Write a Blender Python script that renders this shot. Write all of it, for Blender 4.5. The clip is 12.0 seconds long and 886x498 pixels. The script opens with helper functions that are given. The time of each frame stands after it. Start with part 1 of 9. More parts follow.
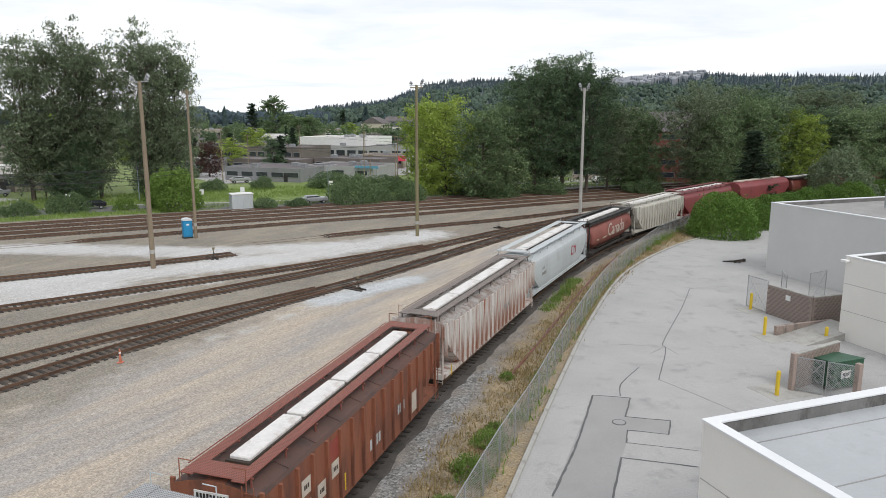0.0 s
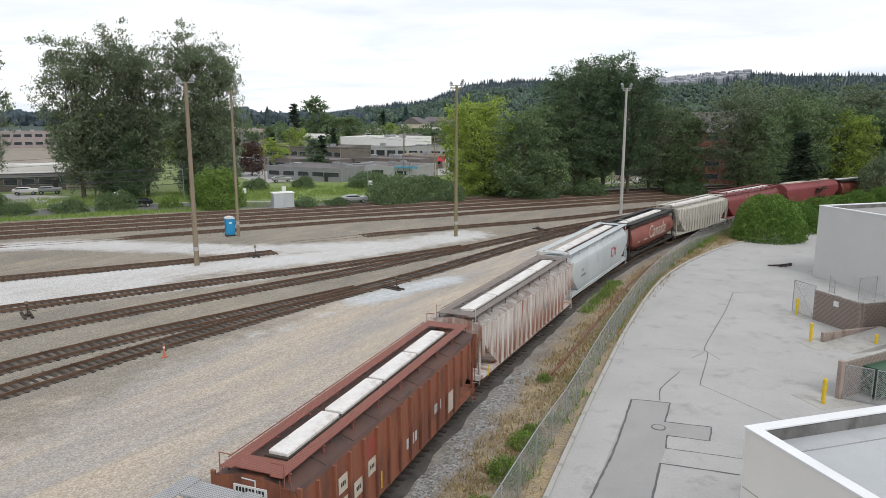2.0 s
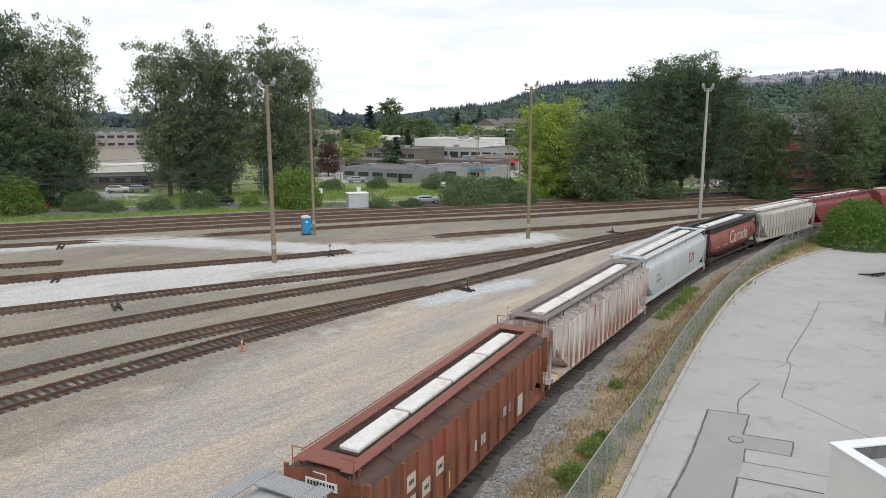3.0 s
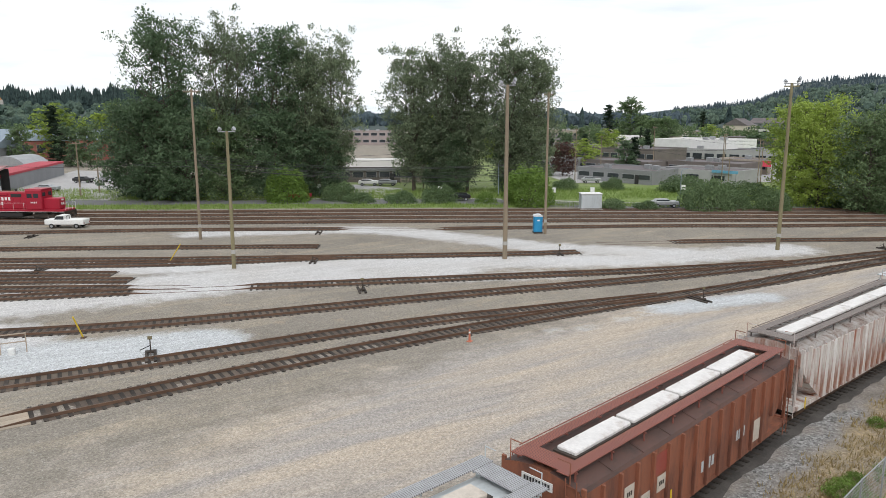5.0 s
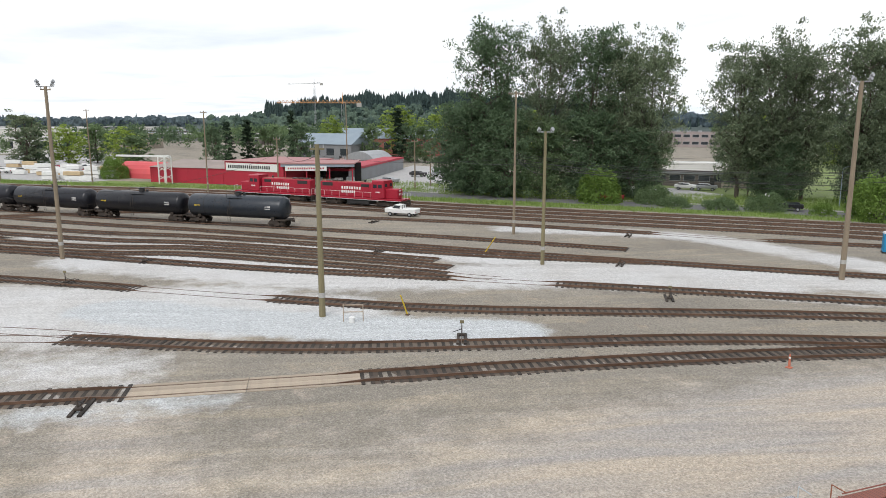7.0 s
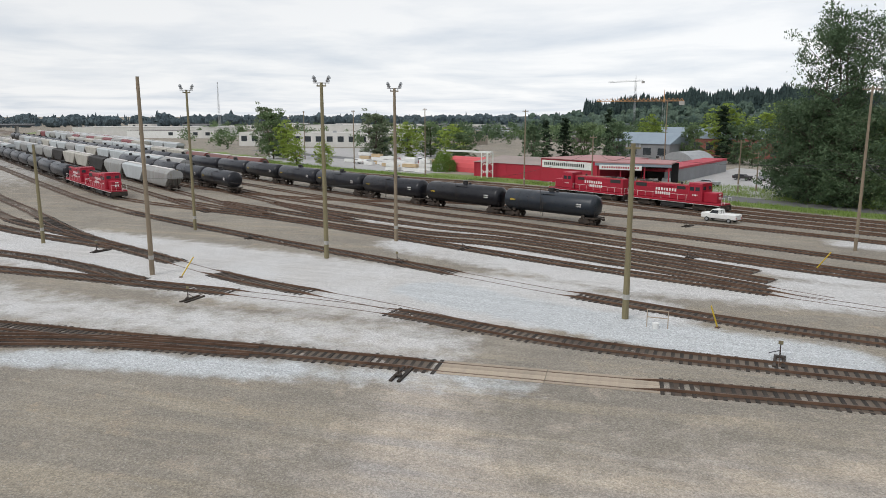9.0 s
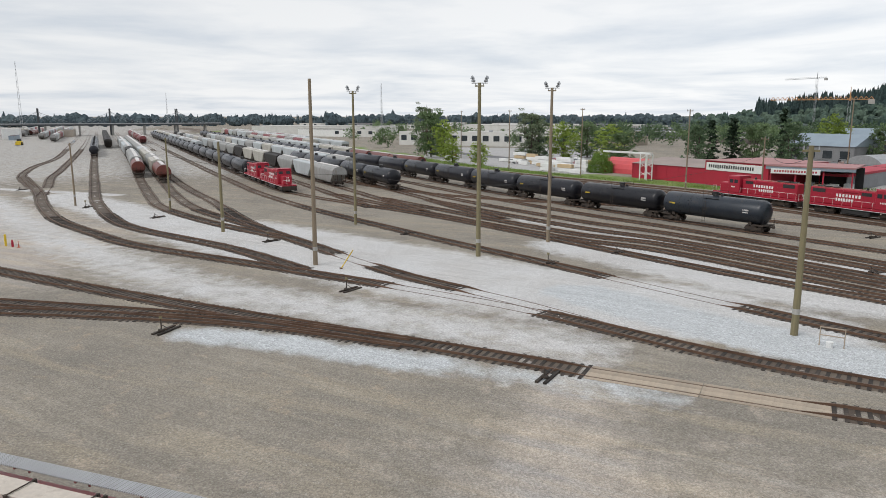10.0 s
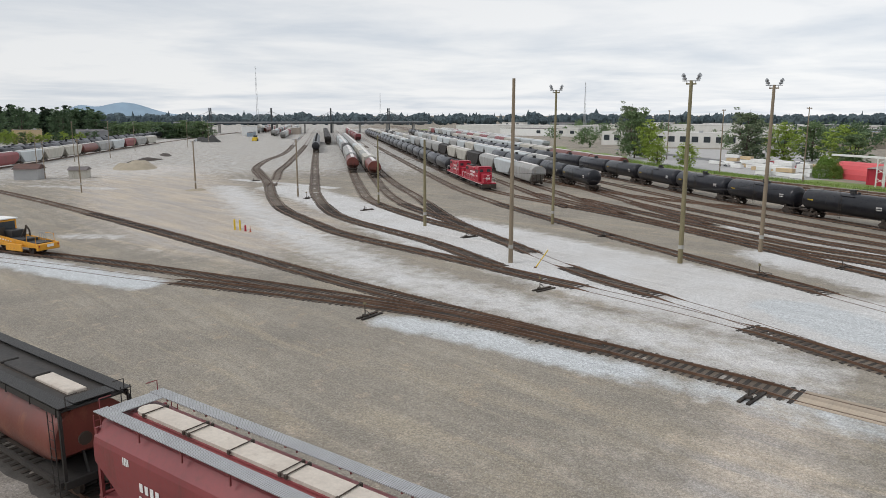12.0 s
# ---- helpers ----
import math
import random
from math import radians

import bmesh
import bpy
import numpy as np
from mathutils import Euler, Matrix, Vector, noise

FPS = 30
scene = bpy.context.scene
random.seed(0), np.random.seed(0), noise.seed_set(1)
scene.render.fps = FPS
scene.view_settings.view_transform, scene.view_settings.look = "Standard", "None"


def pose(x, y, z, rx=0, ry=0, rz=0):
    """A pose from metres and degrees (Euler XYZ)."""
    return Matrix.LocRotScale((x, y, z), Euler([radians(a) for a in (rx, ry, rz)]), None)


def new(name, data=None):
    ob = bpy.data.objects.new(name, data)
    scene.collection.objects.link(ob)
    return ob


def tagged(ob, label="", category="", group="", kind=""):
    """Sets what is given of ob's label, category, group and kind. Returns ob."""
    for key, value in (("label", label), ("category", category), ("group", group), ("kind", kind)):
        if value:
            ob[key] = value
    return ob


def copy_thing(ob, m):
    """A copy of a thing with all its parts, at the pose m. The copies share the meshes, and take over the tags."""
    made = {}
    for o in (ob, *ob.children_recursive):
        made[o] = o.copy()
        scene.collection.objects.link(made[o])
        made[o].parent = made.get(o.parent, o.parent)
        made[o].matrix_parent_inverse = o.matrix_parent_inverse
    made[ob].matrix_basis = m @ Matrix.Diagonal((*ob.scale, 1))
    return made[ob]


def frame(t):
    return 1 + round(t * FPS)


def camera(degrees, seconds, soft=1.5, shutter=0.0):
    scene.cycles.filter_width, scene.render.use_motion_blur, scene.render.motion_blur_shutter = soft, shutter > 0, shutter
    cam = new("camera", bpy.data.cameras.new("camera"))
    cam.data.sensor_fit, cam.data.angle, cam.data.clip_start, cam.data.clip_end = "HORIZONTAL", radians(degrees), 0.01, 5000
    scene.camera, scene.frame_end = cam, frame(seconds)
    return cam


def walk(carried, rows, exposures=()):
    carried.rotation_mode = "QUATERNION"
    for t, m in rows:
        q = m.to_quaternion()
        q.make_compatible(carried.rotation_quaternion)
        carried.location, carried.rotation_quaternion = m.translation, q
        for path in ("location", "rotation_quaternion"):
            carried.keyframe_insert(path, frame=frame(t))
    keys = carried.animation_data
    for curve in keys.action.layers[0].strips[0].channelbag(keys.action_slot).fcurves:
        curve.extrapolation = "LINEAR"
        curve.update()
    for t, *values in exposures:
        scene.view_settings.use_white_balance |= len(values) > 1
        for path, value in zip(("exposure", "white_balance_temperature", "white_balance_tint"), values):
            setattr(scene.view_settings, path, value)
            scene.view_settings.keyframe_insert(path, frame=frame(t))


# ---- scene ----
cam = camera(63.60, 12.0, 0.7)
EYE = 15.5  # height of the flight over the yard
PATH = [
    (0.0, pose(0, 0, EYE, 79.27, -0.03, -0.00)),
    (0.5, pose(0, 0, EYE, 79.27, -0.05, 0.56)),
    (1.0, pose(0, 0, EYE, 79.27, -0.06, 1.37)),
    (1.5, pose(0, 0, EYE, 79.27, -0.07, 2.23)),
    (2.0, pose(0, 0, EYE, 79.29, -0.08, 3.14)),
    (2.5, pose(0, 0, EYE, 79.32, -0.03, 5.79)),
    (2.7, pose(0, 0, EYE, 79.37, -0.01, 7.09)),
    (4.3, pose(0, 0, EYE, 79.34, 0.00, 19.11)),
    (4.5, pose(0, 0, EYE, 79.36, -0.02, 21.45)),
    (5.0, pose(0, 0, EYE, 79.36, -0.01, 27.55)),
    (5.5, pose(0, 0, EYE, 79.39, -0.01, 33.71)),
    (6.0, pose(0, 0, EYE, 79.39, 0.00, 39.89)),
    (6.5, pose(0, 0, EYE, 79.42, 0.07, 46.08)),
    (7.0, pose(0, 0, EYE, 79.43, 0.05, 52.26)),
    (7.5, pose(0, 0, EYE, 79.40, 0.03, 58.42)),
    (7.7, pose(0, 0, EYE, 79.37, 0.03, 60.91)),
    (9.3, pose(0, 0, EYE, 79.34, 0.01, 80.68)),
    (9.5, pose(0, 0, EYE, 79.34, -0.00, 83.16)),
    (10.0, pose(0, 0, EYE, 79.32, 0.02, 89.26)),
    (10.5, pose(0, 0, EYE, 79.30, 0.06, 95.38)),
    (11.0, pose(0, 0, EYE, 79.30, 0.07, 101.47)),
    (11.5, pose(0, 0, EYE, 79.28, 0.00, 105.00)),
    (12.0, pose(0, 0, EYE, 79.27, -0.02, 105.11)),
]
EXPOSURES = [(0.0, 0.2), (4.5, 0.24), (5.5, 0.3), (7.0, 0.3), (7.5, 0.2), (9.5, 0.02), (12.0, 0.0)]
walk(cam, PATH, EXPOSURES)

# ---- overcast sky and a wide, weak sun ----
SUN_UP, SUN_ROUND = radians(48), radians(150)
world = bpy.data.worlds.new("overcast_sky")
scene.world = world
world.use_nodes = True
wn, wl = world.node_tree.nodes, world.node_tree.links
wn.clear()


def wnode(kind, **kw):
    n = wn.new(kind)
    for k, v in kw.items():
        n.inputs[k].default_value = v
    return n


w_out = wnode("ShaderNodeOutputWorld")
w_bg = wnode("ShaderNodeBackground", Strength=1.0)
w_sky = wn.new("ShaderNodeTexSky")
w_sky.sky_type, w_sky.sun_disc = "NISHITA", False
w_sky.sun_elevation, w_sky.sun_rotation = SUN_UP, SUN_ROUND
w_co = wn.new("ShaderNodeTexCoord")
w_sep = wn.new("ShaderNodeSeparateXYZ")
wl.new(w_co.outputs["Generated"], w_sep.inputs[0])
# cloud layer: direction divided by its height, so that the clouds draw together towards the horizon
w_h = wn.new("ShaderNodeMath")
w_h.operation = "MAXIMUM"
w_h.inputs[1].default_value = 0.0
wl.new(w_sep.outputs["Z"], w_h.inputs[0])
w_ha = wn.new("ShaderNodeMath")
w_ha.operation = "ADD"
w_ha.inputs[1].default_value = 0.07
wl.new(w_h.outputs[0], w_ha.inputs[0])
w_div = wn.new("ShaderNodeVectorMath")
w_div.operation = "DIVIDE"
w_cmb = wn.new("ShaderNodeCombineXYZ")
w_cmb.inputs[2].default_value = 1.0
for k in (0, 1):
    wl.new(w_ha.outputs[0], w_cmb.inputs[k])
wl.new(w_co.outputs["Generated"], w_div.inputs[0])
wl.new(w_cmb.outputs[0], w_div.inputs[1])
w_n1 = wnode("ShaderNodeTexNoise", Scale=0.5, Detail=5.0, Roughness=0.5, Distortion=0.6)
w_n2 = wnode("ShaderNodeTexNoise", Scale=1.9, Detail=6.0, Roughness=0.6)
wl.new(w_div.outputs[0], w_n1.inputs["Vector"])
wl.new(w_div.outputs[0], w_n2.inputs["Vector"])
w_mixn = wn.new("ShaderNodeMath")
w_mixn.operation = "MULTIPLY_ADD"
w_mixn.inputs[1].default_value = 0.26
wl.new(w_n2.outputs[0], w_mixn.inputs[0])
wl.new(w_n1.outputs[0], w_mixn.inputs[2])
w_ramp = wn.new("ShaderNodeValToRGB")
w_ramp.color_ramp.elements[0].position, w_ramp.color_ramp.elements[0].color = 0.42, (0.68, 0.735, 0.81, 1)
w_ramp.color_ramp.elements[1].position, w_ramp.color_ramp.elements[1].color = 0.74, (0.95, 0.96, 0.975, 1)
wl.new(w_mixn.outputs[0], w_ramp.inputs[0])
# the cloud cover is brighter round the hidden sun
w_dir = wn.new("ShaderNodeVectorMath")
w_dir.operation = "DOT_PRODUCT"
w_dir.inputs[1].default_value = (math.sin(radians(-12)), math.cos(radians(-12)), 0.25)
wl.new(w_co.outputs["Generated"], w_dir.inputs[0])
w_glow = wn.new("ShaderNodeMapRange")
w_glow.inputs["From Min"].default_value, w_glow.inputs["From Max"].default_value = -0.6, 1.0
w_glow.inputs["To Min"].default_value, w_glow.inputs["To Max"].default_value = 0.84, 1.03
wl.new(w_dir.outputs["Value"], w_glow.inputs["Value"])
# and paler in a band along the horizon
w_low = wn.new("ShaderNodeMapRange")
w_low.inputs["From Min"].default_value, w_low.inputs["From Max"].default_value = 0.0, 0.16
w_low.inputs["To Min"].default_value, w_low.inputs["To Max"].default_value = 1.08, 1.0
wl.new(w_h.outputs[0], w_low.inputs["Value"])
w_both = wn.new("ShaderNodeMath")
w_both.operation = "MULTIPLY"
wl.new(w_glow.outputs[0], w_both.inputs[0])
wl.new(w_low.outputs[0], w_both.inputs[1])
w_mul = wn.new("ShaderNodeVectorMath")
w_mul.operation = "SCALE"
wl.new(w_ramp.outputs[0], w_mul.inputs[0])
wl.new(w_both.outputs[0], w_mul.inputs["Scale"])
w_skys = wn.new("ShaderNodeVectorMath")
w_skys.operation = "SCALE"
w_skys.inputs["Scale"].default_value = 0.10
wl.new(w_sky.outputs[0], w_skys.inputs[0])
w_mix = wn.new("ShaderNodeMix")
w_mix.data_type = "RGBA"
w_mix.inputs[0].default_value = 0.93
wl.new(w_skys.outputs[0], w_mix.inputs["A"])
wl.new(w_mul.outputs[0], w_mix.inputs["B"])
wl.new(w_mix.outputs["Result"], w_bg.inputs["Color"])
wl.new(w_bg.outputs[0], w_out.inputs[0])

sun = new("sun", bpy.data.lights.new("sun", "SUN"))
sun.data.energy, sun.data.angle, sun.data.color = 1.4, radians(25), (1.0, 0.98, 0.955)
sun.matrix_world = pose(0, 0, 60, 90 - 48, 0, 180 - 150)


# ---- materials ----
def nodes_of(name):
    m = bpy.data.materials.new(name)
    m.use_nodes = True
    nt = m.node_tree
    return m, nt, nt.nodes["Principled BSDF"]


def nd(nt, kind, **kw):
    n = nt.nodes.new(kind)
    for k, v in kw.items():
        n.inputs[k.replace("_", " ")].default_value = v
    return n


def rgb(c):
    return (c[0], c[1], c[2], 1.0)


def mixc(nt, fac, a, b, how="MIX"):
    n = nt.nodes.new("ShaderNodeMix")
    n.data_type, n.blend_type = "RGBA", how
    for sock, v in ((n.inputs[0], fac), (n.inputs["A"], a), (n.inputs["B"], b)):
        if isinstance(v, bpy.types.NodeSocket):
            nt.links.new(v, sock)
        elif isinstance(v, (int, float)):
            sock.default_value = v
        else:
            sock.default_value = rgb(v)
    return n.outputs["Result"]


def band(nt, value, lo, hi, out_lo=0.0, out_hi=1.0):
    n = nd(nt, "ShaderNodeMapRange", From_Min=lo, From_Max=hi, To_Min=out_lo, To_Max=out_hi)
    nt.links.new(value, n.inputs["Value"])
    return n.outputs[0]


def noise_out(nt, scale, detail=4.0, rough=0.6, coord="Object", stretch=None):
    tc = nt.nodes.new("ShaderNodeTexCoord")
    n = nd(nt, "ShaderNodeTexNoise", Scale=scale, Detail=detail, Roughness=rough)
    src = tc.outputs[coord]
    if stretch:
        mp = nt.nodes.new("ShaderNodeMapping")
        mp.inputs["Scale"].default_value = stretch
        nt.links.new(src, mp.inputs["Vector"])
        src = mp.outputs[0]
    nt.links.new(src, n.inputs["Vector"])
    return n.outputs[0]


def surface(name, base, other=None, fine=8.0, coarse=0.6, rough=0.7, metal=0.0, bump=0.15, stain=None, amount=0.5,
            stretch=None, vary=0.0, spec=0.5, grain=0.5):
    """A worn, two-scale surface: base mixed to other by a coarse noise, stains by a second one, grain by a fine one."""
    m, nt, bs = nodes_of(name)
    other = other or tuple(c * 0.72 for c in base)
    big = noise_out(nt, coarse, 5.0, 0.65, stretch=stretch)
    small = noise_out(nt, fine, 3.0, 0.7)
    col = mixc(nt, band(nt, big, 0.35, 0.68), base, other)
    if stain:
        st = noise_out(nt, coarse * 2.3, 6.0, 0.7, stretch=stretch)
        col = mixc(nt, band(nt, st, 0.62 - 0.25 * amount, 0.80 - 0.2 * amount), col, stain)
    col = mixc(nt, grain, col, mixc(nt, band(nt, small, 0.3, 0.7), tuple([0.78] * 3), tuple([1.16] * 3)), "MULTIPLY")
    if vary:
        oi = nt.nodes.new("ShaderNodeObjectInfo")
        col = mixc(nt, 1.0, col, mixc(nt, oi.outputs["Random"], tuple([1 - vary] * 3), tuple([1 + vary] * 3)), "MULTIPLY")
    nt.links.new(col, bs.inputs["Base Color"])
    nt.links.new(band(nt, small, 0.2, 0.8, max(0.03, rough - 0.12), min(1, rough + 0.12)), bs.inputs["Roughness"])
    bs.inputs["Metallic"].default_value = metal
    bs.inputs["Specular IOR Level"].default_value = spec
    if bump:
        b = nd(nt, "ShaderNodeBump", Strength=bump, Distance=0.03)
        nt.links.new(small, b.inputs["Height"])
        nt.links.new(b.outputs[0], bs.inputs["Normal"])
    return m


M = {}
M["rail"] = surface("worn_rail_steel", (0.085, 0.045, 0.027), (0.165, 0.097, 0.062), 12, 0.5, 0.5, 0.2, 0.1)
M["tie"] = surface("creosoted_tie", (0.024, 0.019, 0.0155), (0.064, 0.050, 0.040), 14, 0.9, 0.9, 0, 0.4, vary=0.35)
M["bed"] = surface("oily_track_ballast", (0.075, 0.057, 0.044), (0.178, 0.144, 0.112), 9, 0.11, 0.95, 0, 0.5, (0.055, 0.036, 0.026), 0.5, grain=0.9)
# dark ballast with the shade under the train put into its colour
M["bed_shade"] = surface("shade_dark_ballast", (0.05, 0.044, 0.04), (0.10, 0.09, 0.08), 10, 0.5, 0.95, 0, 0.6, (0.03, 0.027, 0.025), 0.4, grain=1.0)
M["plank"] = surface("crossing_planks", (0.42, 0.34, 0.26), (0.33, 0.28, 0.22), 10, 0.7, 0.9, 0, 0.3, vary=0.15)
M["brown_red"] = surface("rust_brown_car_paint", (0.20, 0.066, 0.045), (0.14, 0.05, 0.037), 9, 0.5, 0.62, 0, 0.08, (0.10, 0.055, 0.04), 0.5, (1, 1, 0.35))
M["brown_side"] = surface("faded_brown_car_side", (0.275, 0.098, 0.052), (0.19, 0.068, 0.04), 9, 0.6, 0.7, 0, 0.08, (0.095, 0.042, 0.03), 0.6, (1.2, 1, 0.25))
M["brown_roof"] = surface("soot_stained_brown_roof", (0.125, 0.062, 0.048), (0.075, 0.045, 0.038), 9, 0.5, 0.75, 0, 0.08, (0.05, 0.036, 0.032), 0.5, (0.5, 1, 1))
M["rusty_roof"] = surface("grey_roof_blotched_with_rust", (0.40, 0.38, 0.36), (0.30, 0.275, 0.255), 9, 0.6, 0.8, 0, 0.1, (0.15, 0.085, 0.06), 0.7)
M["walk_red"] = surface("red_oxide_walkway", (0.27, 0.085, 0.06), (0.2, 0.068, 0.05), 9, 0.8, 0.7, 0, 0.1)
M["walk_rust"] = surface("dark_rusted_walkway", (0.17, 0.135, 0.12), (0.11, 0.09, 0.08), 9, 0.8, 0.8, 0, 0.1)
M["maroon"] = surface("maroon_car_paint", (0.24, 0.052, 0.055), (0.19, 0.042, 0.045), 7, 0.4, 0.5, 0, 0.05, (0.13, 0.045, 0.04), 0.25, (1, 1, 0.3))
M["brick_red"] = surface("faded_red_car_paint", (0.30, 0.062, 0.045), (0.24, 0.06, 0.045), 8, 0.5, 0.55, 0, 0.06, (0.15, 0.05, 0.04), 0.3, (1, 1, 0.3))
M["salmon"] = surface("sun_bleached_red_paint", (0.27, 0.085, 0.062), (0.20, 0.06, 0.048), 8, 0.5, 0.6, 0, 0.06, (0.16, 0.06, 0.05), 0.3, (1, 1, 0.3))
M["oxide"] = surface("oxide_brown_tank_paint", (0.175, 0.046, 0.034), (0.125, 0.038, 0.03), 8, 0.5, 0.42, 0, 0.06, (0.24, 0.10, 0.055), 0.25, (1, 1, 0.4))
M["rusty_white"] = surface("white_paint_streaked_with_rust", (0.66, 0.64, 0.61), (0.52, 0.49, 0.46), 9, 0.5, 0.75, 0, 0.1, (0.25, 0.088, 0.042), 0.8, (3.0, 1, 0.17))
M["cn_grey"] = surface("light_blue_grey_car_paint", (0.50, 0.53, 0.54), (0.43, 0.46, 0.47), 7, 0.4, 0.55, 0, 0.05, (0.35, 0.34, 0.32), 0.2, (1, 1, 0.3))
M["beige"] = surface("dirty_cream_car_paint", (0.50, 0.48, 0.43), (0.40, 0.38, 0.33), 8, 0.6, 0.7, 0, 0.08, (0.25, 0.21, 0.17), 0.35, (1.4, 1, 0.3))
M["grey_car"] = surface("grey_car_paint", (0.34, 0.34, 0.33), (0.27, 0.27, 0.26), 8, 0.5, 0.65, 0, 0.08, (0.2, 0.15, 0.11), 0.25, (1, 1, 0.3))
M["roof_white"] = surface("white_hatch_cover", (0.72, 0.70, 0.68), (0.60, 0.57, 0.55), 7, 0.5, 0.6, 0, 0.05, (0.42, 0.36, 0.32), 0.2)
M["roof_cream"] = surface("cream_hatch_cover", (0.56, 0.50, 0.43), (0.48, 0.42, 0.36), 7, 0.5, 0.6, 0, 0.05, (0.34, 0.28, 0.23), 0.25)
M["galv"] = surface("galvanised_grating", (0.33, 0.34, 0.35), (0.25, 0.26, 0.27), 30, 1.5, 0.5, 0.4, 0.2)
M["black_dirt"] = surface("soot_black_roof", (0.020, 0.018, 0.017), (0.04, 0.033, 0.029), 8, 0.6, 0.7, 0, 0.1)
M["under"] = surface("dirty_running_gear", (0.045, 0.038, 0.033), (0.075, 0.055, 0.042), 9, 0.9, 0.8, 0.2, 0.1)
M["tank_black"] = surface("satin_black_tank_paint", (0.008, 0.009, 0.014), (0.018, 0.018, 0.023), 6, 0.35, 0.33, 0, 0.03, (0.05, 0.042, 0.038), 0.25, vary=0.3, spec=0.4)
M["tank_blue"] = surface("blue_black_tank_paint", (0.013, 0.019, 0.028), (0.026, 0.032, 0.042), 6, 0.35, 0.33, 0, 0.03, (0.06, 0.052, 0.046), 0.25)
M["cp_red"] = surface("bright_red_locomotive_paint", (0.385, 0.013, 0.036), (0.32, 0.013, 0.03), 6, 0.4, 0.45, 0, 0.03)
M["white_paint"] = surface("white_paint", (0.78, 0.78, 0.76), (0.70, 0.70, 0.68), 8, 0.8, 0.6, 0, 0.03)
M["yellow_paint"] = surface("yellow_safety_paint", (0.70, 0.50, 0.03), (0.60, 0.42, 0.03), 9, 1.5, 0.55, 0, 0.05)
M["orange_paint"] = surface("machine_orange_yellow_paint", (0.72, 0.33, 0.02), (0.6, 0.27, 0.02), 8, 1.2, 0.5, 0, 0.05, (0.2, 0.12, 0.06), 0.25)
M["black_paint"] = surface("black_paint", (0.02, 0.02, 0.022), (0.035, 0.033, 0.032), 8, 0.8, 0.55, 0, 0.04)
M["red_mark"] = surface("red_lettering", (0.42, 0.045, 0.07), None, 8, 0.8, 0.6, 0, 0.02)
M["pole_wood"] = surface("weathered_pole_wood", (0.27, 0.215, 0.15), (0.20, 0.16, 0.115), 20, 1.0, 0.9, 0, 0.3, stretch=(4, 4, 0.4))
M["pole_green"] = surface("olive_treated_pole_wood", (0.235, 0.205, 0.115), (0.17, 0.145, 0.085), 20, 1.0, 0.9, 0, 0.3, stretch=(4, 4, 0.4))
M["steel"] = surface("galvanised_steel", (0.42, 0.43, 0.44), (0.34, 0.35, 0.36), 12, 1.0, 0.45, 0.6, 0.05)
M["bark"] = surface("grey_bark", (0.11, 0.09, 0.07), (0.07, 0.058, 0.045), 10, 1.5, 0.95, 0, 0.5)
M["concrete"] = surface("weathered_concrete", (0.42, 0.41, 0.385), (0.34, 0.33, 0.31), 9, 0.5, 0.9, 0, 0.2, (0.25, 0.23, 0.2), 0.3)
M["wall_white"] = surface("off_white_panel_wall", (0.76, 0.74, 0.70), (0.72, 0.70, 0.66), 12, 0.3, 0.8, 0, 0.02, grain=0.1)
M["wall_grey"] = surface("grey_metal_cladding", (0.60, 0.60, 0.59), (0.56, 0.56, 0.55), 10, 0.3, 0.6, 0.1, 0.02, grain=0.12)
M["roof_membrane"] = surface("grey_roof_membrane", (0.43, 0.445, 0.46), (0.38, 0.395, 0.41), 8, 0.35, 0.75, 0, 0.04, (0.33, 0.335, 0.34), 0.3, grain=0.2)
M["roof_gravel"] = surface("roof_gravel", (0.33, 0.32, 0.31), (0.25, 0.245, 0.24), 30, 0.5, 0.95, 0, 0.4)
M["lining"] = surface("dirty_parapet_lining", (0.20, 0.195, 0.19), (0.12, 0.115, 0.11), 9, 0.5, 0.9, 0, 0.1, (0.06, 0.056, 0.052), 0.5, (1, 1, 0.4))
M["flashing"] = surface("white_metal_flashing", (0.78, 0.79, 0.80), (0.72, 0.73, 0.74), 8, 0.6, 0.4, 0.1, 0.01, grain=0.1)
M["block_wall"] = surface("stained_pinkish_block_wall", (0.36, 0.285, 0.25), (0.30, 0.24, 0.21), 12, 0.8, 0.9, 0, 0.25, (0.14, 0.12, 0.105), 0.5, (1, 1, 0.4))
M["green_bin"] = surface("dark_green_bin_paint", (0.035, 0.11, 0.06), (0.03, 0.085, 0.05), 9, 1.0, 0.55, 0, 0.05)
M["blue_plastic"] = surface("bright_blue_plastic", (0.02, 0.27, 0.52), (0.02, 0.22, 0.44), 8, 0.8, 0.45, 0, 0.03)
M["plastic_white"] = surface("white_plastic_roof", (0.75, 0.78, 0.80), None, 8, 0.8, 0.5, 0, 0.02)
M["cone_orange"] = surface("faded_orange_plastic", (0.55, 0.17, 0.10), (0.45, 0.15, 0.09), 9, 2, 0.6, 0, 0.03)
M["rubber"] = surface("black_rubber", (0.02, 0.02, 0.02), None, 15, 2, 0.8, 0, 0.1)
M["roof_dark"] = surface("dark_flat_roofing", (0.155, 0.135, 0.135), (0.11, 0.098, 0.10), 8, 0.2, 0.9, 0, 0.1)
M["roof_pale"] = surface("pale_flat_roofing", (0.55, 0.53, 0.50), (0.44, 0.43, 0.41), 8, 0.12, 0.9, 0, 0.1)
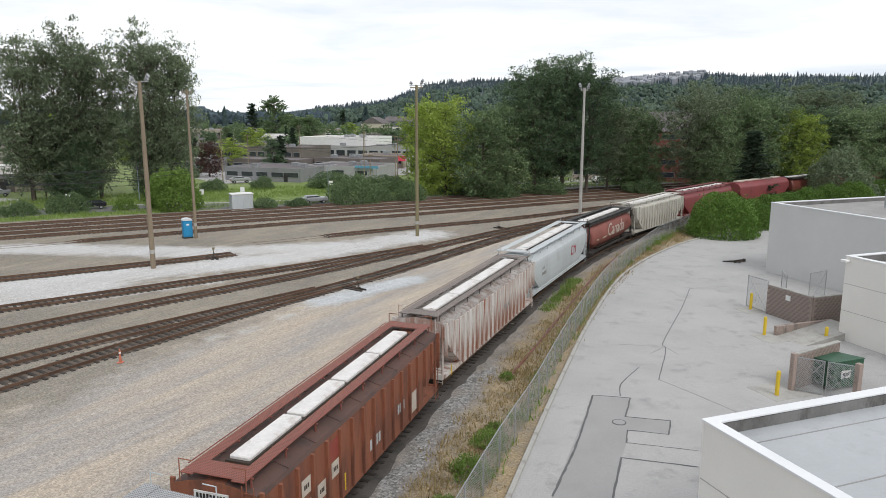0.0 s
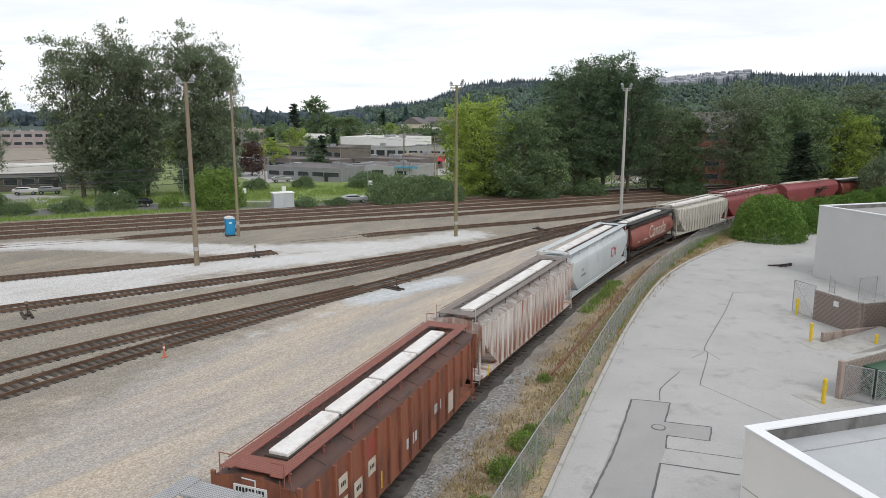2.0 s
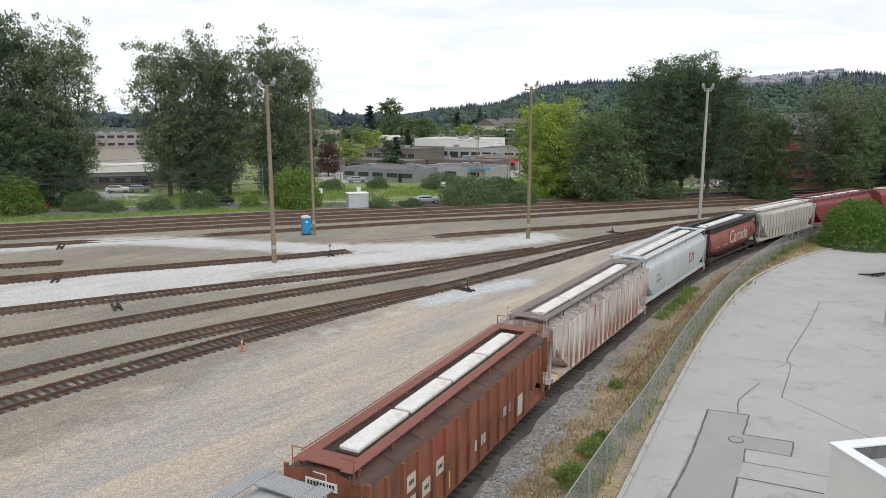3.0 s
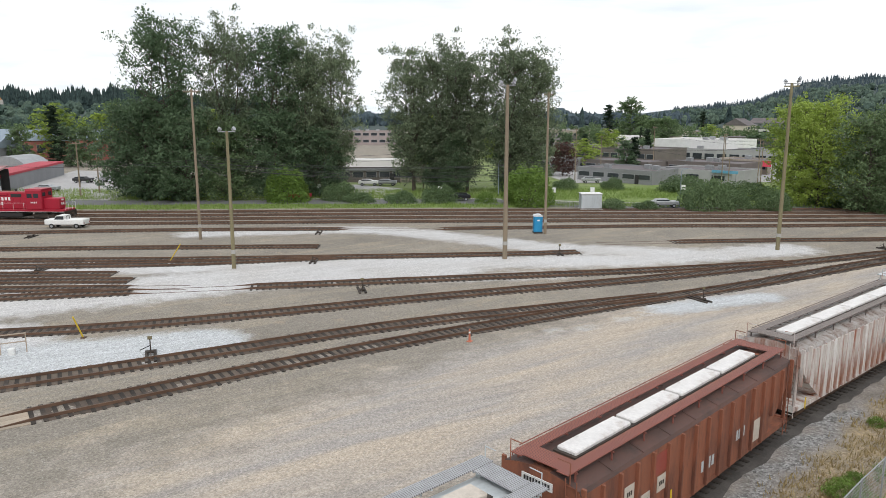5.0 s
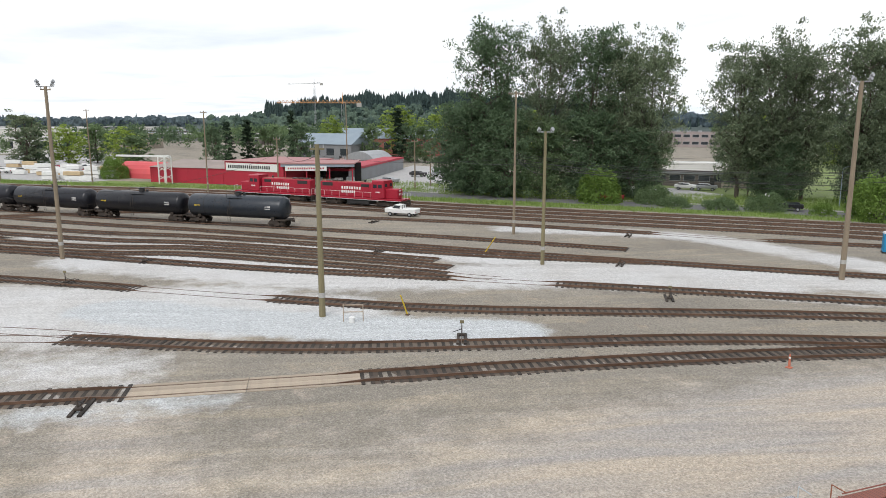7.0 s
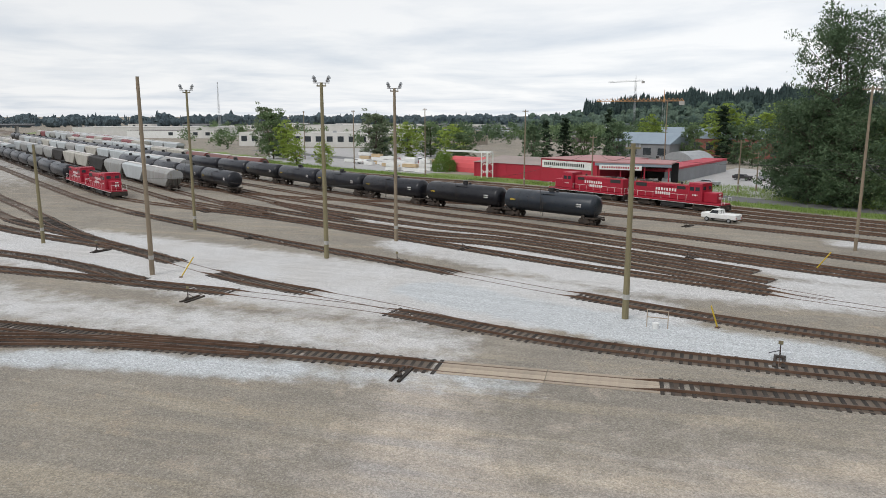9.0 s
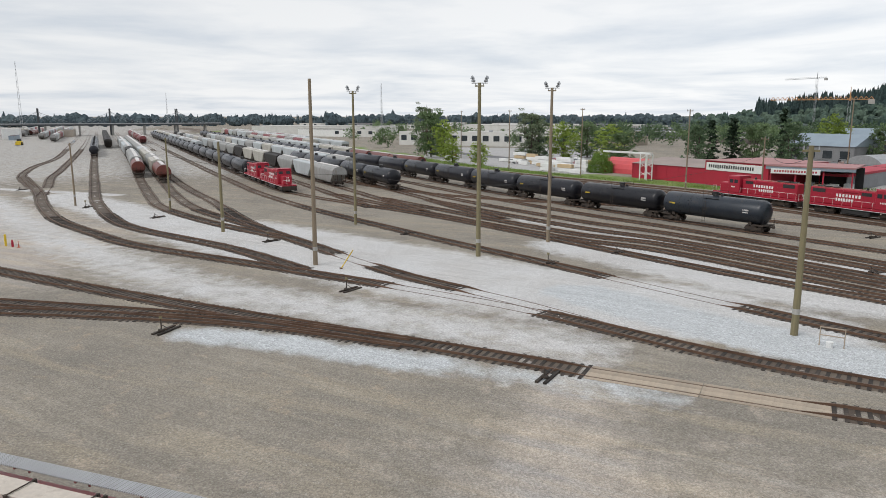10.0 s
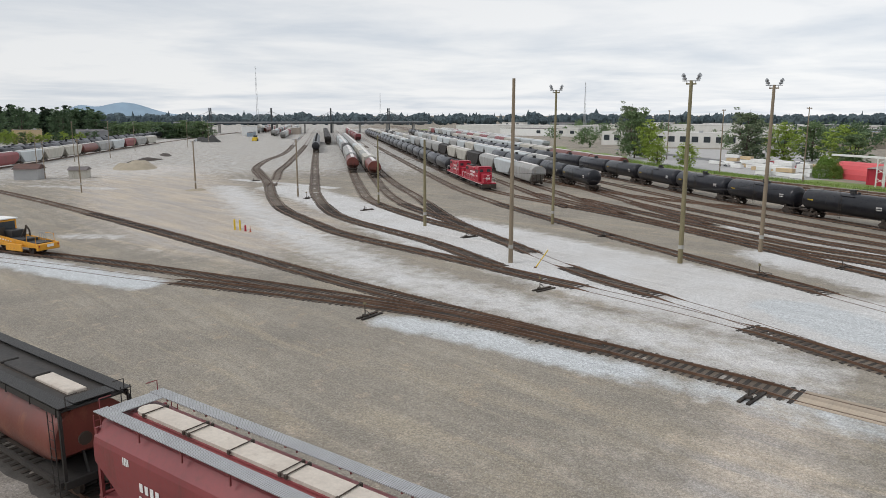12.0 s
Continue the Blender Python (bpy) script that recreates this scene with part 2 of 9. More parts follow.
M["stucco_white"] = surface("white_stucco", (0.66, 0.65, 0.62), (0.56, 0.55, 0.52), 8, 0.25, 0.9, 0, 0.05)
M["stucco_grey"] = surface("grey_stucco", (0.27, 0.275, 0.285), (0.22, 0.222, 0.23), 8, 0.25, 0.9, 0, 0.05)
M["stucco_pale"] = surface("pale_grey_stucco", (0.42, 0.42, 0.42), (0.35, 0.35, 0.352), 8, 0.25, 0.9, 0, 0.05)
M["blue_sign"] = surface("pale_blue_sign_paint", (0.16, 0.42, 0.60), None, 8, 0.8, 0.6, 0, 0.02)
M["stucco_rose"] = surface("greyish_pink_stucco", (0.36, 0.30, 0.29), (0.30, 0.26, 0.25), 8, 0.25, 0.9, 0, 0.05)
M["stucco_tan"] = surface("tan_stucco", (0.43, 0.37, 0.31), (0.36, 0.31, 0.26), 8, 0.25, 0.9, 0, 0.05)
M["brick"] = surface("red_brick_far", (0.27, 0.10, 0.075), (0.22, 0.08, 0.065), 12, 0.5, 0.9, 0, 0.1)
M["store_red"] = surface("store_red_cladding", (0.43, 0.02, 0.045), (0.37, 0.02, 0.04), 6, 0.3, 0.6, 0, 0.03)
M["store_roof"] = surface("faded_red_store_roof", (0.42, 0.20, 0.20), (0.34, 0.20, 0.19), 6, 0.2, 0.8, 0, 0.05)
M["wing_roof"] = surface("weathered_store_roof", (0.33, 0.27, 0.245), (0.26, 0.215, 0.195), 6, 0.2, 0.85, 0, 0.05)
M["slate_blue"] = surface("blue_grey_metal_roof", (0.27, 0.33, 0.38), (0.23, 0.28, 0.33), 6, 0.2, 0.6, 0.1, 0.03)
M["wood_fresh"] = surface("raw_lumber", (0.55, 0.42, 0.26), (0.47, 0.36, 0.22), 8, 0.7, 0.85, 0, 0.1)
M["coal"] = surface("black_gravel", (0.035, 0.035, 0.035), (0.06, 0.058, 0.055), 12, 1.0, 0.95, 0, 0.5)
M["sand"] = surface("sandy_gravel", (0.36, 0.31, 0.23), (0.29, 0.25, 0.19), 12, 0.8, 0.95, 0, 0.4)
M["tar"] = surface("tar_seal", (0.085, 0.085, 0.087), (0.13, 0.13, 0.13), 12, 1.0, 0.8, 0, 0.05)
M["asphalt_old"] = surface("bleached_asphalt", (0.42, 0.41, 0.402), (0.365, 0.357, 0.35), 16, 0.22, 0.92, 0, 0.3, (0.27, 0.265, 0.26), 0.3, grain=0.85)
M["asphalt_patch"] = surface("asphalt_patch", (0.33, 0.324, 0.318), (0.30, 0.294, 0.288), 16, 0.4, 0.92, 0, 0.15)
M["asphalt_dark"] = surface("street_asphalt", (0.16, 0.16, 0.163), (0.13, 0.13, 0.133), 14, 0.2, 0.9, 0, 0.1)
M["bridge"] = surface("dark_bridge_steel", (0.05, 0.055, 0.06), (0.08, 0.085, 0.09), 5, 0.1, 0.8, 0, 0.02)
M["crane_yellow"] = surface("crane_orange_paint", (0.55, 0.27, 0.10), None, 5, 0.5, 0.6, 0, 0.02)
M["stucco_dark"] = surface("dark_brown_stucco", (0.17, 0.145, 0.13), (0.13, 0.115, 0.105), 8, 0.25, 0.9, 0, 0.05)
M["wire"] = surface("black_cable", (0.03, 0.03, 0.032), None, 5, 1, 0.7, 0, 0.0)


def grating(name, base, gap):
    """Steel grating: narrow bright bars over a dark gap, both ways."""
    m, nt, bs = nodes_of(name)
    tc = nt.nodes.new("ShaderNodeTexCoord")
    bars_ = []
    for way in ("X", "Y"):
        w = nd(nt, "ShaderNodeTexWave", Scale=3.6 if way == "X" else 5.0)
        w.wave_type, w.bands_direction = "BANDS", way
        nt.links.new(tc.outputs["Object"], w.inputs["Vector"])
        bars_.append(band(nt, w.outputs["Fac"], 0.45, 0.75))
    mx = nt.nodes.new("ShaderNodeMath")
    mx.operation = "MAXIMUM"
    nt.links.new(bars_[0], mx.inputs[0])
    nt.links.new(bars_[1], mx.inputs[1])
    col = mixc(nt, band(nt, noise_out(nt, 2.0), 0.3, 0.7), base, tuple(c * 0.8 for c in base))
    nt.links.new(mixc(nt, mx.outputs[0], gap, col), bs.inputs["Base Color"])
    bs.inputs["Roughness"].default_value = 0.6
    b = nd(nt, "ShaderNodeBump", Strength=0.6, Distance=0.02)
    nt.links.new(mx.outputs[0], b.inputs["Height"])
    nt.links.new(b.outputs[0], bs.inputs["Normal"])
    return m


M["grate_galv"] = grating("galvanised_walkway_grating", (0.40, 0.41, 0.42), (0.16, 0.15, 0.15))
M["grate_black_dirt"] = grating("soot_black_walkway_grating", (0.03, 0.027, 0.025), (0.008, 0.008, 0.008))
M["grate_walk_red"] = grating("red_oxide_walkway_grating", (0.28, 0.088, 0.06), (0.11, 0.04, 0.03))
M["grate_walk_rust"] = grating("rusted_walkway_grating", (0.24, 0.20, 0.18), (0.10, 0.08, 0.07))


def glass_dark():
    m, nt, bs = nodes_of("dark_window_glass")
    n = noise_out(nt, 0.7, 2.0)
    nt.links.new(mixc(nt, n, (0.02, 0.025, 0.03), (0.07, 0.08, 0.09)), bs.inputs["Base Color"])
    bs.inputs["Roughness"].default_value = 0.08
    return m


M["glass"] = glass_dark()


def foliage(name, dark, light, see=0.3):
    """Leaves: colour by the island of each leaf and by the tree, slightly see-through."""
    m, nt, bs = nodes_of(name)
    geo = nt.nodes.new("ShaderNodeNewGeometry")
    big = noise_out(nt, 0.35, 3.0)
    col = mixc(nt, geo.outputs["Random Per Island"], dark, light)
    col = mixc(nt, band(nt, big, 0.35, 0.65), col, mixc(nt, 0.5, dark, light), "MIX")
    oi = nt.nodes.new("ShaderNodeObjectInfo")
    col = mixc(nt, 1.0, col, mixc(nt, oi.outputs["Random"], (0.82, 0.84, 0.8), (1.15, 1.14, 1.1)), "MULTIPLY")
    nt.links.new(col, bs.inputs["Base Color"])
    bs.inputs["Roughness"].default_value = 0.6
    bs.inputs["Specular IOR Level"].default_value = 0.25
    tr = nt.nodes.new("ShaderNodeBsdfTranslucent")
    nt.links.new(col, tr.inputs["Color"])
    mx = nd(nt, "ShaderNodeMixShader", Fac=see)
    nt.links.new(bs.outputs[0], mx.inputs[1])
    nt.links.new(tr.outputs[0], mx.inputs[2])
    nt.links.new(mx.outputs[0], nt.nodes["Material Output"].inputs[0])
    return m


M["leaf_cotton"] = foliage("cottonwood_leaves", (0.068, 0.094, 0.062), (0.25, 0.305, 0.185))
M["leaf_dark"] = foliage("dark_broad_leaves", (0.040, 0.074, 0.044), (0.165, 0.240, 0.130))
M["leaf_maple"] = foliage("mid_green_leaves", (0.075, 0.125, 0.06), (0.21, 0.285, 0.14))
M["leaf_lime"] = foliage("yellow_green_leaves", (0.16, 0.235, 0.04), (0.36, 0.45, 0.10))
M["leaf_conifer"] = foliage("conifer_needles", (0.018, 0.036, 0.022), (0.050, 0.078, 0.045))
M["leaf_hedge"] = foliage("laurel_leaves", (0.10, 0.175, 0.034), (0.225, 0.335, 0.08))
M["leaf_laurel"] = foliage("clipped_laurel_leaves", (0.05, 0.105, 0.02), (0.17, 0.285, 0.06))
M["leaf_grass"] = foliage("meadow_grass", (0.13, 0.205, 0.045), (0.28, 0.37, 0.11))
M["leaf_dry"] = foliage("dry_grass", (0.27, 0.21, 0.11), (0.40, 0.32, 0.18))
M["leaf_willow"] = foliage("grey_willow_leaves", (0.11, 0.15, 0.085), (0.22, 0.27, 0.17))
M["leaf_red"] = foliage("copper_leaves", (0.06, 0.03, 0.028), (0.12, 0.06, 0.05))


def chain_link():
    """Woven wire: diagonal strands with open air between them."""
    m, nt, bs = nodes_of("chain_link_wire")
    tc = nt.nodes.new("ShaderNodeTexCoord")
    vals = []
    for ang in (45, -45):
        mp = nt.nodes.new("ShaderNodeMapping")
        mp.inputs["Rotation"].default_value = (0, 0, radians(ang))
        nt.links.new(tc.outputs["UV"], mp.inputs["Vector"])
        w = nd(nt, "ShaderNodeTexWave", Scale=4.2)
        w.wave_type, w.bands_direction = "BANDS", "X"
        nt.links.new(mp.outputs[0], w.inputs["Vector"])
        g = nt.nodes.new("ShaderNodeMath")
        g.operation = "GREATER_THAN"
        g.inputs[1].default_value = 0.90
        nt.links.new(w.outputs["Fac"], g.inputs[0])
        vals.append(g.outputs[0])
    mx = nt.nodes.new("ShaderNodeMath")
    mx.operation = "MAXIMUM"
    nt.links.new(vals[0], mx.inputs[0])
    nt.links.new(vals[1], mx.inputs[1])
    bs.inputs["Base Color"].default_value = (0.45, 0.46, 0.47, 1)
    bs.inputs["Metallic"].default_value = 0.5
    bs.inputs["Roughness"].default_value = 0.5
    nt.links.new(mx.outputs[0], bs.inputs["Alpha"])
    return m


M["mesh"] = chain_link()


def ground_material():
    m, nt, bs = nodes_of("yard_ground")
    ob = "Object"

    def attr(n):
        a = nt.nodes.new("ShaderNodeAttribute")
        a.attribute_name = n
        return a.outputs["Fac"]

    patch = noise_out(nt, 0.11, 6.0, 0.62, ob)
    mid = noise_out(nt, 0.55, 6.0, 0.65, ob)
    tcs = nt.nodes.new("ShaderNodeTexCoord")
    turn = nt.nodes.new("ShaderNodeMapping")
    turn.vector_type = "TEXTURE"
    turn.inputs["Rotation"].default_value = (0, 0, radians(62))
    turn.inputs["Scale"].default_value = (7.0, 1.0, 1.0)
    nt.links.new(tcs.outputs[ob], turn.inputs["Vector"])
    stn = nd(nt, "ShaderNodeTexNoise", Scale=0.42, Detail=6.0, Roughness=0.6, Distortion=0.6)
    nt.links.new(turn.outputs[0], stn.inputs["Vector"])
    streak = stn.outputs[0]
    fine = nd(nt, "ShaderNodeTexNoise", Scale=2.6, Detail=4.0, Roughness=0.7)
    nt.links.new(turn.outputs[0], fine.inputs["Vector"])
    grit = noise_out(nt, 9.0, 4.0, 0.8, ob)
    tc = nt.nodes.new("ShaderNodeTexCoord")
    peb = nd(nt, "ShaderNodeTexVoronoi", Scale=9.0)
    nt.links.new(tc.outputs[ob], peb.inputs["Vector"])
    pebc = nt.nodes.new("ShaderNodeSeparateColor")
    nt.links.new(peb.outputs["Color"], pebc.inputs[0])

    def mask(name, soft=0.2):
        add = nt.nodes.new("ShaderNodeMath")
        add.operation = "MULTIPLY_ADD"
        add.inputs[1].default_value = 1.0
        off = band(nt, mid, 0.25, 0.75, -0.25, 0.25)
        nt.links.new(attr(name), add.inputs[0])
        nt.links.new(off, add.inputs[2])
        return band(nt, add.outputs[0], 0.5 - soft, 0.5 + soft)

    gravel = mixc(nt, band(nt, patch, 0.35, 0.65), (0.216, 0.195, 0.166), (0.290, 0.260, 0.216))
    gravel = mixc(nt, band(nt, streak, 0.50, 0.66, 0, 0.55), gravel, (0.350, 0.300, 0.226))
    gravel = mixc(nt, band(nt, mid, 0.56, 0.68, 0, 0.5), gravel, (0.375, 0.300, 0.222))
    tan = mixc(nt, band(nt, streak, 0.38, 0.62), (0.352, 0.325, 0.300), (0.452, 0.386, 0.312))
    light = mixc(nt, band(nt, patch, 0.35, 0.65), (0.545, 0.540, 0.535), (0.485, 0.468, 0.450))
    stone = mixc(nt, pebc.outputs[0], (0.42, 0.436, 0.446), (0.545, 0.56, 0.568))
    ballast = mixc(nt, band(nt, mid, 0.35, 0.65), (0.20, 0.176, 0.153), (0.315, 0.285, 0.255))
    grass = mixc(nt, band(nt, mid, 0.35, 0.68), (0.12, 0.185, 0.05), (0.235, 0.295, 0.095))
    dry = mixc(nt, band(nt, mid, 0.38, 0.62), (0.33, 0.255, 0.155), (0.25, 0.212, 0.158))
    crush = mixc(nt, pebc.outputs[0], (0.12, 0.116, 0.11), (0.36, 0.355, 0.345))
    col = gravel
    for n, c in (("tan", tan), ("light", light), ("stone", stone), ("ballast", ballast), ("dry", dry), ("crush", crush), ("grass", grass)):
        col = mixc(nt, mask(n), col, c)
    tmap = nt.nodes.new("ShaderNodeMapping")
    tmap.vector_type = "TEXTURE"
    tmap.inputs["Rotation"].default_value = (0, 0, radians(55))
    tmap.inputs["Scale"].default_value = (34.0, 1.0, 1.0)
    nt.links.new(tcs.outputs[ob], tmap.inputs["Vector"])
    tyre = nd(nt, "ShaderNodeTexNoise", Scale=1.1, Detail=3.0, Roughness=0.55, Distortion=0.25)
    nt.links.new(tmap.outputs[0], tyre.inputs["Vector"])
    col = mixc(nt, band(nt, patch, 0.42, 0.60, 0.1, 0.6), col, mixc(nt, band(nt, tyre.outputs[0], 0.36, 0.64), (0.84,) * 3, (1.12,) * 3), "MULTIPLY")
    col = mixc(nt, 0.8, col, mixc(nt, band(nt, grit, 0.34, 0.66), (0.62,) * 3, (1.36,) * 3), "MULTIPLY")
    col = mixc(nt, 0.2, col, mixc(nt, band(nt, fine.outputs[0], 0.35, 0.65), (0.74,) * 3, (1.22,) * 3), "MULTIPLY")
    col = mixc(nt, 0.45, col, mixc(nt, pebc.outputs[1], (0.62,) * 3, (1.38,) * 3), "MULTIPLY")
    # scattered pale stones and dark crumbs
    chip = nd(nt, "ShaderNodeTexVoronoi", Scale=10.0)
    nt.links.new(tc.outputs[ob], chip.inputs["Vector"])
    chipc = nt.nodes.new("ShaderNodeSeparateColor")
    nt.links.new(chip.outputs["Color"], chipc.inputs[0])
    core = band(nt, chip.outputs["Distance"], 0.45, 0.25)
    for sock, lo, hi, paint in ((chipc.outputs[0], 0.74, 0.9, (0.50, 0.49, 0.46)), (chipc.outputs[1], 0.8, 0.95, (0.14, 0.13, 0.115))):
        both = nt.nodes.new("ShaderNodeMath")
        both.operation = "MULTIPLY"
        nt.links.new(core, both.inputs[0])
        nt.links.new(band(nt, sock, lo, hi, 0.0, 0.42), both.inputs[1])
        col = mixc(nt, both.outputs[0], col, paint)
    nt.links.new(col, bs.inputs["Base Color"])
    bs.inputs["Roughness"].default_value = 0.95
    bs.inputs["Specular IOR Level"].default_value = 0.2
    b = nd(nt, "ShaderNodeBump", Strength=0.5, Distance=0.05)
    nt.links.new(peb.outputs["Distance"], b.inputs["Height"])
    nt.links.new(b.outputs[0], bs.inputs["Normal"])
    return m


M["ground"] = ground_material()


# ---- building blocks ----
def link(name, bm, material, parent=None, label="", smooth=False, m=None):
    me = bpy.data.meshes.new(name)
    bm.to_mesh(me)
    bm.free()
    if material:
        me.materials.append(material)
    if smooth:
        for p in me.polygons:
            p.use_smooth = True
    ob = new(name, me)
    if parent:
        ob.parent = parent
    if m:
        ob.matrix_local = m
    if label:
        ob["label"] = label
    return ob


def part(name, bm, material, parent, label="", smooth=False, m=None):
    return link(name, bm, material, parent, label, smooth, m)


def share(name, mesh, parent, m, label=""):
    ob = new(name, mesh)
    ob.parent = parent
    ob.matrix_local = m
    if label:
        ob["label"] = label
    return ob


def thing(name, label, category, m=None, group="", kind=""):
    ob = tagged(new(name), label, category, group, kind)
    if m:
        ob.matrix_basis = m
    return ob


def box(bm, c, s, rot=None):
    """A block at c of size s, turned by the matrix rot."""
    m = Matrix.Translation(c) @ (rot.to_4x4() if rot else Matrix()) @ Matrix.Diagonal((*s, 1))
    bmesh.ops.create_cube(bm, size=1, matrix=m)
    return bm


def blk(c, s, bevel=0.0, rot=None):
    bm = bmesh.new()
    box(bm, c, s, rot)
    if bevel:
        bmesh.ops.bevel(bm, geom=bm.edges[:], offset=bevel, segments=1, affect="EDGES")
    return bm


def rod(bm, a, b, r0, r1=None, seg=8, caps=True):
    """A round bar from a to b."""
    a, b = Vector(a), Vector(b)
    d = b - a
    m = Matrix.Translation((a + b) / 2) @ d.to_track_quat("Z", "Y").to_matrix().to_4x4()
    bmesh.ops.create_cone(bm, cap_ends=caps, segments=seg, radius1=r0, radius2=r0 if r1 is None else r1, depth=d.length, matrix=m)
    return bm


def prism(bm, outline, lo, hi, axis="x"):
    """A closed outline swept along an axis from lo to hi. outline: (y, z) for x, (x, z) for y, (x, y) for z."""
    def at(p, k):
        return {"x": (k, p[0], p[1]), "y": (p[0], k, p[1]), "z": (p[0], p[1], k)}[axis]
    a = [bm.verts.new(at(p, lo)) for p in outline]
    b = [bm.verts.new(at(p, hi)) for p in outline]
    n = len(outline)
    fs = [bm.faces.new(a), bm.faces.new(b)]
    for i in range(n):
        fs.append(bm.faces.new((a[i], a[(i + 1) % n], b[(i + 1) % n], b[i])))
    bmesh.ops.recalc_face_normals(bm, faces=fs)
    return bm


def glide(points, step=1.0):
    """A smooth line through the points, as an array of places and headings at even steps."""
    p = np.array(points, float)
    p = np.vstack([2 * p[0] - p[1], p, 2 * p[-1] - p[-2]])
    out = []
    for i in range(1, len(p) - 2):
        a, b, c, d = p[i - 1:i + 3]
        k = max(4, int(np.linalg.norm(c - b) / 0.5))
        u = np.linspace(0, 1, k, endpoint=False)[:, None]
        out.append(0.5 * (2 * b + (c - a) * u + (2 * a - 5 * b + 4 * c - d) * u ** 2 + (3 * b - a - 3 * c + d) * u ** 3))
    q = np.vstack(out + [p[-2:-1]])
    s = np.r_[0, np.cumsum(np.linalg.norm(np.diff(q, axis=0), axis=1))]
    n = max(2, int(round(s[-1] / step)) + 1)
    e = np.linspace(0, s[-1], n)
    r = np.c_[np.interp(e, s, q[:, 0]), np.interp(e, s, q[:, 1])]
    h = np.gradient(r, axis=0)
    return r, h / np.linalg.norm(h, axis=1)[:, None], e


def aside(points, d, step=4.0):
    """The line at d metres to the left of a smooth line."""
    r, h, _ = glide(points, step)
    return r + d * np.c_[-h[:, 1], h[:, 0]]


def reach(x, y, line):
    """Distance from each (x, y) to a line of close points."""
    best = np.full(x.shape, 1e9)
    for px, py in line:
        best = np.minimum(best, (x - px) ** 2 + (y - py) ** 2)
    return np.sqrt(best)


# ---- the plan: lines of the railway tracks ----
def yard(u, v):
    """A place in the yard: u metres along its long axis, v across it."""
    return (-0.909 * u - 0.417 * v, -0.417 * u + 0.909 * v)


TRAIN = [(-52, -88), (-36, -53.5), (-24.7, -26), (-19.9, -12.7), (-17.0, -5.0), (-6.5, 22.5), (-1.2, 38.4), (4.3, 52.1), (10.1, 66.1), (19.1, 82.8), (29.4, 97.1),
         (42.1, 112.3), (60.7, 128.8), (85.7, 146.3), (130, 170)]
LEAD_A = [(-150, -196), (-115, -123), (-89, -75), (-60.7, -26.5), (-43.5, 5.5), (-27.6, 35.7), (-14.9, 55.9), (-4.7, 70.3), (11.5, 95), (30, 116), (62, 141)]
LEAD_C = [(-94.3, -45.4), (-84.5, -35.2), (-70.5, -14), (-56.7, 6), (-42.9, 20.6), (-27.8, 42.9), (-19.4, 52.8), (-11, 62.2)]
CURVE_1 = [(-181.9, -103.5), (-145.2, -80), (-124.8, -68.2), (-106.4, -56.2), (-94.3, -45.4)]
CURVE_2 = [yard(760, -2.4), yard(420, -2.4), yard(260, -2.4), (-148, -69.9), (-127.1, -59.8), (-108.3, -49), (-97.4, -40.5), (-83.2, -24.2), (-71, -13.3)]
YARD_D1 = [yard(800, -13), yard(420, -14), yard(300, -14.5), (-215.6, -119.4), (-183, -104.6), (-160, -90), (-145.2, -80)]
YARD_D2 = [yard(800, -7), yard(420, -7.5), (-217.8, -111.3), (-180, -95.5), (-158.7, -85.1), (-140, -76.5)]
SPUR_B1 = [(-72, -120), (-64.6, -68), (-62.1, -52.8), (-58.6, -37), (-54.0, -18.8), (-49.5, -6)]
SPUR_B2 = [(-68, -120), (-60.5, -66), (-57, -45), (-55, -29.4), (-52, -14), (-47, -2)]
LADDER_E = [yard(330, 16), (-173.5, -62.5), (-127.7, -39.3), (-101.4, -26), (-83.3, -13.7), (-68.9, -3.5), (-58, 7), (-47.5, 15.5)]
LADDER_E1 = [yard(700, 9.2), yard(300, 9.2), (-170.4, -69.5), (-138.7, -55), (-121.1, -46.2), (-104, -33), (-90, -19)]
LADDER_E2 = [yard(700, 13.2), yard(300, 13.2), (-171.9, -65), (-139.9, -50.5), (-118, -39), (-98, -24)]
LEAD_F = [yard(700, 26), yard(330, 26), (-176.6, -51.3), (-130.8, -28.1), (-93.3, -2.8), (-73.8, 11.9), (-56.5, 24.8), (-43.3, 35.9), (-28.4, 52.8), (-13.3, 68.7),
          (-1.9, 82.3), (13, 100), (36, 123), (66, 145)]
LEAD_G = [yard(700, 32.4), yard(300, 32.4), yard(170, 32.6), (-139, -25.5), (-112, -2), (-95.3, 10.5), (-70.3, 27.9), (-52.6, 42.2), (-31.6, 58.7), (-14.1, 72.4), (-1.9, 83.2)]
SPUR_G2 = [yard(700, 40.5), yard(160, 40.5), yard(135, 41.2), yard(103, 46.3), yard(75, 52.3), yard(62, 57.4), (-62.9, 37.7), (-50, 45.5)]
SPUR_K1 = [yard(700, 62), yard(250, 62.3), yard(146, 63.5), yard(96, 67.2), yard(75, 70.5), yard(52, 72.9), (-59.1, 55.2), (-32, 72.4), (-23.5, 78.5)]
LINE_B = [yard(700, 58), yard(200, 57.6), yard(128, 57.9), yard(88.5, 62.2), yard(71, 66.6), yard(49, 69.8), (-59, 52.5), (-46, 63)]
SPUR_K1B = [(-23, 85), (-14.5, 90.8), (-3.4, 97.8), (12.6, 107.7), (38, 128), (68, 149)]
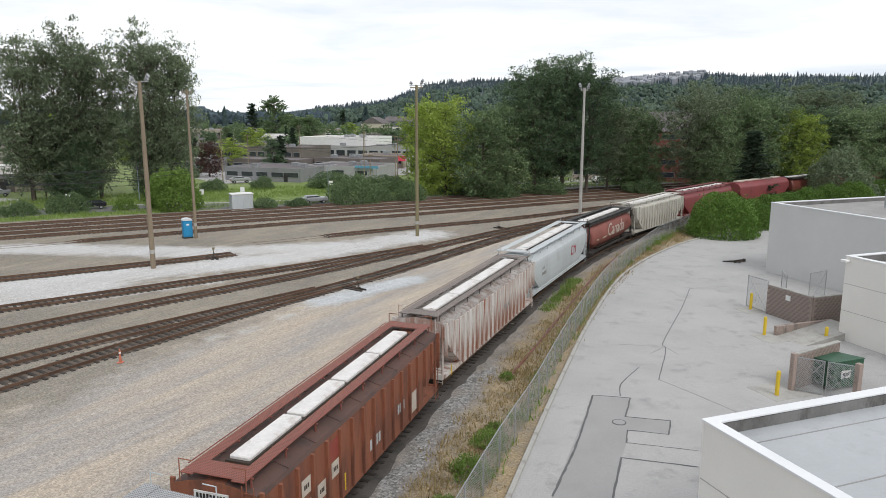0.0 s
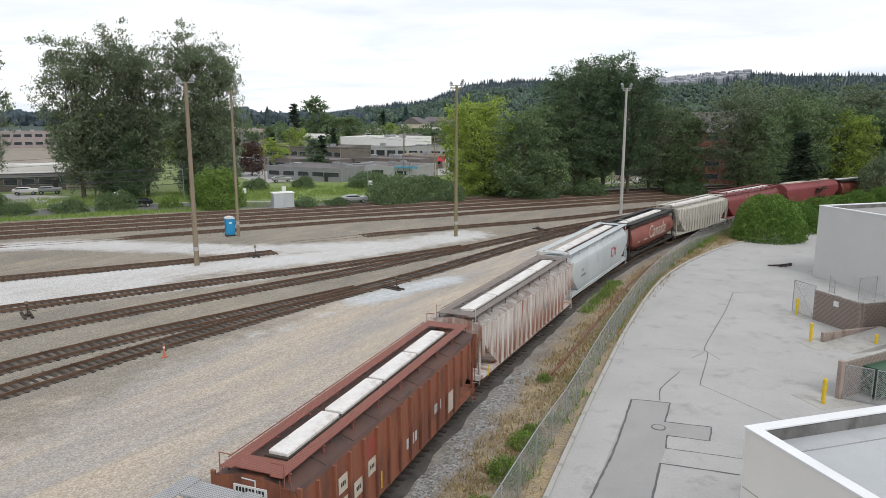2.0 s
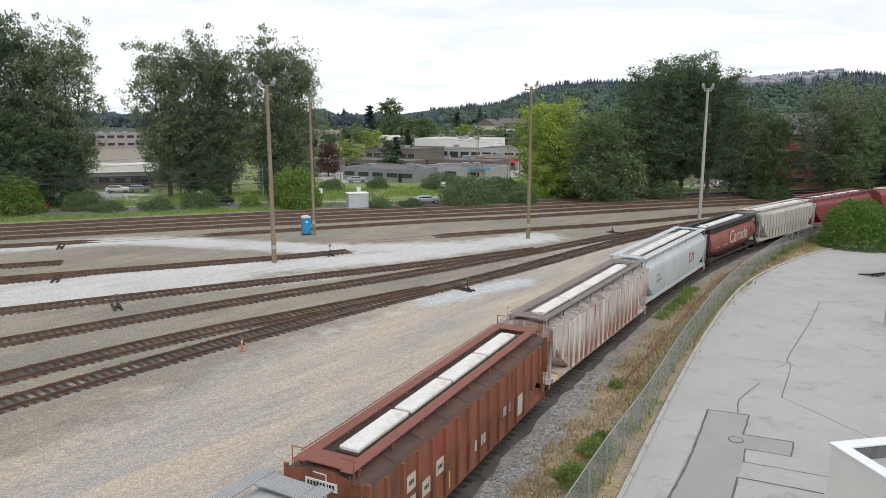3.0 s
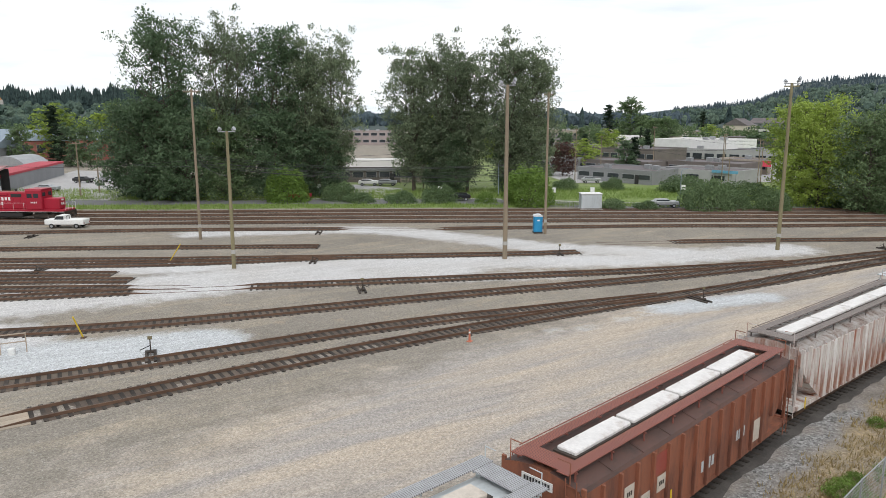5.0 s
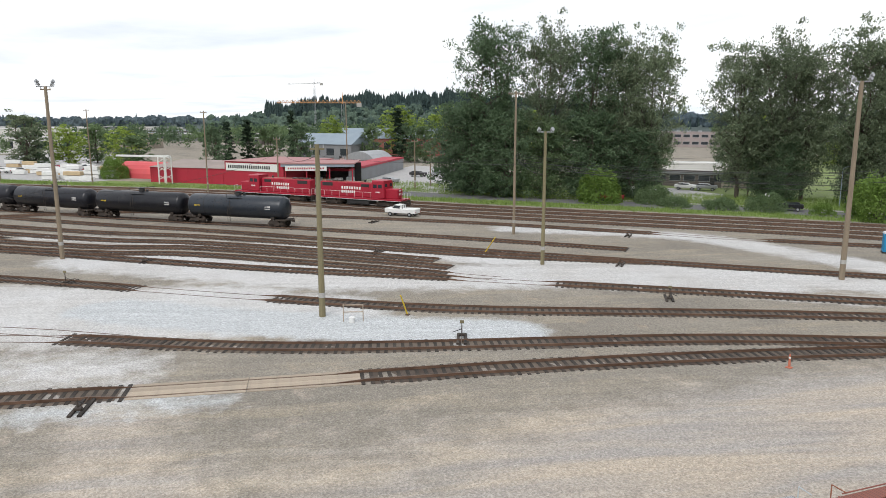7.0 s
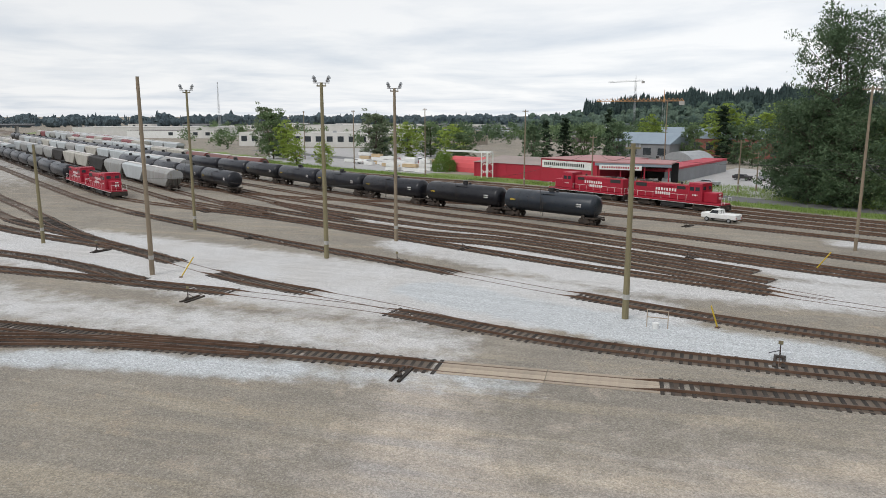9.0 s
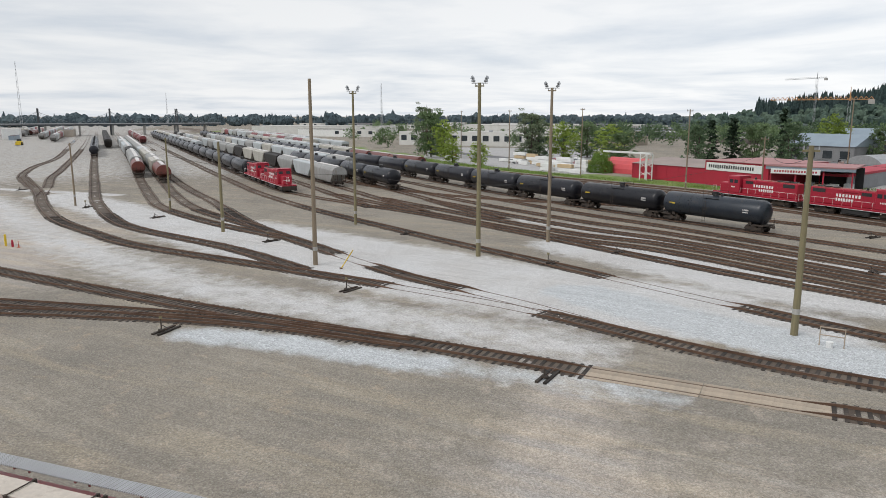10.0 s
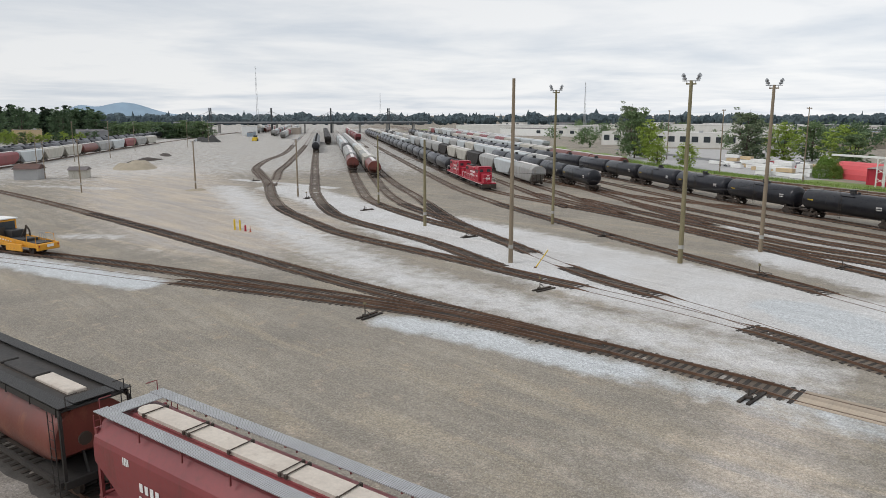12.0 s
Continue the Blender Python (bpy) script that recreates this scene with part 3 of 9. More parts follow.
LEAD_K2 = [yard(700, 46.5), yard(200, 47), (-118, 36), (-100, 52), (-79.1, 67), (-57.3, 79.7), (-45.7, 86), (-20.4, 102.0), (-3, 111.3), (25, 128), (70, 153)]
LINE_HOP = [yard(700, 46), yard(154, 46), yard(125, 47.2), yard(110, 49.2), yard(78, 55.0), yard(65, 60.4), yard(45, 63.4), yard(33, 64.5)]
LINE_T7 = [yard(700, 54.5), yard(138, 54.0), yard(119, 53.8), yard(83, 58.5), yard(67, 63.2), yard(47, 66.2), yard(36, 67.2)]
LINE_T8 = [yard(900, 62), yard(300, 66), yard(173, 69.5), yard(113, 71.5), (-92, 43.5), (-72, 56), (-52, 67.5)]
MAIN = [yard(900, 80), yard(300, 82), yard(180, 84), (-139, 44), (-92.5, 66.8), (-64, 83.5), (-35.7, 99.5), (-3.3, 117), (25, 132.5), (47, 143.5), (80, 158), (150, 190)]
BROWN = [yard(700, 76), yard(250, 76.5), yard(177, 78)]
RIGHT_R = [(-560, -330), (-342.7, -250.5), (-226.9, -202.5), (-179.1, -182), (-120, -158)]

ground_lines = []


def buried(p, spots):
    """True where the road gravel covers the sleepers."""
    return any((p[0] - x) ** 2 + (p[1] - y) ** 2 < r * r for x, y, r in spots)


def track(line, label, spots=(), near=(0, 0), picks=0, name="railway_track"):
    """A track along a line: two rails, single sleepers near the given place, the rest of them as one part."""
    t = thing(name, label, "railway track", group="tracks of the yard", kind="structure")
    r, h, e = glide(line, 2.2)
    ground_lines.append((r, spots))
    left = np.c_[-h[:, 1], h[:, 0]]
    for side in (-1, 1):
        bm = bmesh.new()
        prof = [(-0.055, 0.03), (0.055, 0.03), (0.036, 0.15), (0.036, 0.19), (-0.036, 0.19), (-0.036, 0.15)]
        prev = None
        for i in range(len(r)):
            low = -0.165 if buried(r[i], spots) else 0.0
            ring = []
            for a, z in prof:
                q = r[i] + left[i] * (side * 0.755 + a)
                ring.append(bm.verts.new((q[0], q[1], z + low)))
            if prev:
                for k in range(6):
                    bm.faces.new((prev[k], prev[(k + 1) % 6], ring[(k + 1) % 6], ring[k]))
            prev = ring
        part("rail", bm, M["rail"], t)
    # dark oily ballast between and beside the rails, its edge lost in the gravel
    rng = np.random.default_rng(len(r) * 7 + 1)
    rb_, hb_, _ = glide(line, 0.9)
    inside = (np.abs(rb_[:, 0]) < 330) & (np.abs(rb_[:, 1]) < 250)
    verts, faces, last = [], [], False
    offs = np.array([-1.46, -1.12, -0.7, 0.0, 0.7, 1.12, 1.46])
    lift = np.array([-0.06, 0.020, 0.010, 0.004, 0.010, 0.020, -0.06])
    # under the train the bed is wider, with the wagons' shade painted in
    if line is TRAIN:
        offs = offs * 1.45
    for i in range(len(rb_)):
        if not inside[i] or buried(rb_[i], spots):
            last = False
            continue
        k = len(verts)
        nrm = np.array([-hb_[i][1], hb_[i][0]])
        for o, z in zip(offs, lift):
            q = rb_[i] + nrm * (o + rng.normal() * 0.09)
            verts.append((q[0], q[1], z + rng.normal() * 0.006))
        if last:
            for a in range(6):
                faces.append((k - 7 + a, k + a, k + a + 1, k - 6 + a))
        last = True
    if faces:
        me = bpy.data.meshes.new("ballast_bed")
        me.from_pydata(verts, [], [f[::-1] for f in faces])
        me.materials.append(M["bed_shade" if line is TRAIN else "bed"])
        bed = new("ballast_bed", me)
        bed.parent = t
        tagged(bed, kind="stuff")
    rs, hs, es = glide(line, 0.56)
    rng = random.Random(len(rs))
    keep = [i for i in range(len(rs)) if not buried(rs[i], spots)]
    keep.sort(key=lambda i: (rs[i][0] - near[0]) ** 2 + (rs[i][1] - near[1]) ** 2)
    verts, faces = [], []
    one = SLEEPER
    for n, i in enumerate(keep):
        if rs[i] @ rs[i] > 125 ** 2:
            continue
        ang = math.atan2(hs[i][1], hs[i][0]) + rng.uniform(-0.03, 0.03)
        slip, zz = rng.uniform(-0.08, 0.08), rng.uniform(-0.022, 0.016)
        m = Matrix.Translation((rs[i][0] - hs[i][1] * slip, rs[i][1] + hs[i][0] * slip, zz)) @ Matrix.Rotation(ang, 4, "Z")
        if n < picks:
            share("sleeper", one, t, m)
        else:
            k = len(verts)
            for v in one.vertices:
                verts.append(m @ v.co)
            for p in one.polygons:
                faces.append([k + a for a in p.vertices])
    if verts:
        me = bpy.data.meshes.new("far_sleepers")
        me.from_pydata(verts, [], faces)
        me.materials.append(M["tie"])
        ob = new("far_sleepers", me)
        ob.parent = t
        tagged(ob, kind="stuff")
    return t


bm_s = blk((0, 0, -0.03), (0.23, 2.6, 0.14))
SLEEPER = bpy.data.meshes.new("sleeper")
bm_s.to_mesh(SLEEPER)
bm_s.free()
SLEEPER.materials.append(M["tie"])

ROAD_SPOTS = [(-56.5, 6.5, 7.5), (-41.5, 9.8, 0.1)]
TRACK_PLAN = [
    (TRAIN, "rusty track on dark ballast with painted shade under the grain train", (), (-2, 30), 60),
    (LEAD_A, "rusty yard lead on weathered dark sleepers", [(-38.4, 15.2, 6.6)], (-36, 20), 170),
    (LEAD_C, "yard lead crossing a light gravel road", [(-59.5, 2.0, 8.0)], (-36, 26), 110),
    (CURVE_1, "curved yard track on grey gravel", (), (-100, -50), 0),
    (CURVE_2, "curved yard track leading to parked wagons", (), (-100, -42), 0),
    (YARD_D1, "straight storage track", [(-152, -84, 4)], (-150, -85), 0),
    (YARD_D2, "straight storage track", [(-150, -81, 4)], (-150, -85), 0),
    (SPUR_B1, "short spur track beside pale gravel", (), (-56, -25), 70),
    (SPUR_B2, "spur track half covered by pale gravel", [(-64, -85, 25), (-59.5, -58, 17)], (-54, -25), 60),
    (LADDER_E, "ladder track with rails sunk in the road", [(-55, 9.5, 10.2), (-76, -8.5, 4)], (-70, -4), 50),
    (LADDER_E1, "ladder track of the yard", (), (-104, -33), 0),
    (LADDER_E2, "ladder track of the yard", (), (-104, -30), 0),
    (LEAD_F, "long yard lead crossing a gravel road", [(-61.5, 20.7, 6.8)], (-45, 34), 90),
    (LEAD_G, "long yard lead towards the locomotives", [(-49, 45.2, 5)], (-50, 44), 40),
    (SPUR_G2, "side track joining the yard lead", [(-52, 44.5, 3)], (-60, 39), 20),
    (SPUR_K1, "dead-end track with a switch stand", (), (-50, 60), 30),
    (SPUR_K1B, "yard track half sunk in gravel", [(-22, 86, 8)], (0, 99), 30),
    (LEAD_K2, "yard track interrupted by a gravel crossing", [(-51, 83, 7)], (-50, 80), 30),
    (LINE_HOP, "storage track under grey wagons", (), (-120, 0), 0),
    (LINE_T7, "storage track under black tank wagons", (), (-90, 30), 0),
    (LINE_B, "empty storage track between parked trains", (), (-80, 40), 0),
    (LINE_T8, "storage track under a long tank train", (), (-80, 50), 0),
    (BROWN, "storage track under brown wagons", (), (-180, 0), 0),
    (RIGHT_R, "curving track under parked grain wagons", (), (-180, -180), 0),
]
for line, label, spots, near, picks in TRACK_PLAN:
    track(line, label, spots, near, picks)
for k in range(4):
    track([tuple(p) for p in aside(MAIN, 4.1 * k, 18.0)], "main line track on brown ballast", (), (-40, 105), 0)
track([yard(700, 20.5), yard(400, 20.5), yard(330, 20.5)], "empty storage track between parked trains", (), (-300, 20), 0)

# ---- the ground, one sheet to the horizon ----
def spread(lo, hi, step):
    core = np.arange(lo, hi + step, step)
    far = [step * 1.35]
    while sum(far) < 4600:
        far.append(far[-1] * 1.35)
    run = np.cumsum(far)
    return np.r_[(lo - run)[::-1], core, core[-1] + run]


gx, gy = spread(-235, 100, 1.3), spread(-165, 190, 1.3)
GX, GY = [a.ravel() for a in np.meshgrid(gx, gy)]
nx, ny = len(gx), len(gy)
idx = np.arange(nx * ny).reshape(ny, nx)
quads = np.stack([idx[:-1, :-1], idx[:-1, 1:], idx[1:, 1:], idx[1:, :-1]], -1).reshape(-1, 4)
gm = bpy.data.meshes.new("ground")
gm.from_pydata(np.c_[GX, GY, np.zeros_like(GX)].tolist(), [], quads.tolist())
gm.materials.append(M["ground"])
ground = tagged(new("ground", gm), "grey and tan gravel of a rail yard with tyre marks", "ground", kind="structure")


def lay(name, value):
    a = gm.attributes.new(name, "FLOAT", "POINT")
    a.data.foreach_set("value", np.clip(value, 0, 1).astype(np.float32))


def ribbon(points, half, soft):
    """1 on a strip along a line, falling to 0 at its edge."""
    r, _, _ = glide(points, 2.0)
    return np.clip((half + soft - reach(GX, GY, r)) / (2 * soft), 0, 1)


def side_of(points, far=4.0):
    """Signed distance to the left of a line."""
    r, h, _ = glide(points, far)
    best, out = np.full(GX.shape, 1e18), np.zeros_like(GX)
    for p, d in zip(r, h):
        dx, dy = GX - p[0], GY - p[1]
        q = dx * dx + dy * dy
        hit = q < best
        best[hit] = q[hit]
        out[hit] = (d[0] * dy - d[1] * dx)[hit]
    return np.sign(out) * np.sqrt(best)


train_side = side_of(TRAIN)
main_side = side_of(MAIN)
lay("tan", np.clip((train_side - 4) / 4, 0, 1) * np.clip((20 - train_side) / 7, 0, 1) * np.interp(GY, (-20, 8, 30), (0.22, 0.36, 0.75))
    + ribbon([(-128, -100), (-92, -62), (-66, -38)], 7, 6) * 0.5 + ribbon([(-130, -50), (-100, -22), (-76, -2)], 3, 4) * 0.55
    + ribbon([(-24, 5), (-44, 8)], 3, 2) * 0.35 + ribbon([(-175, -135), (-120, -88), (-90, -55)], 18, 10) * 0.8
    + ribbon([(-36, 8), (-24, 30), (-10, 54)], 8, 6) * 0.3)
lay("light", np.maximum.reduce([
    ribbon([(-138, -72), (-112, -47), (-88, -26), (-66, -2), (-57, 12), (-50, 26)], 5.5, 3),
    ribbon([(-100, -28), (-78, -3), (-66, 10), (-58, 22)], 5.5, 3),
    ribbon([(-135, -85), (-112, -66), (-90, -48), (-66, -24), (-57, -10), (-50, 3), (-46, 9)], 4.6, 3.5) * 0.68,
    ribbon([(-75, -70), (-76, -64)], 1.8, 1.6) * 0.75, ribbon([(-70, -54), (-69, -52)], 0.8, 0.8) * 0.7, ribbon([(-127, -126), (-126, -106)], 3.0, 3) * 0.6,
    ribbon([(-84, 17), (-62, 32), (-54, 42), (-46, 53), (-34, 65)], 5.2, 3), ribbon([(-58, 44), (-40, 54), (-22, 66)], 1.6, 2),
    ribbon([(-70, 44), (-46, 59), (-28, 70), (-16, 78), (-2, 92)], 3.2, 2.5),
    ribbon([(-72, 68), (-54, 81), (-40, 81), (-26, 80), (-12, 84)], 3.0, 2.5),
    ribbon([(-105, 14), (-88, 28), (-70, 44)], 2.5, 2.5) * 0.8,
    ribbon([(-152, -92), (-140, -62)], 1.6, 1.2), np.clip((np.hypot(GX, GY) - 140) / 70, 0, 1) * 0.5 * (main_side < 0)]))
lay("stone", np.maximum.reduce([
    ribbon([(-61, 13), (-51, 20.5), (-42, 28.5), (-37, 34)], 3.4, 1.6), ribbon([(-65, -78), (-59, -60), (-55, -44)], 2.2, 1.5),
    ribbon([(-49.4, -17.1), (-47.6, -11), (-45, -5.5), (-43.2, -0.3)], 1.7, 1.3), ribbon([(-43.5, -1), (-41.2, 4.5), (-39.2, 9), (-37.6, 12.5)], 1.7, 1.8) * 0.7, ribbon([(-10, 58), (-6, 63), (-3, 66)], 1.6, 1.2),
    ribbon([(-16, 48), (-10, 57)], 0.7, 1.2) * 0.7, ribbon([(-37, 10), (-34, 15)], 1.0, 2) * 0.4]))
bal = np.zeros_like(GX)
for r, spots in ground_lines:
    near_r = r[(np.abs(r[:, 0] + 68) < 190) & (np.abs(r[:, 1] - 10) < 190)]
    if len(near_r):
        near_r = np.array([p for p in near_r if not buried(p, spots)])
        bal = np.maximum(bal, np.clip((1.95 - reach(GX, GY, near_r)) / 1.2, 0, 1))
bal = np.maximum(bal, np.clip((main_side + 3) / 2, 0, 1) * np.clip((15.5 - main_side) / 2, 0, 1) * 0.9)
lay("ballast", np.maximum(bal * 0.55, np.clip((2.9 - np.abs(train_side + 0.9)) / 0.9, 0, 1) * (GX < 70)))
lay("crush", np.clip((-train_side - 1.5) / 0.5, 0, 1) * np.clip((train_side + 3.6) / 1.0, 0, 1) * (GY > 4) * np.clip((48 - GY) / 8, 0, 1))
lay("dry", np.clip((-train_side - np.interp(GY, (38, 50), (3.0, 2.0))) / 1.0, 0, 1) * np.clip((train_side + 9) / 1, 0, 1) * (GX < 60) * 0.8)
lay("grass", np.clip((main_side - 15.5) / 1.5, 0, 1) * np.maximum(np.clip((np.where(GX < -60, 30, 56) - main_side) / 4, 0, 1) * 0.95, np.interp(GX, (-150, -125), (0.0, 0.64))))


# ---- railway wagons; local x along the wagon, z from the rail top ----
RAIL_TOP = 0.19


def on_line(line, s):
    """The pose on a line at s metres from its start."""
    r, h, e = glide(line, 0.5)
    k = int(np.clip(np.searchsorted(e, s), 1, len(e) - 2))
    return pose(r[k][0], r[k][1], RAIL_TOP, 0, 0, math.degrees(math.atan2(h[k][1], h[k][0])))


def bogie_meshes():
    bm = bmesh.new()
    out = [(-1.25, 0.42), (-1.15, 0.66), (-0.55, 0.62), (-0.35, 0.86), (0.35, 0.86), (0.55, 0.62), (1.15, 0.66), (1.25, 0.42), (0.95, 0.34), (0.5, 0.42), (0.3, 0.22), (-0.3, 0.22), (-0.5, 0.42), (-0.95, 0.34)]
    prism(bm, out, 0.93, 1.07, "y")
    prism(bm, out, -1.07, -0.93, "y")
    box(bm, (0, 0, 0.55), (0.45, 1.9, 0.3))
    frame_me = bpy.data.meshes.new("bogie_frame")
    bm.to_mesh(frame_me)
    bm.free()
    frame_me.materials.append(M["under"])
    bm = bmesh.new()
    for y in (-0.755, 0.755):
        rod(bm, (0, y - 0.07, 0), (0, y + 0.07, 0), 0.45, None, 18)
        rod(bm, (0, y - math.copysign(0.1, y), 0), (0, y - math.copysign(0.06, y), 0), 0.49, None, 18)
    rod(bm, (0, -0.9, 0), (0, 0.9, 0), 0.09, None, 8)
    wheel_me = bpy.data.meshes.new("wheelset")
    bm.to_mesh(wheel_me)
    bm.free()
    wheel_me.materials.append(M["under"])
    return frame_me, wheel_me


BOGIE, WHEELS = bogie_meshes()


def bogies(t, span, lean=False):
    for x in (-span, span):
        b = share("bogie_frame", BOGIE, t, pose(x, 0, 0))
        if lean:
            continue
        for dx in (-0.88, 0.88):
            w = share("wheelset", WHEELS, b, pose(dx, 0, 0.45))


def couplers(t, half, full=True):
    for sgn in (-1, 1) if full else (1,):
        bm = bmesh.new()
        box(bm, (sgn * (half + 0.1), 0, 0.85), (1.0, 0.16, 0.18))
        box(bm, (sgn * (half + 0.55), 0, 0.85), (0.28, 0.3, 0.34))
        part("coupler", bm, M["under"], t)


def loft(half, section, lift, cut, stations=None):
    """A wagon body: a cross-section drawn along x, with its underside rising to lift over the last cut metres."""
    bm = bmesh.new()
    xs = stations or [-half, -half + cut * 0.5, -half + cut, 0, half - cut, half - cut * 0.5, half]
    low = min(z for _, z in section)
    prev = None
    rings = []
    for x in xs:
        k = max(0.0, (abs(x) - (half - cut)) / cut)
        floor_z = low + (lift - low) * k
        ring = [bm.verts.new((x, y, max(z, floor_z))) for y, z in section]
        rings.append(ring)
    n = len(section)
    for a, b in zip(rings, rings[1:]):
        for i in range(n):
            bm.faces.new((a[i], a[(i + 1) % n], b[(i + 1) % n], b[i]))
    bm.faces.new(rings[0])
    bm.faces.new(rings[-1])
    bmesh.ops.recalc_face_normals(bm, faces=bm.faces[:])
    return bm


def mirror(pts):
    return [(y, z) for y, z in pts] + [(-y, z) for y, z in reversed(pts)]


SLAB = mirror([(1.1, 0.62), (1.57, 0.85), (1.57, 3.72), (1.50, 3.86), (0.95, 4.02), (0.4, 4.10)])
SMOOTH = mirror([(1.1, 0.62), (1.42, 0.78), (1.55, 1.3), (1.59, 2.0), (1.60, 2.7), (1.585, 3.2), (1.54, 3.42), (1.12, 3.92), (0.75, 4.06), (0.4, 4.12)])
ROUND = mirror([(0.75, 0.72)] + [(1.6 * math.cos(radians(a)), 2.3 + 1.62 * math.sin(radians(a))) for a in range(-56, 78, 11)])


def round_off(ob):
    """Smooth shading along the sides, flat ends."""
    for p in ob.data.polygons:
        p.use_smooth = abs(p.normal.x) < 0.55


def ladder(t, x, y, lo, hi, mat, along="y", width=0.42):
    bm = bmesh.new()
    dx, dy = (width / 2, 0) if along == "x" else (0, width / 2)
    for s in (-1, 1):
        rod(bm, (x + s * dx, y + s * dy, lo), (x + s * dx, y + s * dy, hi), 0.022, None, 5)
    z = lo + 0.15
    while z < hi:
        rod(bm, (x - dx, y - dy, z), (x + dx, y + dy, z), 0.014, None, 5)
        z += 0.38
    part("ladder", bm, mat, t)


def hopper(label, length, section, body, roof="lids", lids=4, lid_mat="roof_white", walk_mat="brown_red", deck=None, ribs=0, gear="under", full=True,
           extra=None, category="freight wagon", group="wagons of the grain train", end_mat=None, pale=99, roof_mat=None):
    """A covered grain hopper wagon with hatch covers, running boards, end cages, chutes and bogies."""
    t = thing("hopper_wagon", label, category, None, group)
    half = length / 2
    top = max(z for _, z in section)
    wide = max(y for y, _ in section)
    round_ends = section is ROUND
    if not full:
        roof = "trough"
    if round_ends:
        st = [-half + 0.35, -half + 1.0, -half + 2.4, 0, half - 2.4, half - 1.0, half - 0.35]
        bm = loft(half - 0.35, section, 1.9, 2.2, st)
    else:
        bm = loft(half, section, 3.1 if section is SLAB else 2.45, 2.7)
    shell = part("body", bm, M[body], t, smooth=False)
    if round_ends:
        round_off(shell)
    if deck:
        part("roof_deck", blk((0, 0, top + 0.02), (length - 0.1, 2.7, 0.10), 0.03), M[deck], t, "soot-blackened roof walk")
        for s in (-1, 1):
            part("roof_edge", blk((0, s * 1.4, top - 0.03), (length - 0.1, 0.08, 0.26)), M[deck], t)
    if roof_mat:
        # sloping roof sheets with weld seams over the load
        for s in (-1, 1):
            out = [(s * 1.575, 3.735), (s * 1.508, 3.875), (s * 0.95, 4.034), (s * 0.38, 4.114), (s * 0.38, 4.1), (s * 0.95, 4.018), (s * 1.5, 3.855)]
            bm = bmesh.new()
            prism(bm, out, -half + 0.02, half - 0.02, "x")
            part("roof_sheet", bm, M[roof_mat], t)
            for k in range(1, 9):
                bm = blk((-half + length * k / 9, s * 1.23, 3.968), (0.05, 0.62, 0.03), 0.0, Matrix.Rotation(-s * 0.28, 3, "X"))
                part("roof_seam", bm, M[roof_mat], t)
            bm = bmesh.new()
            rod(bm, (-half + 0.4, s * 1.2, top + 0.28), (half - 0.4, s * 1.2, top + 0.28), 0.022, None, 5)
            part("toe_rail", bm, M[walk_mat], t)
    if ribs:
        bm = blk((0, 0, 0), (0.10, 0.17, 2.86), 0.012)
        rib = bpy.data.meshes.new("rib")
        bm.to_mesh(rib)
        bm.free()
        rib.materials.append(M[body])
        shorter = rib.copy()
        for v in shorter.vertices:
            if v.co.z < 0:
                v.co.z += 0.95
        for s in (-1, 1):
            for k in range(ribs):
                x = -half + 0.12 + (length - 0.24) * k / (ribs - 1)
                cut = max(0.0, (abs(x) - (half - 2.7)) / 2.7)
                me = shorter if cut > 0.15 else rib
                share("rib", me, t, pose(x, s * (wide + 0.05), 2.30 + (0.25 if cut > 0.6 else 0)))
    # side sill, centre sill
    for s in (-1, 1) if full else ():
        part("side_sill", blk((0, s * (wide - 0.05), 0.86), (length - 0.2, 0.12, 0.22)), M[end_mat or body], t)
    part("centre_sill", blk((0, 0, 0.72), (length, 0.36, 0.36)), M[gear], t)
    # discharge chutes
    for k in range(4 if full else 0):
        x = (k - 1.5) * (length - 7.0) / 4
        bm = bmesh.new()
        bmesh.ops.create_cone(bm, cap_ends=True, segments=4, radius1=0.55, radius2=1.7, depth=0.75, matrix=pose(x, 0, 0.62, 0, 0, 45))
        part("chute", bm, M[gear], t)
    # hatch covers
    run = length - 2.6
    if roof == "lids":
        step = run / lids
        bm = blk((0, 0, 0), (step - 0.2, 0.78, 0.17), 0.04)
        me = bpy.data.meshes.new("hatch_cover")
        bm.to_mesh(me)
        bm.free()
        me.materials.append(M[lid_mat])
        dull = me.copy()
        dull.materials[0] = M["black_dirt"]
        for k in range(lids):
            share("hatch_cover", me if k >= lids - pale else dull, t, pose(-run / 2 + step * (k + 0.5), 0, top + 0.13))
        part("hatch_coaming", blk((0, 0, top + 0.02), (run + 0.05, 0.92, 0.12)), M["under"], t, "dark hatch coaming")
    else:
        bm = bmesh.new()
        out = [(run / 2 * sx + 0.42 * math.cos(a) * sx, 0.42 * math.sin(a) * sx) for sx in (1, -1) for a in [radians(d) for d in range(-90, 91, 30)]]
        prism(bm, out, top + 0.04, top + 0.2, "z")
        part("hatch_cover", bm, M[lid_mat], t)
        if full:
            part("hatch_coaming", blk((0, 0, top + 0.02), (run + 0.6, 0.98, 0.1)), M[walk_mat if walk_mat != "galv" else body], t)
        n = 8 if full else 0
        bm = bmesh.new()
        rod(bm, (0, -0.5, 0.02), (0, 0.5, 0.02), 0.025, None, 6)
        box(bm, (0, -0.5, -0.03), (0.1, 0.08, 0.14))
        box(bm, (0, 0.5, -0.03), (0.1, 0.08, 0.14))
        bar = bpy.data.meshes.new("lid_clamp")
        bm.to_mesh(bar)
        bm.free()
        bar.materials.append(M["under"])
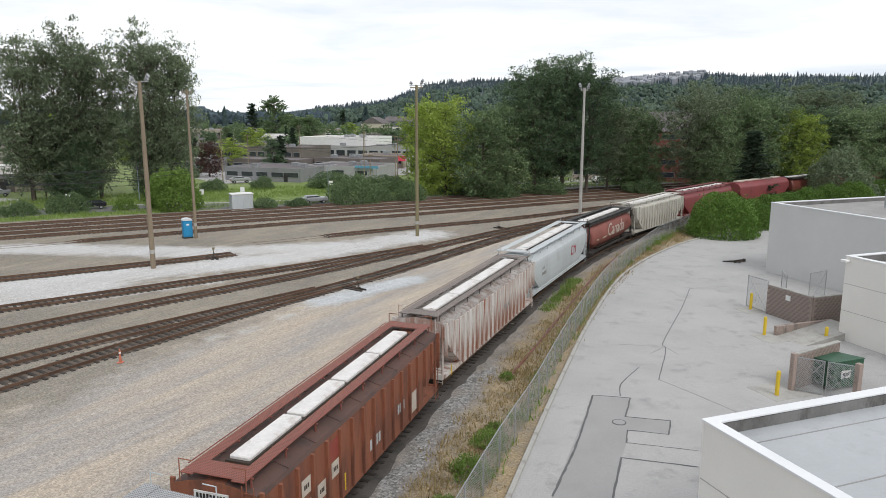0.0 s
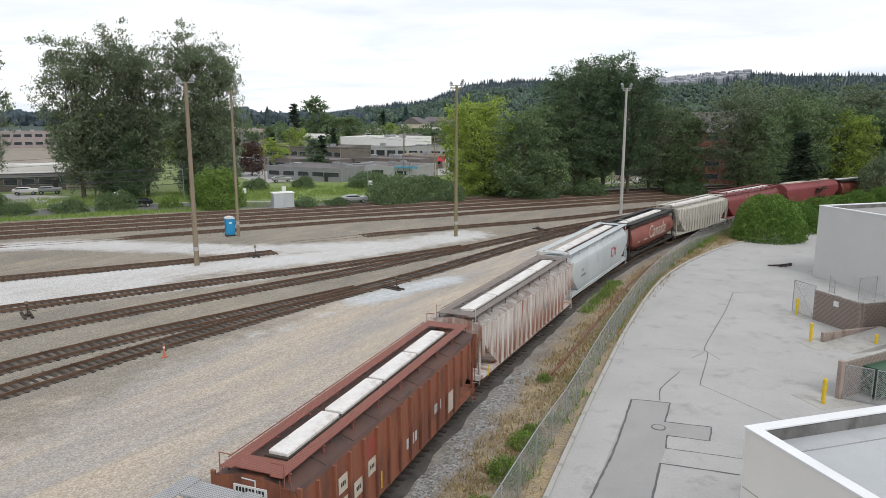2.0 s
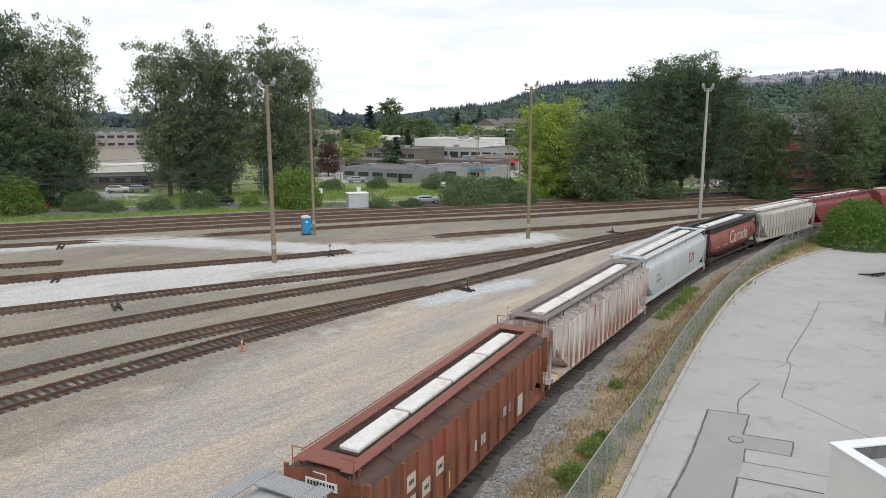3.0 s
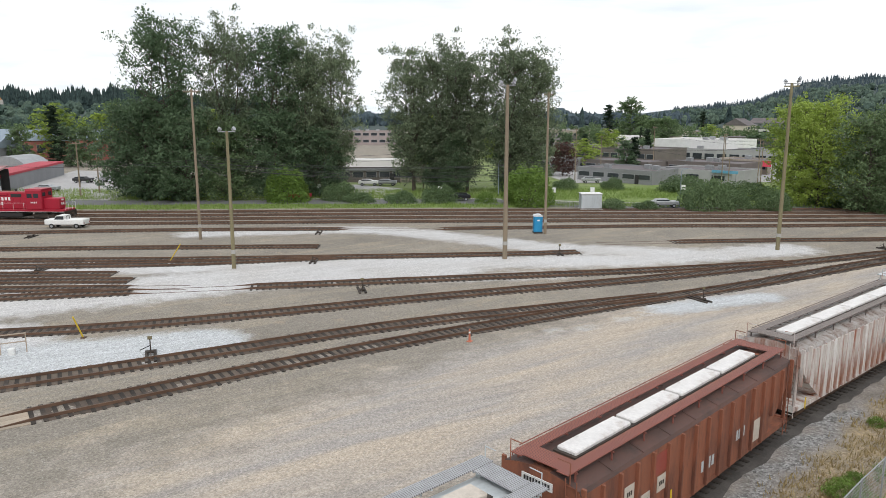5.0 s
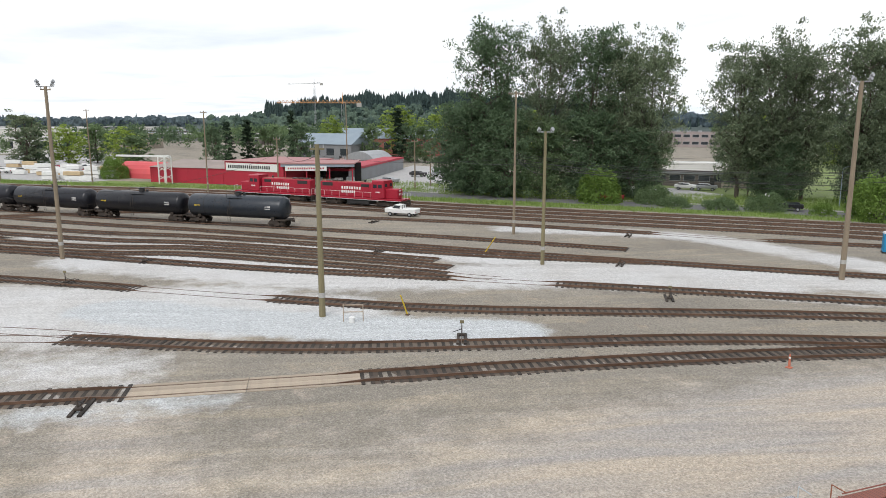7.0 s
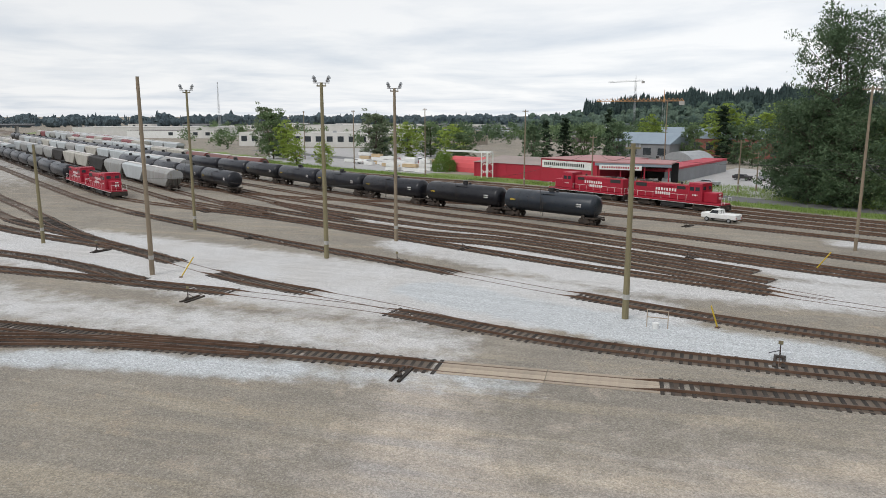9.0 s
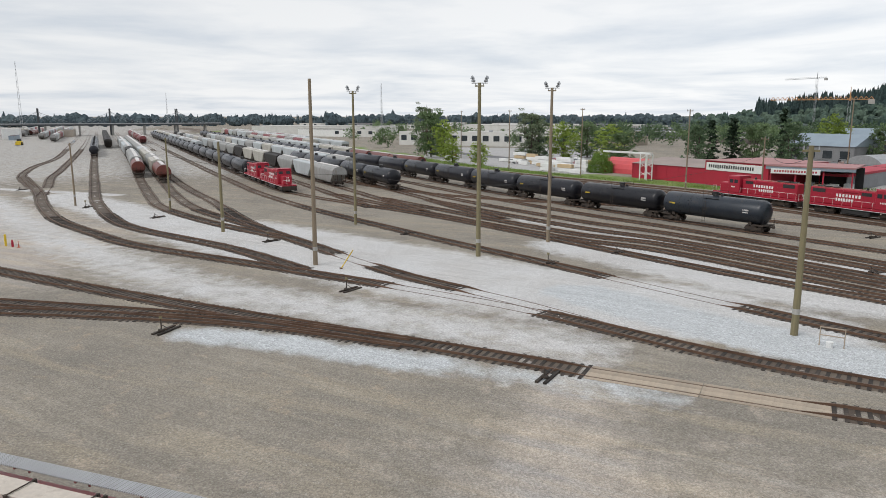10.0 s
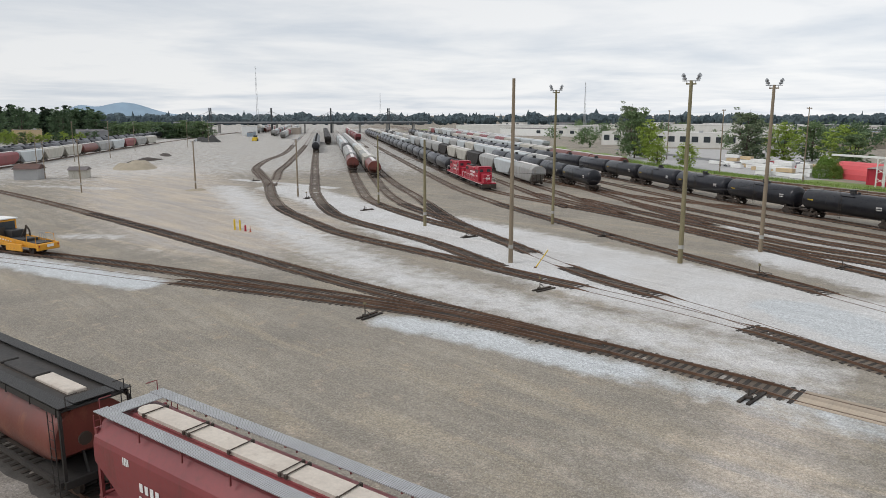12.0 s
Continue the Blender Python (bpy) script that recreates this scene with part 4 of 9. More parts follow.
        for k in range(n):
            x = -run / 2 + 0.4 + (run - 0.8) * k / (n - 1)
            share("lid_clamp", bar, t, pose(x, 0, top + 0.22))
            if k % 2:
                share("lid_clamp", bar, t, pose(x + 0.28, 0, top + 0.22))
    # running boards on brackets
    if full:
        yb = 1.16 if walk_mat == "galv" else 0.93 if section is SLAB else 1.22
        zb = top + 0.22
        for s in (-1, 1):
            bm = blk((0, s * yb, zb), (length + 0.2, 0.46 if section is SLAB else 0.58, 0.045), 0.012)
            part("running_board", bm, M.get("grate_" + walk_mat, M[walk_mat]), t)
            bm = blk((0, 0, 0), (0.06, 0.6, 0.05))
            box(bm, (0, s * 0.22, -0.2), (0.05, 0.05, 0.42))
            me = bpy.data.meshes.new("bracket")
            bm.to_mesh(me)
            bm.free()
            me.materials.append(M[walk_mat if walk_mat != "galv" else body])
            for k in range(9):
                share("bracket", me, t, pose(-half + 0.3 + (length - 0.6) * k / 8, s * yb, zb - 0.04))
        for s in (-1, 1):
            part("cross_walk", blk((s * (half - 0.43), 0, zb + 0.005), (0.84, 1.7, 0.04), 0.01), M.get("grate_" + walk_mat, M[walk_mat]), t)
    # ends: cage posts, platform, ladders, handrails
    em = M[end_mat or body]
    for s in (-1, 1):
        if full:
            for y in (-1, 1):
                bm = blk((s * (half - 0.05), y * 1.42, 2.25), (0.12, 0.12, 3.0))
                part("corner_post", bm, em, t)
            for y in (-0.45, 0.45):
                bm = bmesh.new()
                rod(bm, (s * (half - 0.15), y, 0.95), (s * (half - 0.75), y, 2.7), 0.06, None, 6)
                part("end_brace", bm, em, t)
            part("end_platform", blk((s * (half - 1.2), 0, 0.92), (2.5, 2.9, 0.08)), em, t)
            part("end_beam", blk((s * (half + 0.02), 0, 0.85), (0.18, 3.0, 0.34), 0.02), em, t)
            ladder(t, s * (half + 0.06), s * 1.25, 0.4, 4.2, em)
            ladder(t, s * (half - 0.35), -s * (wide + 0.05), 0.35, 3.9, em, "x")
            for y in (-1.2, 1.2):
                bm = bmesh.new()
                rod(bm, (s * (half + 0.05), y, 4.0), (s * (half + 0.05), y, top + 0.65), 0.02, None, 5)
                rod(bm, (s * (half + 0.05), y, top + 0.65), (s * (half + 0.05), y * 0.6, top + 0.65), 0.02, None, 5)
                part("end_handrail", bm, em, t)
        else:
            if s > 0:
                bm = blk((s * (half - 0.25), 0, 1.0), (0.5, 2.7, 0.2))
                for y in (-1.3, -0.45, 0.45, 1.3):
                    box(bm, (s * (half - 0.08), y, 1.75), (0.1, 0.1, 1.5))
                for z in (1.5, 2.2):
                    box(bm, (s * (half - 0.06), -0.9, z), (0.06, 0.8, 0.05))
                part("end_frame", bm, M["under"], t)
    if full:
        bm = bmesh.new()
        rod(bm, (half + 0.10, -0.6, 2.6), (half + 0.16, -0.6, 2.6), 0.28, None, 12)
        part("brake_wheel", bm, M[gear], t)
    couplers(t, half, full)
    bogies(t, half - 1.55, not full)
    if extra:
        extra(t, half, wide)
    return t


def bars(t, x, y, z, width, height, n, mat, face=-1, name="lettering", end=False, thick=0.012):
    """Unreadable lettering: a row of plain upright bars on a side (face -1 or 1) or on an end."""
    bm = bmesh.new()
    step = width / n
    rng = random.Random(int(abs(x * 31 + z * 77)) + n)
    for k in range(n):
        o = -width / 2 + step * (k + 0.5)
        hh = height * rng.uniform(0.85, 1.0)
        if end:
            box(bm, (x, y + o, z), (thick, step * 0.62, hh))
        else:
            box(bm, (x + o, y, z), (step * 0.62, thick, hh))
    return part(name, bm, M[mat], t)


def marks_brown(t, half, wide):
    # end number board and side panels
    part("number_board", blk((-half - 0.03, 0.1, 3.62), (0.03, 1.25, 0.3)), M["white_paint"], t, "white number board")
    bars(t, -half - 0.052, 0.1, 3.62, 1.1, 0.18, 9, "black_paint", end=True)
    y = -(wide + 0.012)
    for x, z in ((-half + 2.88, 2.72), (-half + 2.88, 1.85), (-half + 3.98, 2.0), (-half + 5.08, 2.3)):
        part("marking_panel", blk((x, y, z), (0.62, 0.014, 0.62)), M["roof_cream"], t, "cream stencilled panel")
        bars(t, x, y - 0.012, z, 0.36, 0.17, 3, "under")
    part("faded_patch", blk((-half + 5.08, y, 3.1), (0.92, 0.012, 0.8)), M["brick_red"], t, "faded red patch")
    part("tie_strip", blk((-half + 1.3, -(wide + 0.14), 1.35), (0.07, 0.03, 0.9)), M["yellow_paint"], t, "yellow strip")
    part("tie_strip", blk((-half + 5.62, -(wide + 0.14), 1.5), (0.06, 0.03, 0.7)), M["yellow_paint"], t, "yellow strip")
    for x, wv, z in ((0.2, 1.2, 1.7), (3.2, 0.9, 2.0)):
        bars(t, x, y - 0.002, z, wv, 0.5, 4, "cn_grey", name="chalk_mark")
    bm = blk((5.0, y, 1.6), (0.9, 0.012, 1.0))
    part("sprayed_mark", bm, M["roof_cream"], t)
    part("roof_grate", blk((half - 2.4, -0.78, 4.16), (3.4, 0.45, 0.05)), M["galv"], t, "grey grate panel")


def marks_rusty(t, half, wide):
    part("tie_strip", blk((-half + 0.95, -(wide + 0.03), 1.0), (0.09, 0.03, 0.6)), M["yellow_paint"], t, "yellow strip")
    bars(t, 2.2, -(wide + 0.05), 2.2, 1.4, 0.3, 6, "grey_car")


def marks_cn(t, half, wide):
    # the railway's sign as two plain red bent strokes
    y = -(wide + 0.015)
    for x0, bits in ((3.1, ((0, 0, 0.16, 0.85), (0.3, 0.37, 0.6, 0.12), (0.3, -0.37, 0.6, 0.12))), (4.0, ((0, 0, 0.16, 0.85), (0.62, 0, 0.16, 0.85), (0.3, 0.2, 0.5, 0.14)))):
        bm = bmesh.new()
        for dx, dz, sx, sz in bits:
            box(bm, (x0 + dx, y, 2.45 + dz), (sx, 0.012, sz))
        part("red_sign_stroke", bm, M["red_mark"], t, "red painted stroke")
    bars(t, -half + 3.0, y, 2.55, 0.7, 0.28, 2, "grey_car")
    bars(t, -half + 3.2, y, 2.1, 1.3, 0.26, 6, "grey_car")


def word(t, text, x, y, z, size, mat, rz=0):
    cu = bpy.data.curves.new("wording", "FONT")
    cu.body, cu.size, cu.extrude, cu.align_x, cu.align_y = text, size, 0.006, "CENTER", "CENTER"
    ob = new("wording_source", cu)
    dg = bpy.context.evaluated_depsgraph_get()
    me = bpy.data.meshes.new_from_object(ob.evaluated_get(dg))
    bpy.data.objects.remove(ob)
    me.materials.clear()
    me.materials.append(M[mat])
    w = share("wording", me, t, pose(x, y, z, 90, 0, rz))
    return w


def marks_canada(t, half, wide):
    word(t, "Canada", 1.2, -(wide + 0.012), 2.5, 2.0, "roof_cream")
    bm = bmesh.new()
    for k, (dx, dz) in enumerate(((0, 0), (0.35, 0.35), (0.1, 0.5), (-0.2, 0.4))):
        prism(bm, [(4.6 + dx + 0.3 * k, 1.9 + dz), (4.75 + dx + 0.3 * k, 2.6 + dz), (4.95 + dx + 0.3 * k, 1.95 + dz)], -(wide + 0.02), -(wide + 0.008), "y")
    part("wheat_mark", bm, M["salmon"], t, "pale wheat-ear mark")
    bars(t, -half + 2.4, -(wide + 0.012), 2.0, 0.7, 0.16, 5, "roof_cream")
    bars(t, -half + 4.6, -(wide + 0.012), 2.0, 1.3, 0.16, 7, "roof_cream")


def marks_maroon(t, half, wide):
    y = wide + 0.03
    # this side is seen from the lot as well as from the yard
    for s in (-1, 1):
        bars(t, -half + 2.2, s * (wide + 0.015), 3.05, 0.42, 0.3, 4, "white_paint")
        bars(t, -half + 3.6, s * (wide + 0.02), 2.35, 1.3, 0.34, 4, "white_paint")
        bars(t, -half + 3.7, s * (wide + 0.02), 1.85, 1.6, 0.34, 6, "white_paint")


LINE_LEN = glide(TRAIN, 0.5)[2][-1]
grain_train = [
    # start, end, then the look
    (36.0, 53.7, dict(label="maroon grain hopper wagon with dark roof", section=SMOOTH, body="maroon", roof="trough", lid_mat="roof_cream", walk_mat="galv")),
    (55.2, 73.4, dict(label="brown round-sided grain hopper wagon with soot-black roof", section=ROUND, body="oxide", lids=5, lid_mat="roof_cream", walk_mat="black_dirt", deck="black_dirt", end_mat="black_dirt", pale=1)),
    (75.2, 96.0, dict(label="maroon grain hopper wagon with grey grating walkways and cream hatch cover", section=SMOOTH, body="maroon", roof="trough", lid_mat="roof_cream", walk_mat="galv", extra=marks_maroon)),
    (97.3, 115.7, dict(label="grey grain hopper wagon with galvanised walkways and tan hatch covers", section=SMOOTH, body="cn_grey", roof="lids", lids=6, lid_mat="roof_cream", walk_mat="galv")),
    (117.0, 134.2, dict(label="rust-brown ribbed hopper wagon with white hatch covers", section=SLAB, body="brown_side", lids=4, lid_mat="roof_white", walk_mat="walk_red", ribs=17, roof_mat="brown_roof", extra=marks_brown)),
    (135.8, 154.1, dict(label="white ribbed hopper wagon streaked with rust", section=SLAB, body="rusty_white", lids=4, lid_mat="roof_white", walk_mat="walk_rust", ribs=22, roof_mat="rusty_roof", extra=marks_rusty)),
    (155.9, 173.8, dict(label="light grey smooth-sided hopper wagon with red sign", section=SMOOTH, body="cn_grey", lids=5, lid_mat="roof_white", walk_mat="cn_grey", extra=marks_cn)),
    (175.2, 190.3, dict(label="faded red round-sided hopper wagon lettered in cream", section=ROUND, body="salmon", lids=5, lid_mat="roof_white", walk_mat="black_dirt", deck="black_dirt", end_mat="black_dirt", extra=marks_canada)),
    (191.6, 208.2, dict(label="dirty cream ribbed hopper wagon", section=SLAB, body="beige", lids=5, lid_mat="roof_white", walk_mat="beige", ribs=20)),
    (209.4, 227.5, dict(label="maroon grain hopper wagon beside the hedge", section=SMOOTH, body="maroon", roof="trough", lid_mat="roof_white", walk_mat="maroon")),
    (230.4, 247.8, dict(label="maroon hopper wagon partly hidden by trees", section=SMOOTH, body="maroon", roof="trough", lid_mat="roof_cream", walk_mat="maroon")),
    (249.0, 265.6, dict(label="rust-brown round-sided hopper wagon behind trees", section=ROUND, body="oxide", lids=5, lid_mat="roof_white", walk_mat="black_dirt", deck="black_dirt")),
    (266.8, 283.4, dict(label="rust-brown round-sided hopper wagon behind trees", section=ROUND, body="oxide", lids=5, lid_mat="roof_cream", walk_mat="black_dirt", deck="black_dirt")),
    (284.6, 301.2, dict(label="maroon hopper wagon at the far bend", section=SMOOTH, body="maroon", roof="trough", lid_mat="roof_cream", walk_mat="maroon")),
]
for a, b, look_of in grain_train:
    if b < LINE_LEN - 1:
        far_one = a > 230 or a < 50
        w = hopper(length=b - a, full=not far_one, **look_of)
        w.matrix_basis = on_line(TRAIN, (a + b) / 2)


def tank_wagon(label, length, mat="tank_black", r=1.6, full=True, group="tank wagons in the yard"):
    t = thing("tank_wagon", label, "tank wagon", None, group)
    half = length / 2
    zc = 0.9 + r + 0.1
    bm = bmesh.new()
    seg = 28 if full else 16
    rings = []
    for x, k in ((-half + 0.25, 0.0), (-half + 0.29, 0.45), (-half + 0.45, 0.78), (-half + 0.7, 0.95), (-half + 0.95, 1.0), (half - 0.95, 1.0), (half - 0.7, 0.95), (half - 0.45, 0.78), (half - 0.29, 0.45), (half - 0.25, 0.0)):
        rings.append([bm.verts.new((x, r * max(k, 0.02) * math.cos(2 * math.pi * i / seg), zc + r * max(k, 0.02) * math.sin(2 * math.pi * i / seg))) for i in range(seg)])
    for a, b in zip(rings, rings[1:]):
        for i in range(seg):
            bm.faces.new((a[i], a[(i + 1) % seg], b[(i + 1) % seg], b[i]))
    bm.faces.new(rings[0])
    bm.faces.new(rings[-1])
    bmesh.ops.recalc_face_normals(bm, faces=bm.faces[:])
    part("tank", bm, M[mat], t, smooth=True)
    bm = bmesh.new()
    rod(bm, (0, 0, zc + r - 0.1), (0, 0, zc + r + 0.42), 0.42, None, 14)
    rod(bm, (0, 0, zc + r + 0.42), (0, 0, zc + r + 0.5), 0.48, None, 14)
    rod(bm, (1.0, 0, zc + r - 0.1), (1.0, 0, zc + r + 0.25), 0.2, None, 10)
    part("dome", bm, M["black_paint"], t)
    bm = bmesh.new()
    for s in (-1, 1):
        box(bm, (0, s * 0.95, zc + r * 0.78), (2.4, 0.4, 0.05))
        if full:
            rod(bm, (-1.2, s * 1.15, zc + r * 0.78), (-1.2, s * 1.15, zc + r * 0.78 + 0.95), 0.025, None, 5)
            rod(bm, (1.2, s * 1.15, zc + r * 0.78), (1.2, s * 1.15, zc + r * 0.78 + 0.95), 0.025, None, 5)
            rod(bm, (-1.2, s * 1.15, zc + r * 0.78 + 0.95), (1.2, s * 1.15, zc + r * 0.78 + 0.95), 0.025, None, 5)
    part("top_platform", bm, M["black_paint"], t)
    for s in (-1, 1):
        bm = blk((s * (half - 0.9), 0, 0.98), (1.7, 2.5, 0.16))
        box(bm, (s * (half - 2.2), 0, 1.15), (0.5, 2.2, 0.4))
        part("stub_sill", bm, M["under"], t)
        if full:
            bm = bmesh.new()
            for y in (-1.3, 1.3):
                rod(bm, (s * (half - 0.15), y, 0.9), (s * (half - 0.15), y, 1.9), 0.025, None, 5)
            rod(bm, (s * (half - 0.15), -1.3, 1.9), (s * (half - 0.15), 1.3, 1.9), 0.025, None, 5)
            part("end_handrail", bm, M["under"], t)
            ladder(t, 0.6 * s, s * (r + 0.05), 0.6, zc + r * 0.7, M["under"], "x")
    if full:
        for x in (-half + 3.4, -half + 5.2):
            part("band", ring_band(x, zc, r), M["black_paint"], t)
        bars(t, half - 2.6, -(r * 0.99 + 0.01), zc + 0.25, 0.9, 0.22, 5, "roof_white")
        bars(t, half - 2.6, -(r * 0.99 + 0.01), zc - 0.05, 0.9, 0.16, 6, "roof_white")
        bars(t, -half + 2.3, -(r * 0.99 + 0.01), zc + 0.1, 1.0, 0.22, 5, "yellow_paint")
    couplers(t, half, full)
    bogies(t, half - 1.7, not full)
    return t


def ring_band(x, zc, r):
    bm = bmesh.new()
    rod(bm, (x - 0.05, 0, zc), (x + 0.05, 0, zc), r + 0.012, None, 28, False)
    return bm


def locomotive(label, number_mat="white_paint"):
    """A red four-axle road switcher; its nose points to +x."""
    t = thing("locomotive", label, "locomotive", None, "locomotives in the yard")
    red, blk_m, wht = M["cp_red"], M["black_paint"], M["white_paint"]
    part("frame", blk((0, 0, 1.35), (17.6, 3.0, 0.28), 0.03), red, t)
    part("sill_stripe", blk((0, 0, 1.17), (17.4, 3.06, 0.05)), wht, t, "white reflective sill stripe")
    part("long_hood", blk((-2.7, 0, 2.72), (11.0, 1.75, 2.45), 0.09), red, t)
    part("hood_top", blk((-2.7, 0, 3.99), (10.6, 1.3, 0.14), 0.04), M["brick_red"], t)
    part("dynamic_brake_blister", blk((-1.2, 0, 3.75), (2.6, 2.0, 0.55), 0.12), red, t)
    part("cab", blk((4.25, 0, 2.95), (2.5, 2.95, 2.95), 0.12), red, t)
    part("cab_roof", blk((4.25, 0, 4.46), (2.6, 2.7, 0.12), 0.05), red, t)
    part("short_hood", blk((6.6, 0, 2.3), (2.4, 1.75, 1.65), 0.12), red, t)
    for s in (-1, 1):
        for dx in (-0.55, 0.45):
            part("cab_window", blk((4.25 + dx, s * 1.478, 3.55), (0.75, 0.03, 0.62)), M["glass"], t)
        part("front_window", blk((5.5, s * 0.75, 3.72), (0.04, 0.75, 0.55)), M["glass"], t)
        # hood doors and grilles
        for k in range(9):
            part("hood_door", blk((-7.2 + k * 1.08, s * 0.885, 2.45), (0.98, 0.03, 1.55), 0.01), red, t)
        part("radiator_grille", blk((-6.6, s * 0.89, 3.5), (2.2, 0.05, 0.6)), blk_m, t)
        part("air_intake", blk((1.3, s * 0.89, 3.5), (1.6, 0.05, 0.5)), blk_m, t)
        bm = bmesh.new()
        x = -8.5
        while x < 2.9:
            rod(bm, (x, s * 1.45, 1.45), (x, s * 1.45, 2.45), 0.022, None, 5)
            x += 1.6
        rod(bm, (-8.5, s * 1.45, 2.45), (2.9, s * 1.45, 2.45), 0.024, None, 5)
        part("handrail", bm, wht, t, "white handrail")
        for xe in (-8.6, 8.6):
            bm = bmesh.new()
            prism(bm, [(xe - 0.28, 0.3), (xe + 0.28, 0.3), (xe + 0.28, 0.36), (xe - 0.2, 0.36), (xe - 0.2, 0.68), (xe + 0.24, 0.68), (xe + 0.24, 0.74), (xe - 0.2, 0.74),
                       (xe - 0.2, 1.03), (xe + 0.2, 1.03), (xe + 0.2, 1.09), (xe - 0.2, 1.09), (xe - 0.2, 1.25), (xe - 0.28, 1.25)], s * 1.25 - 0.25, s * 1.25 + 0.25, "y")
            part("step_well", bm, blk_m, t)
        # company name drawn as plain bars, two rows
        bars(t, -1.6, s * 0.915, 3.02, 4.2, 0.5, 8, "white_paint")
        bars(t, -2.2, s * 0.915, 2.35, 3.0, 0.5, 7, "white_paint")
        bars(t, 4.3, s * 1.487, 2.55, 1.0, 0.26, 4, "white_paint")
    for x in (-6.9, -5.6, -4.3):
        bm = bmesh.new()
        rod(bm, (x, 0, 4.03), (x, 0, 4.2), 0.55, None, 16)
        part("roof_fan", bm, blk_m, t)
    bm = bmesh.new()
    rod(bm, (0.8, 0, 4.0), (0.8, 0, 4.4), 0.2, 0.17, 10)
    part("exhaust", bm, blk_m, t)
    for xe, s in ((8.95, 1), (-8.95, -1)):
        part("pilot", blk((xe, 0, 0.85), (0.12, 2.9, 0.8), 0.02), M["under"], t)
        bm = bmesh.new()
        for y in (-1.35, -0.5, 0.5, 1.35):
            rod(bm, (xe, y, 1.4), (xe, y, 2.45), 0.022, None, 5)
        rod(bm, (xe, -1.35, 2.45), (xe, -0.5, 2.45), 0.024, None, 5)
        rod(bm, (xe, 0.5, 2.45), (xe, 1.35, 2.45), 0.024, None, 5)
        part("end_handrail", bm, wht, t)
    bm = bmesh.new()
    for y in (-0.16, 0.16):
        rod(bm, (7.78, y, 2.85), (7.86, y, 2.85), 0.12, None, 12)
    part("headlight", bm, wht, t)
    bars(t, 7.82, 0, 2.3, 0.9, 0.42, 2, "white_paint", end=True)
    part("fuel_tank", blk((0, 0, 0.72), (4.6, 2.6, 0.85), 0.15), blk_m, t)
    couplers(t, 8.8)
    for x in (-5.4, 5.4):
        b = share("bogie_frame", BOGIE, t, pose(x, 0, 0) @ Matrix.Diagonal((1.35, 1.05, 1.1, 1)))
        for dx in (-0.98, 0.98):
            share("wheelset", WHEELS, b, pose(dx * 0.9, 0, 0.42))
    return t


# locomotives with the nose towards the flight
loco = locomotive("bright red road-switcher locomotive with white bars")
main2 = [tuple(p) for p in aside(MAIN, 4.1, 18.0)]


def near_s(line, x, y):
    r, h, e = glide(line, 0.5)
    return e[int(((r[:, 0] - x) ** 2 + (r[:, 1] - y) ** 2).argmin())]


s1 = near_s(main2, -99.8, 71.1) - 9.3
loco.matrix_basis = on_line(main2, s1)
copy_thing(loco, on_line(main2, s1 - 19.1) @ pose(0, 0, 0, 0, 0, 180))
g_s = near_s(LEAD_G, *yard(141, 33)) - 9.3
copy_thing(loco, on_line(LEAD_G, g_s))
copy_thing(loco, on_line(LEAD_G, g_s - 19.1))

tank_a = tank_wagon("satin black tank wagon with pale stencils", 16.6)
s8 = near_s(LINE_T8, -91.6, 43.0) - 8.3
tank_wagon("blue-black tank wagon with a dull sheen", 16.6, "tank_blue").matrix_basis = on_line(LINE_T8, s8)
tank_a.matrix_basis = on_line(LINE_T8, s8 - 17.15)
for k in range(2, 6):
    copy_thing(tank_a, on_line(LINE_T8, s8 - 17.15 * k))
tank_b = tank_wagon("black tank wagon in a long parked string", 16.6, full=False)
tank_b.matrix_basis = on_line(LINE_T8, s8 - 17.15 * 6)
for k in range(7, 27):
    copy_thing(tank_b, on_line(LINE_T8, s8 - 17.15 * k))
for k in range(0, 20):
    copy_thing(tank_b, on_line(LEAD_G, g_s - 38.0 - 17.15 * k))
s7 = near_s(LINE_T7, *yard(137, 54.5)) - 8.3
copy_thing(tank_a, on_line(LINE_T7, s7))
copy_thing(tank_a, on_line(LINE_T7, s7 - 17.15))
for k in range(2, 5):
    copy_thing(tank_b, on_line(LINE_T7, s7 - 17.15 * k))
for k in range(7):
    copy_thing(tank_b, on_line(CURVE_2, near_s(CURVE_2, *yard(300, -2.4)) - 17.15 * k))

yard_looks = [("grey_car", SMOOTH, "light grey hopper wagon in the yard"), ("cn_grey", SLAB, "pale grey hopper wagon in the yard"), ("maroon", SMOOTH, "maroon hopper wagon in the yard"),
              ("beige", SLAB, "cream hopper wagon in the yard"), ("oxide", ROUND, "rust-brown hopper wagon in the yard"), ("black_dirt", SLAB, "black wagon in the yard")]
stock = [hopper(lab, 16.8, sec, mat, lids=4, lid_mat="roof_white" if i != 5 else "black_dirt", walk_mat=mat, full=False, group="wagons parked in the yard") for i, (mat, sec, lab) in enumerate(yard_looks)]


def string(line, s, picks, step=18.0):
    """A row of parked wagons from s metres backwards."""
    for k, i in enumerate(picks):
        if s - step * k < 9:
            break
        m = on_line(line, s - step * k)
        if i not in used_stock:
            stock[i].matrix_basis = m
            used_stock.add(i)
        else:
            copy_thing(stock[i], m)


used_stock = set()
rs = random.Random(5)


def mix(n, choices):
    return [rs.choice(choices) for _ in range(n)]


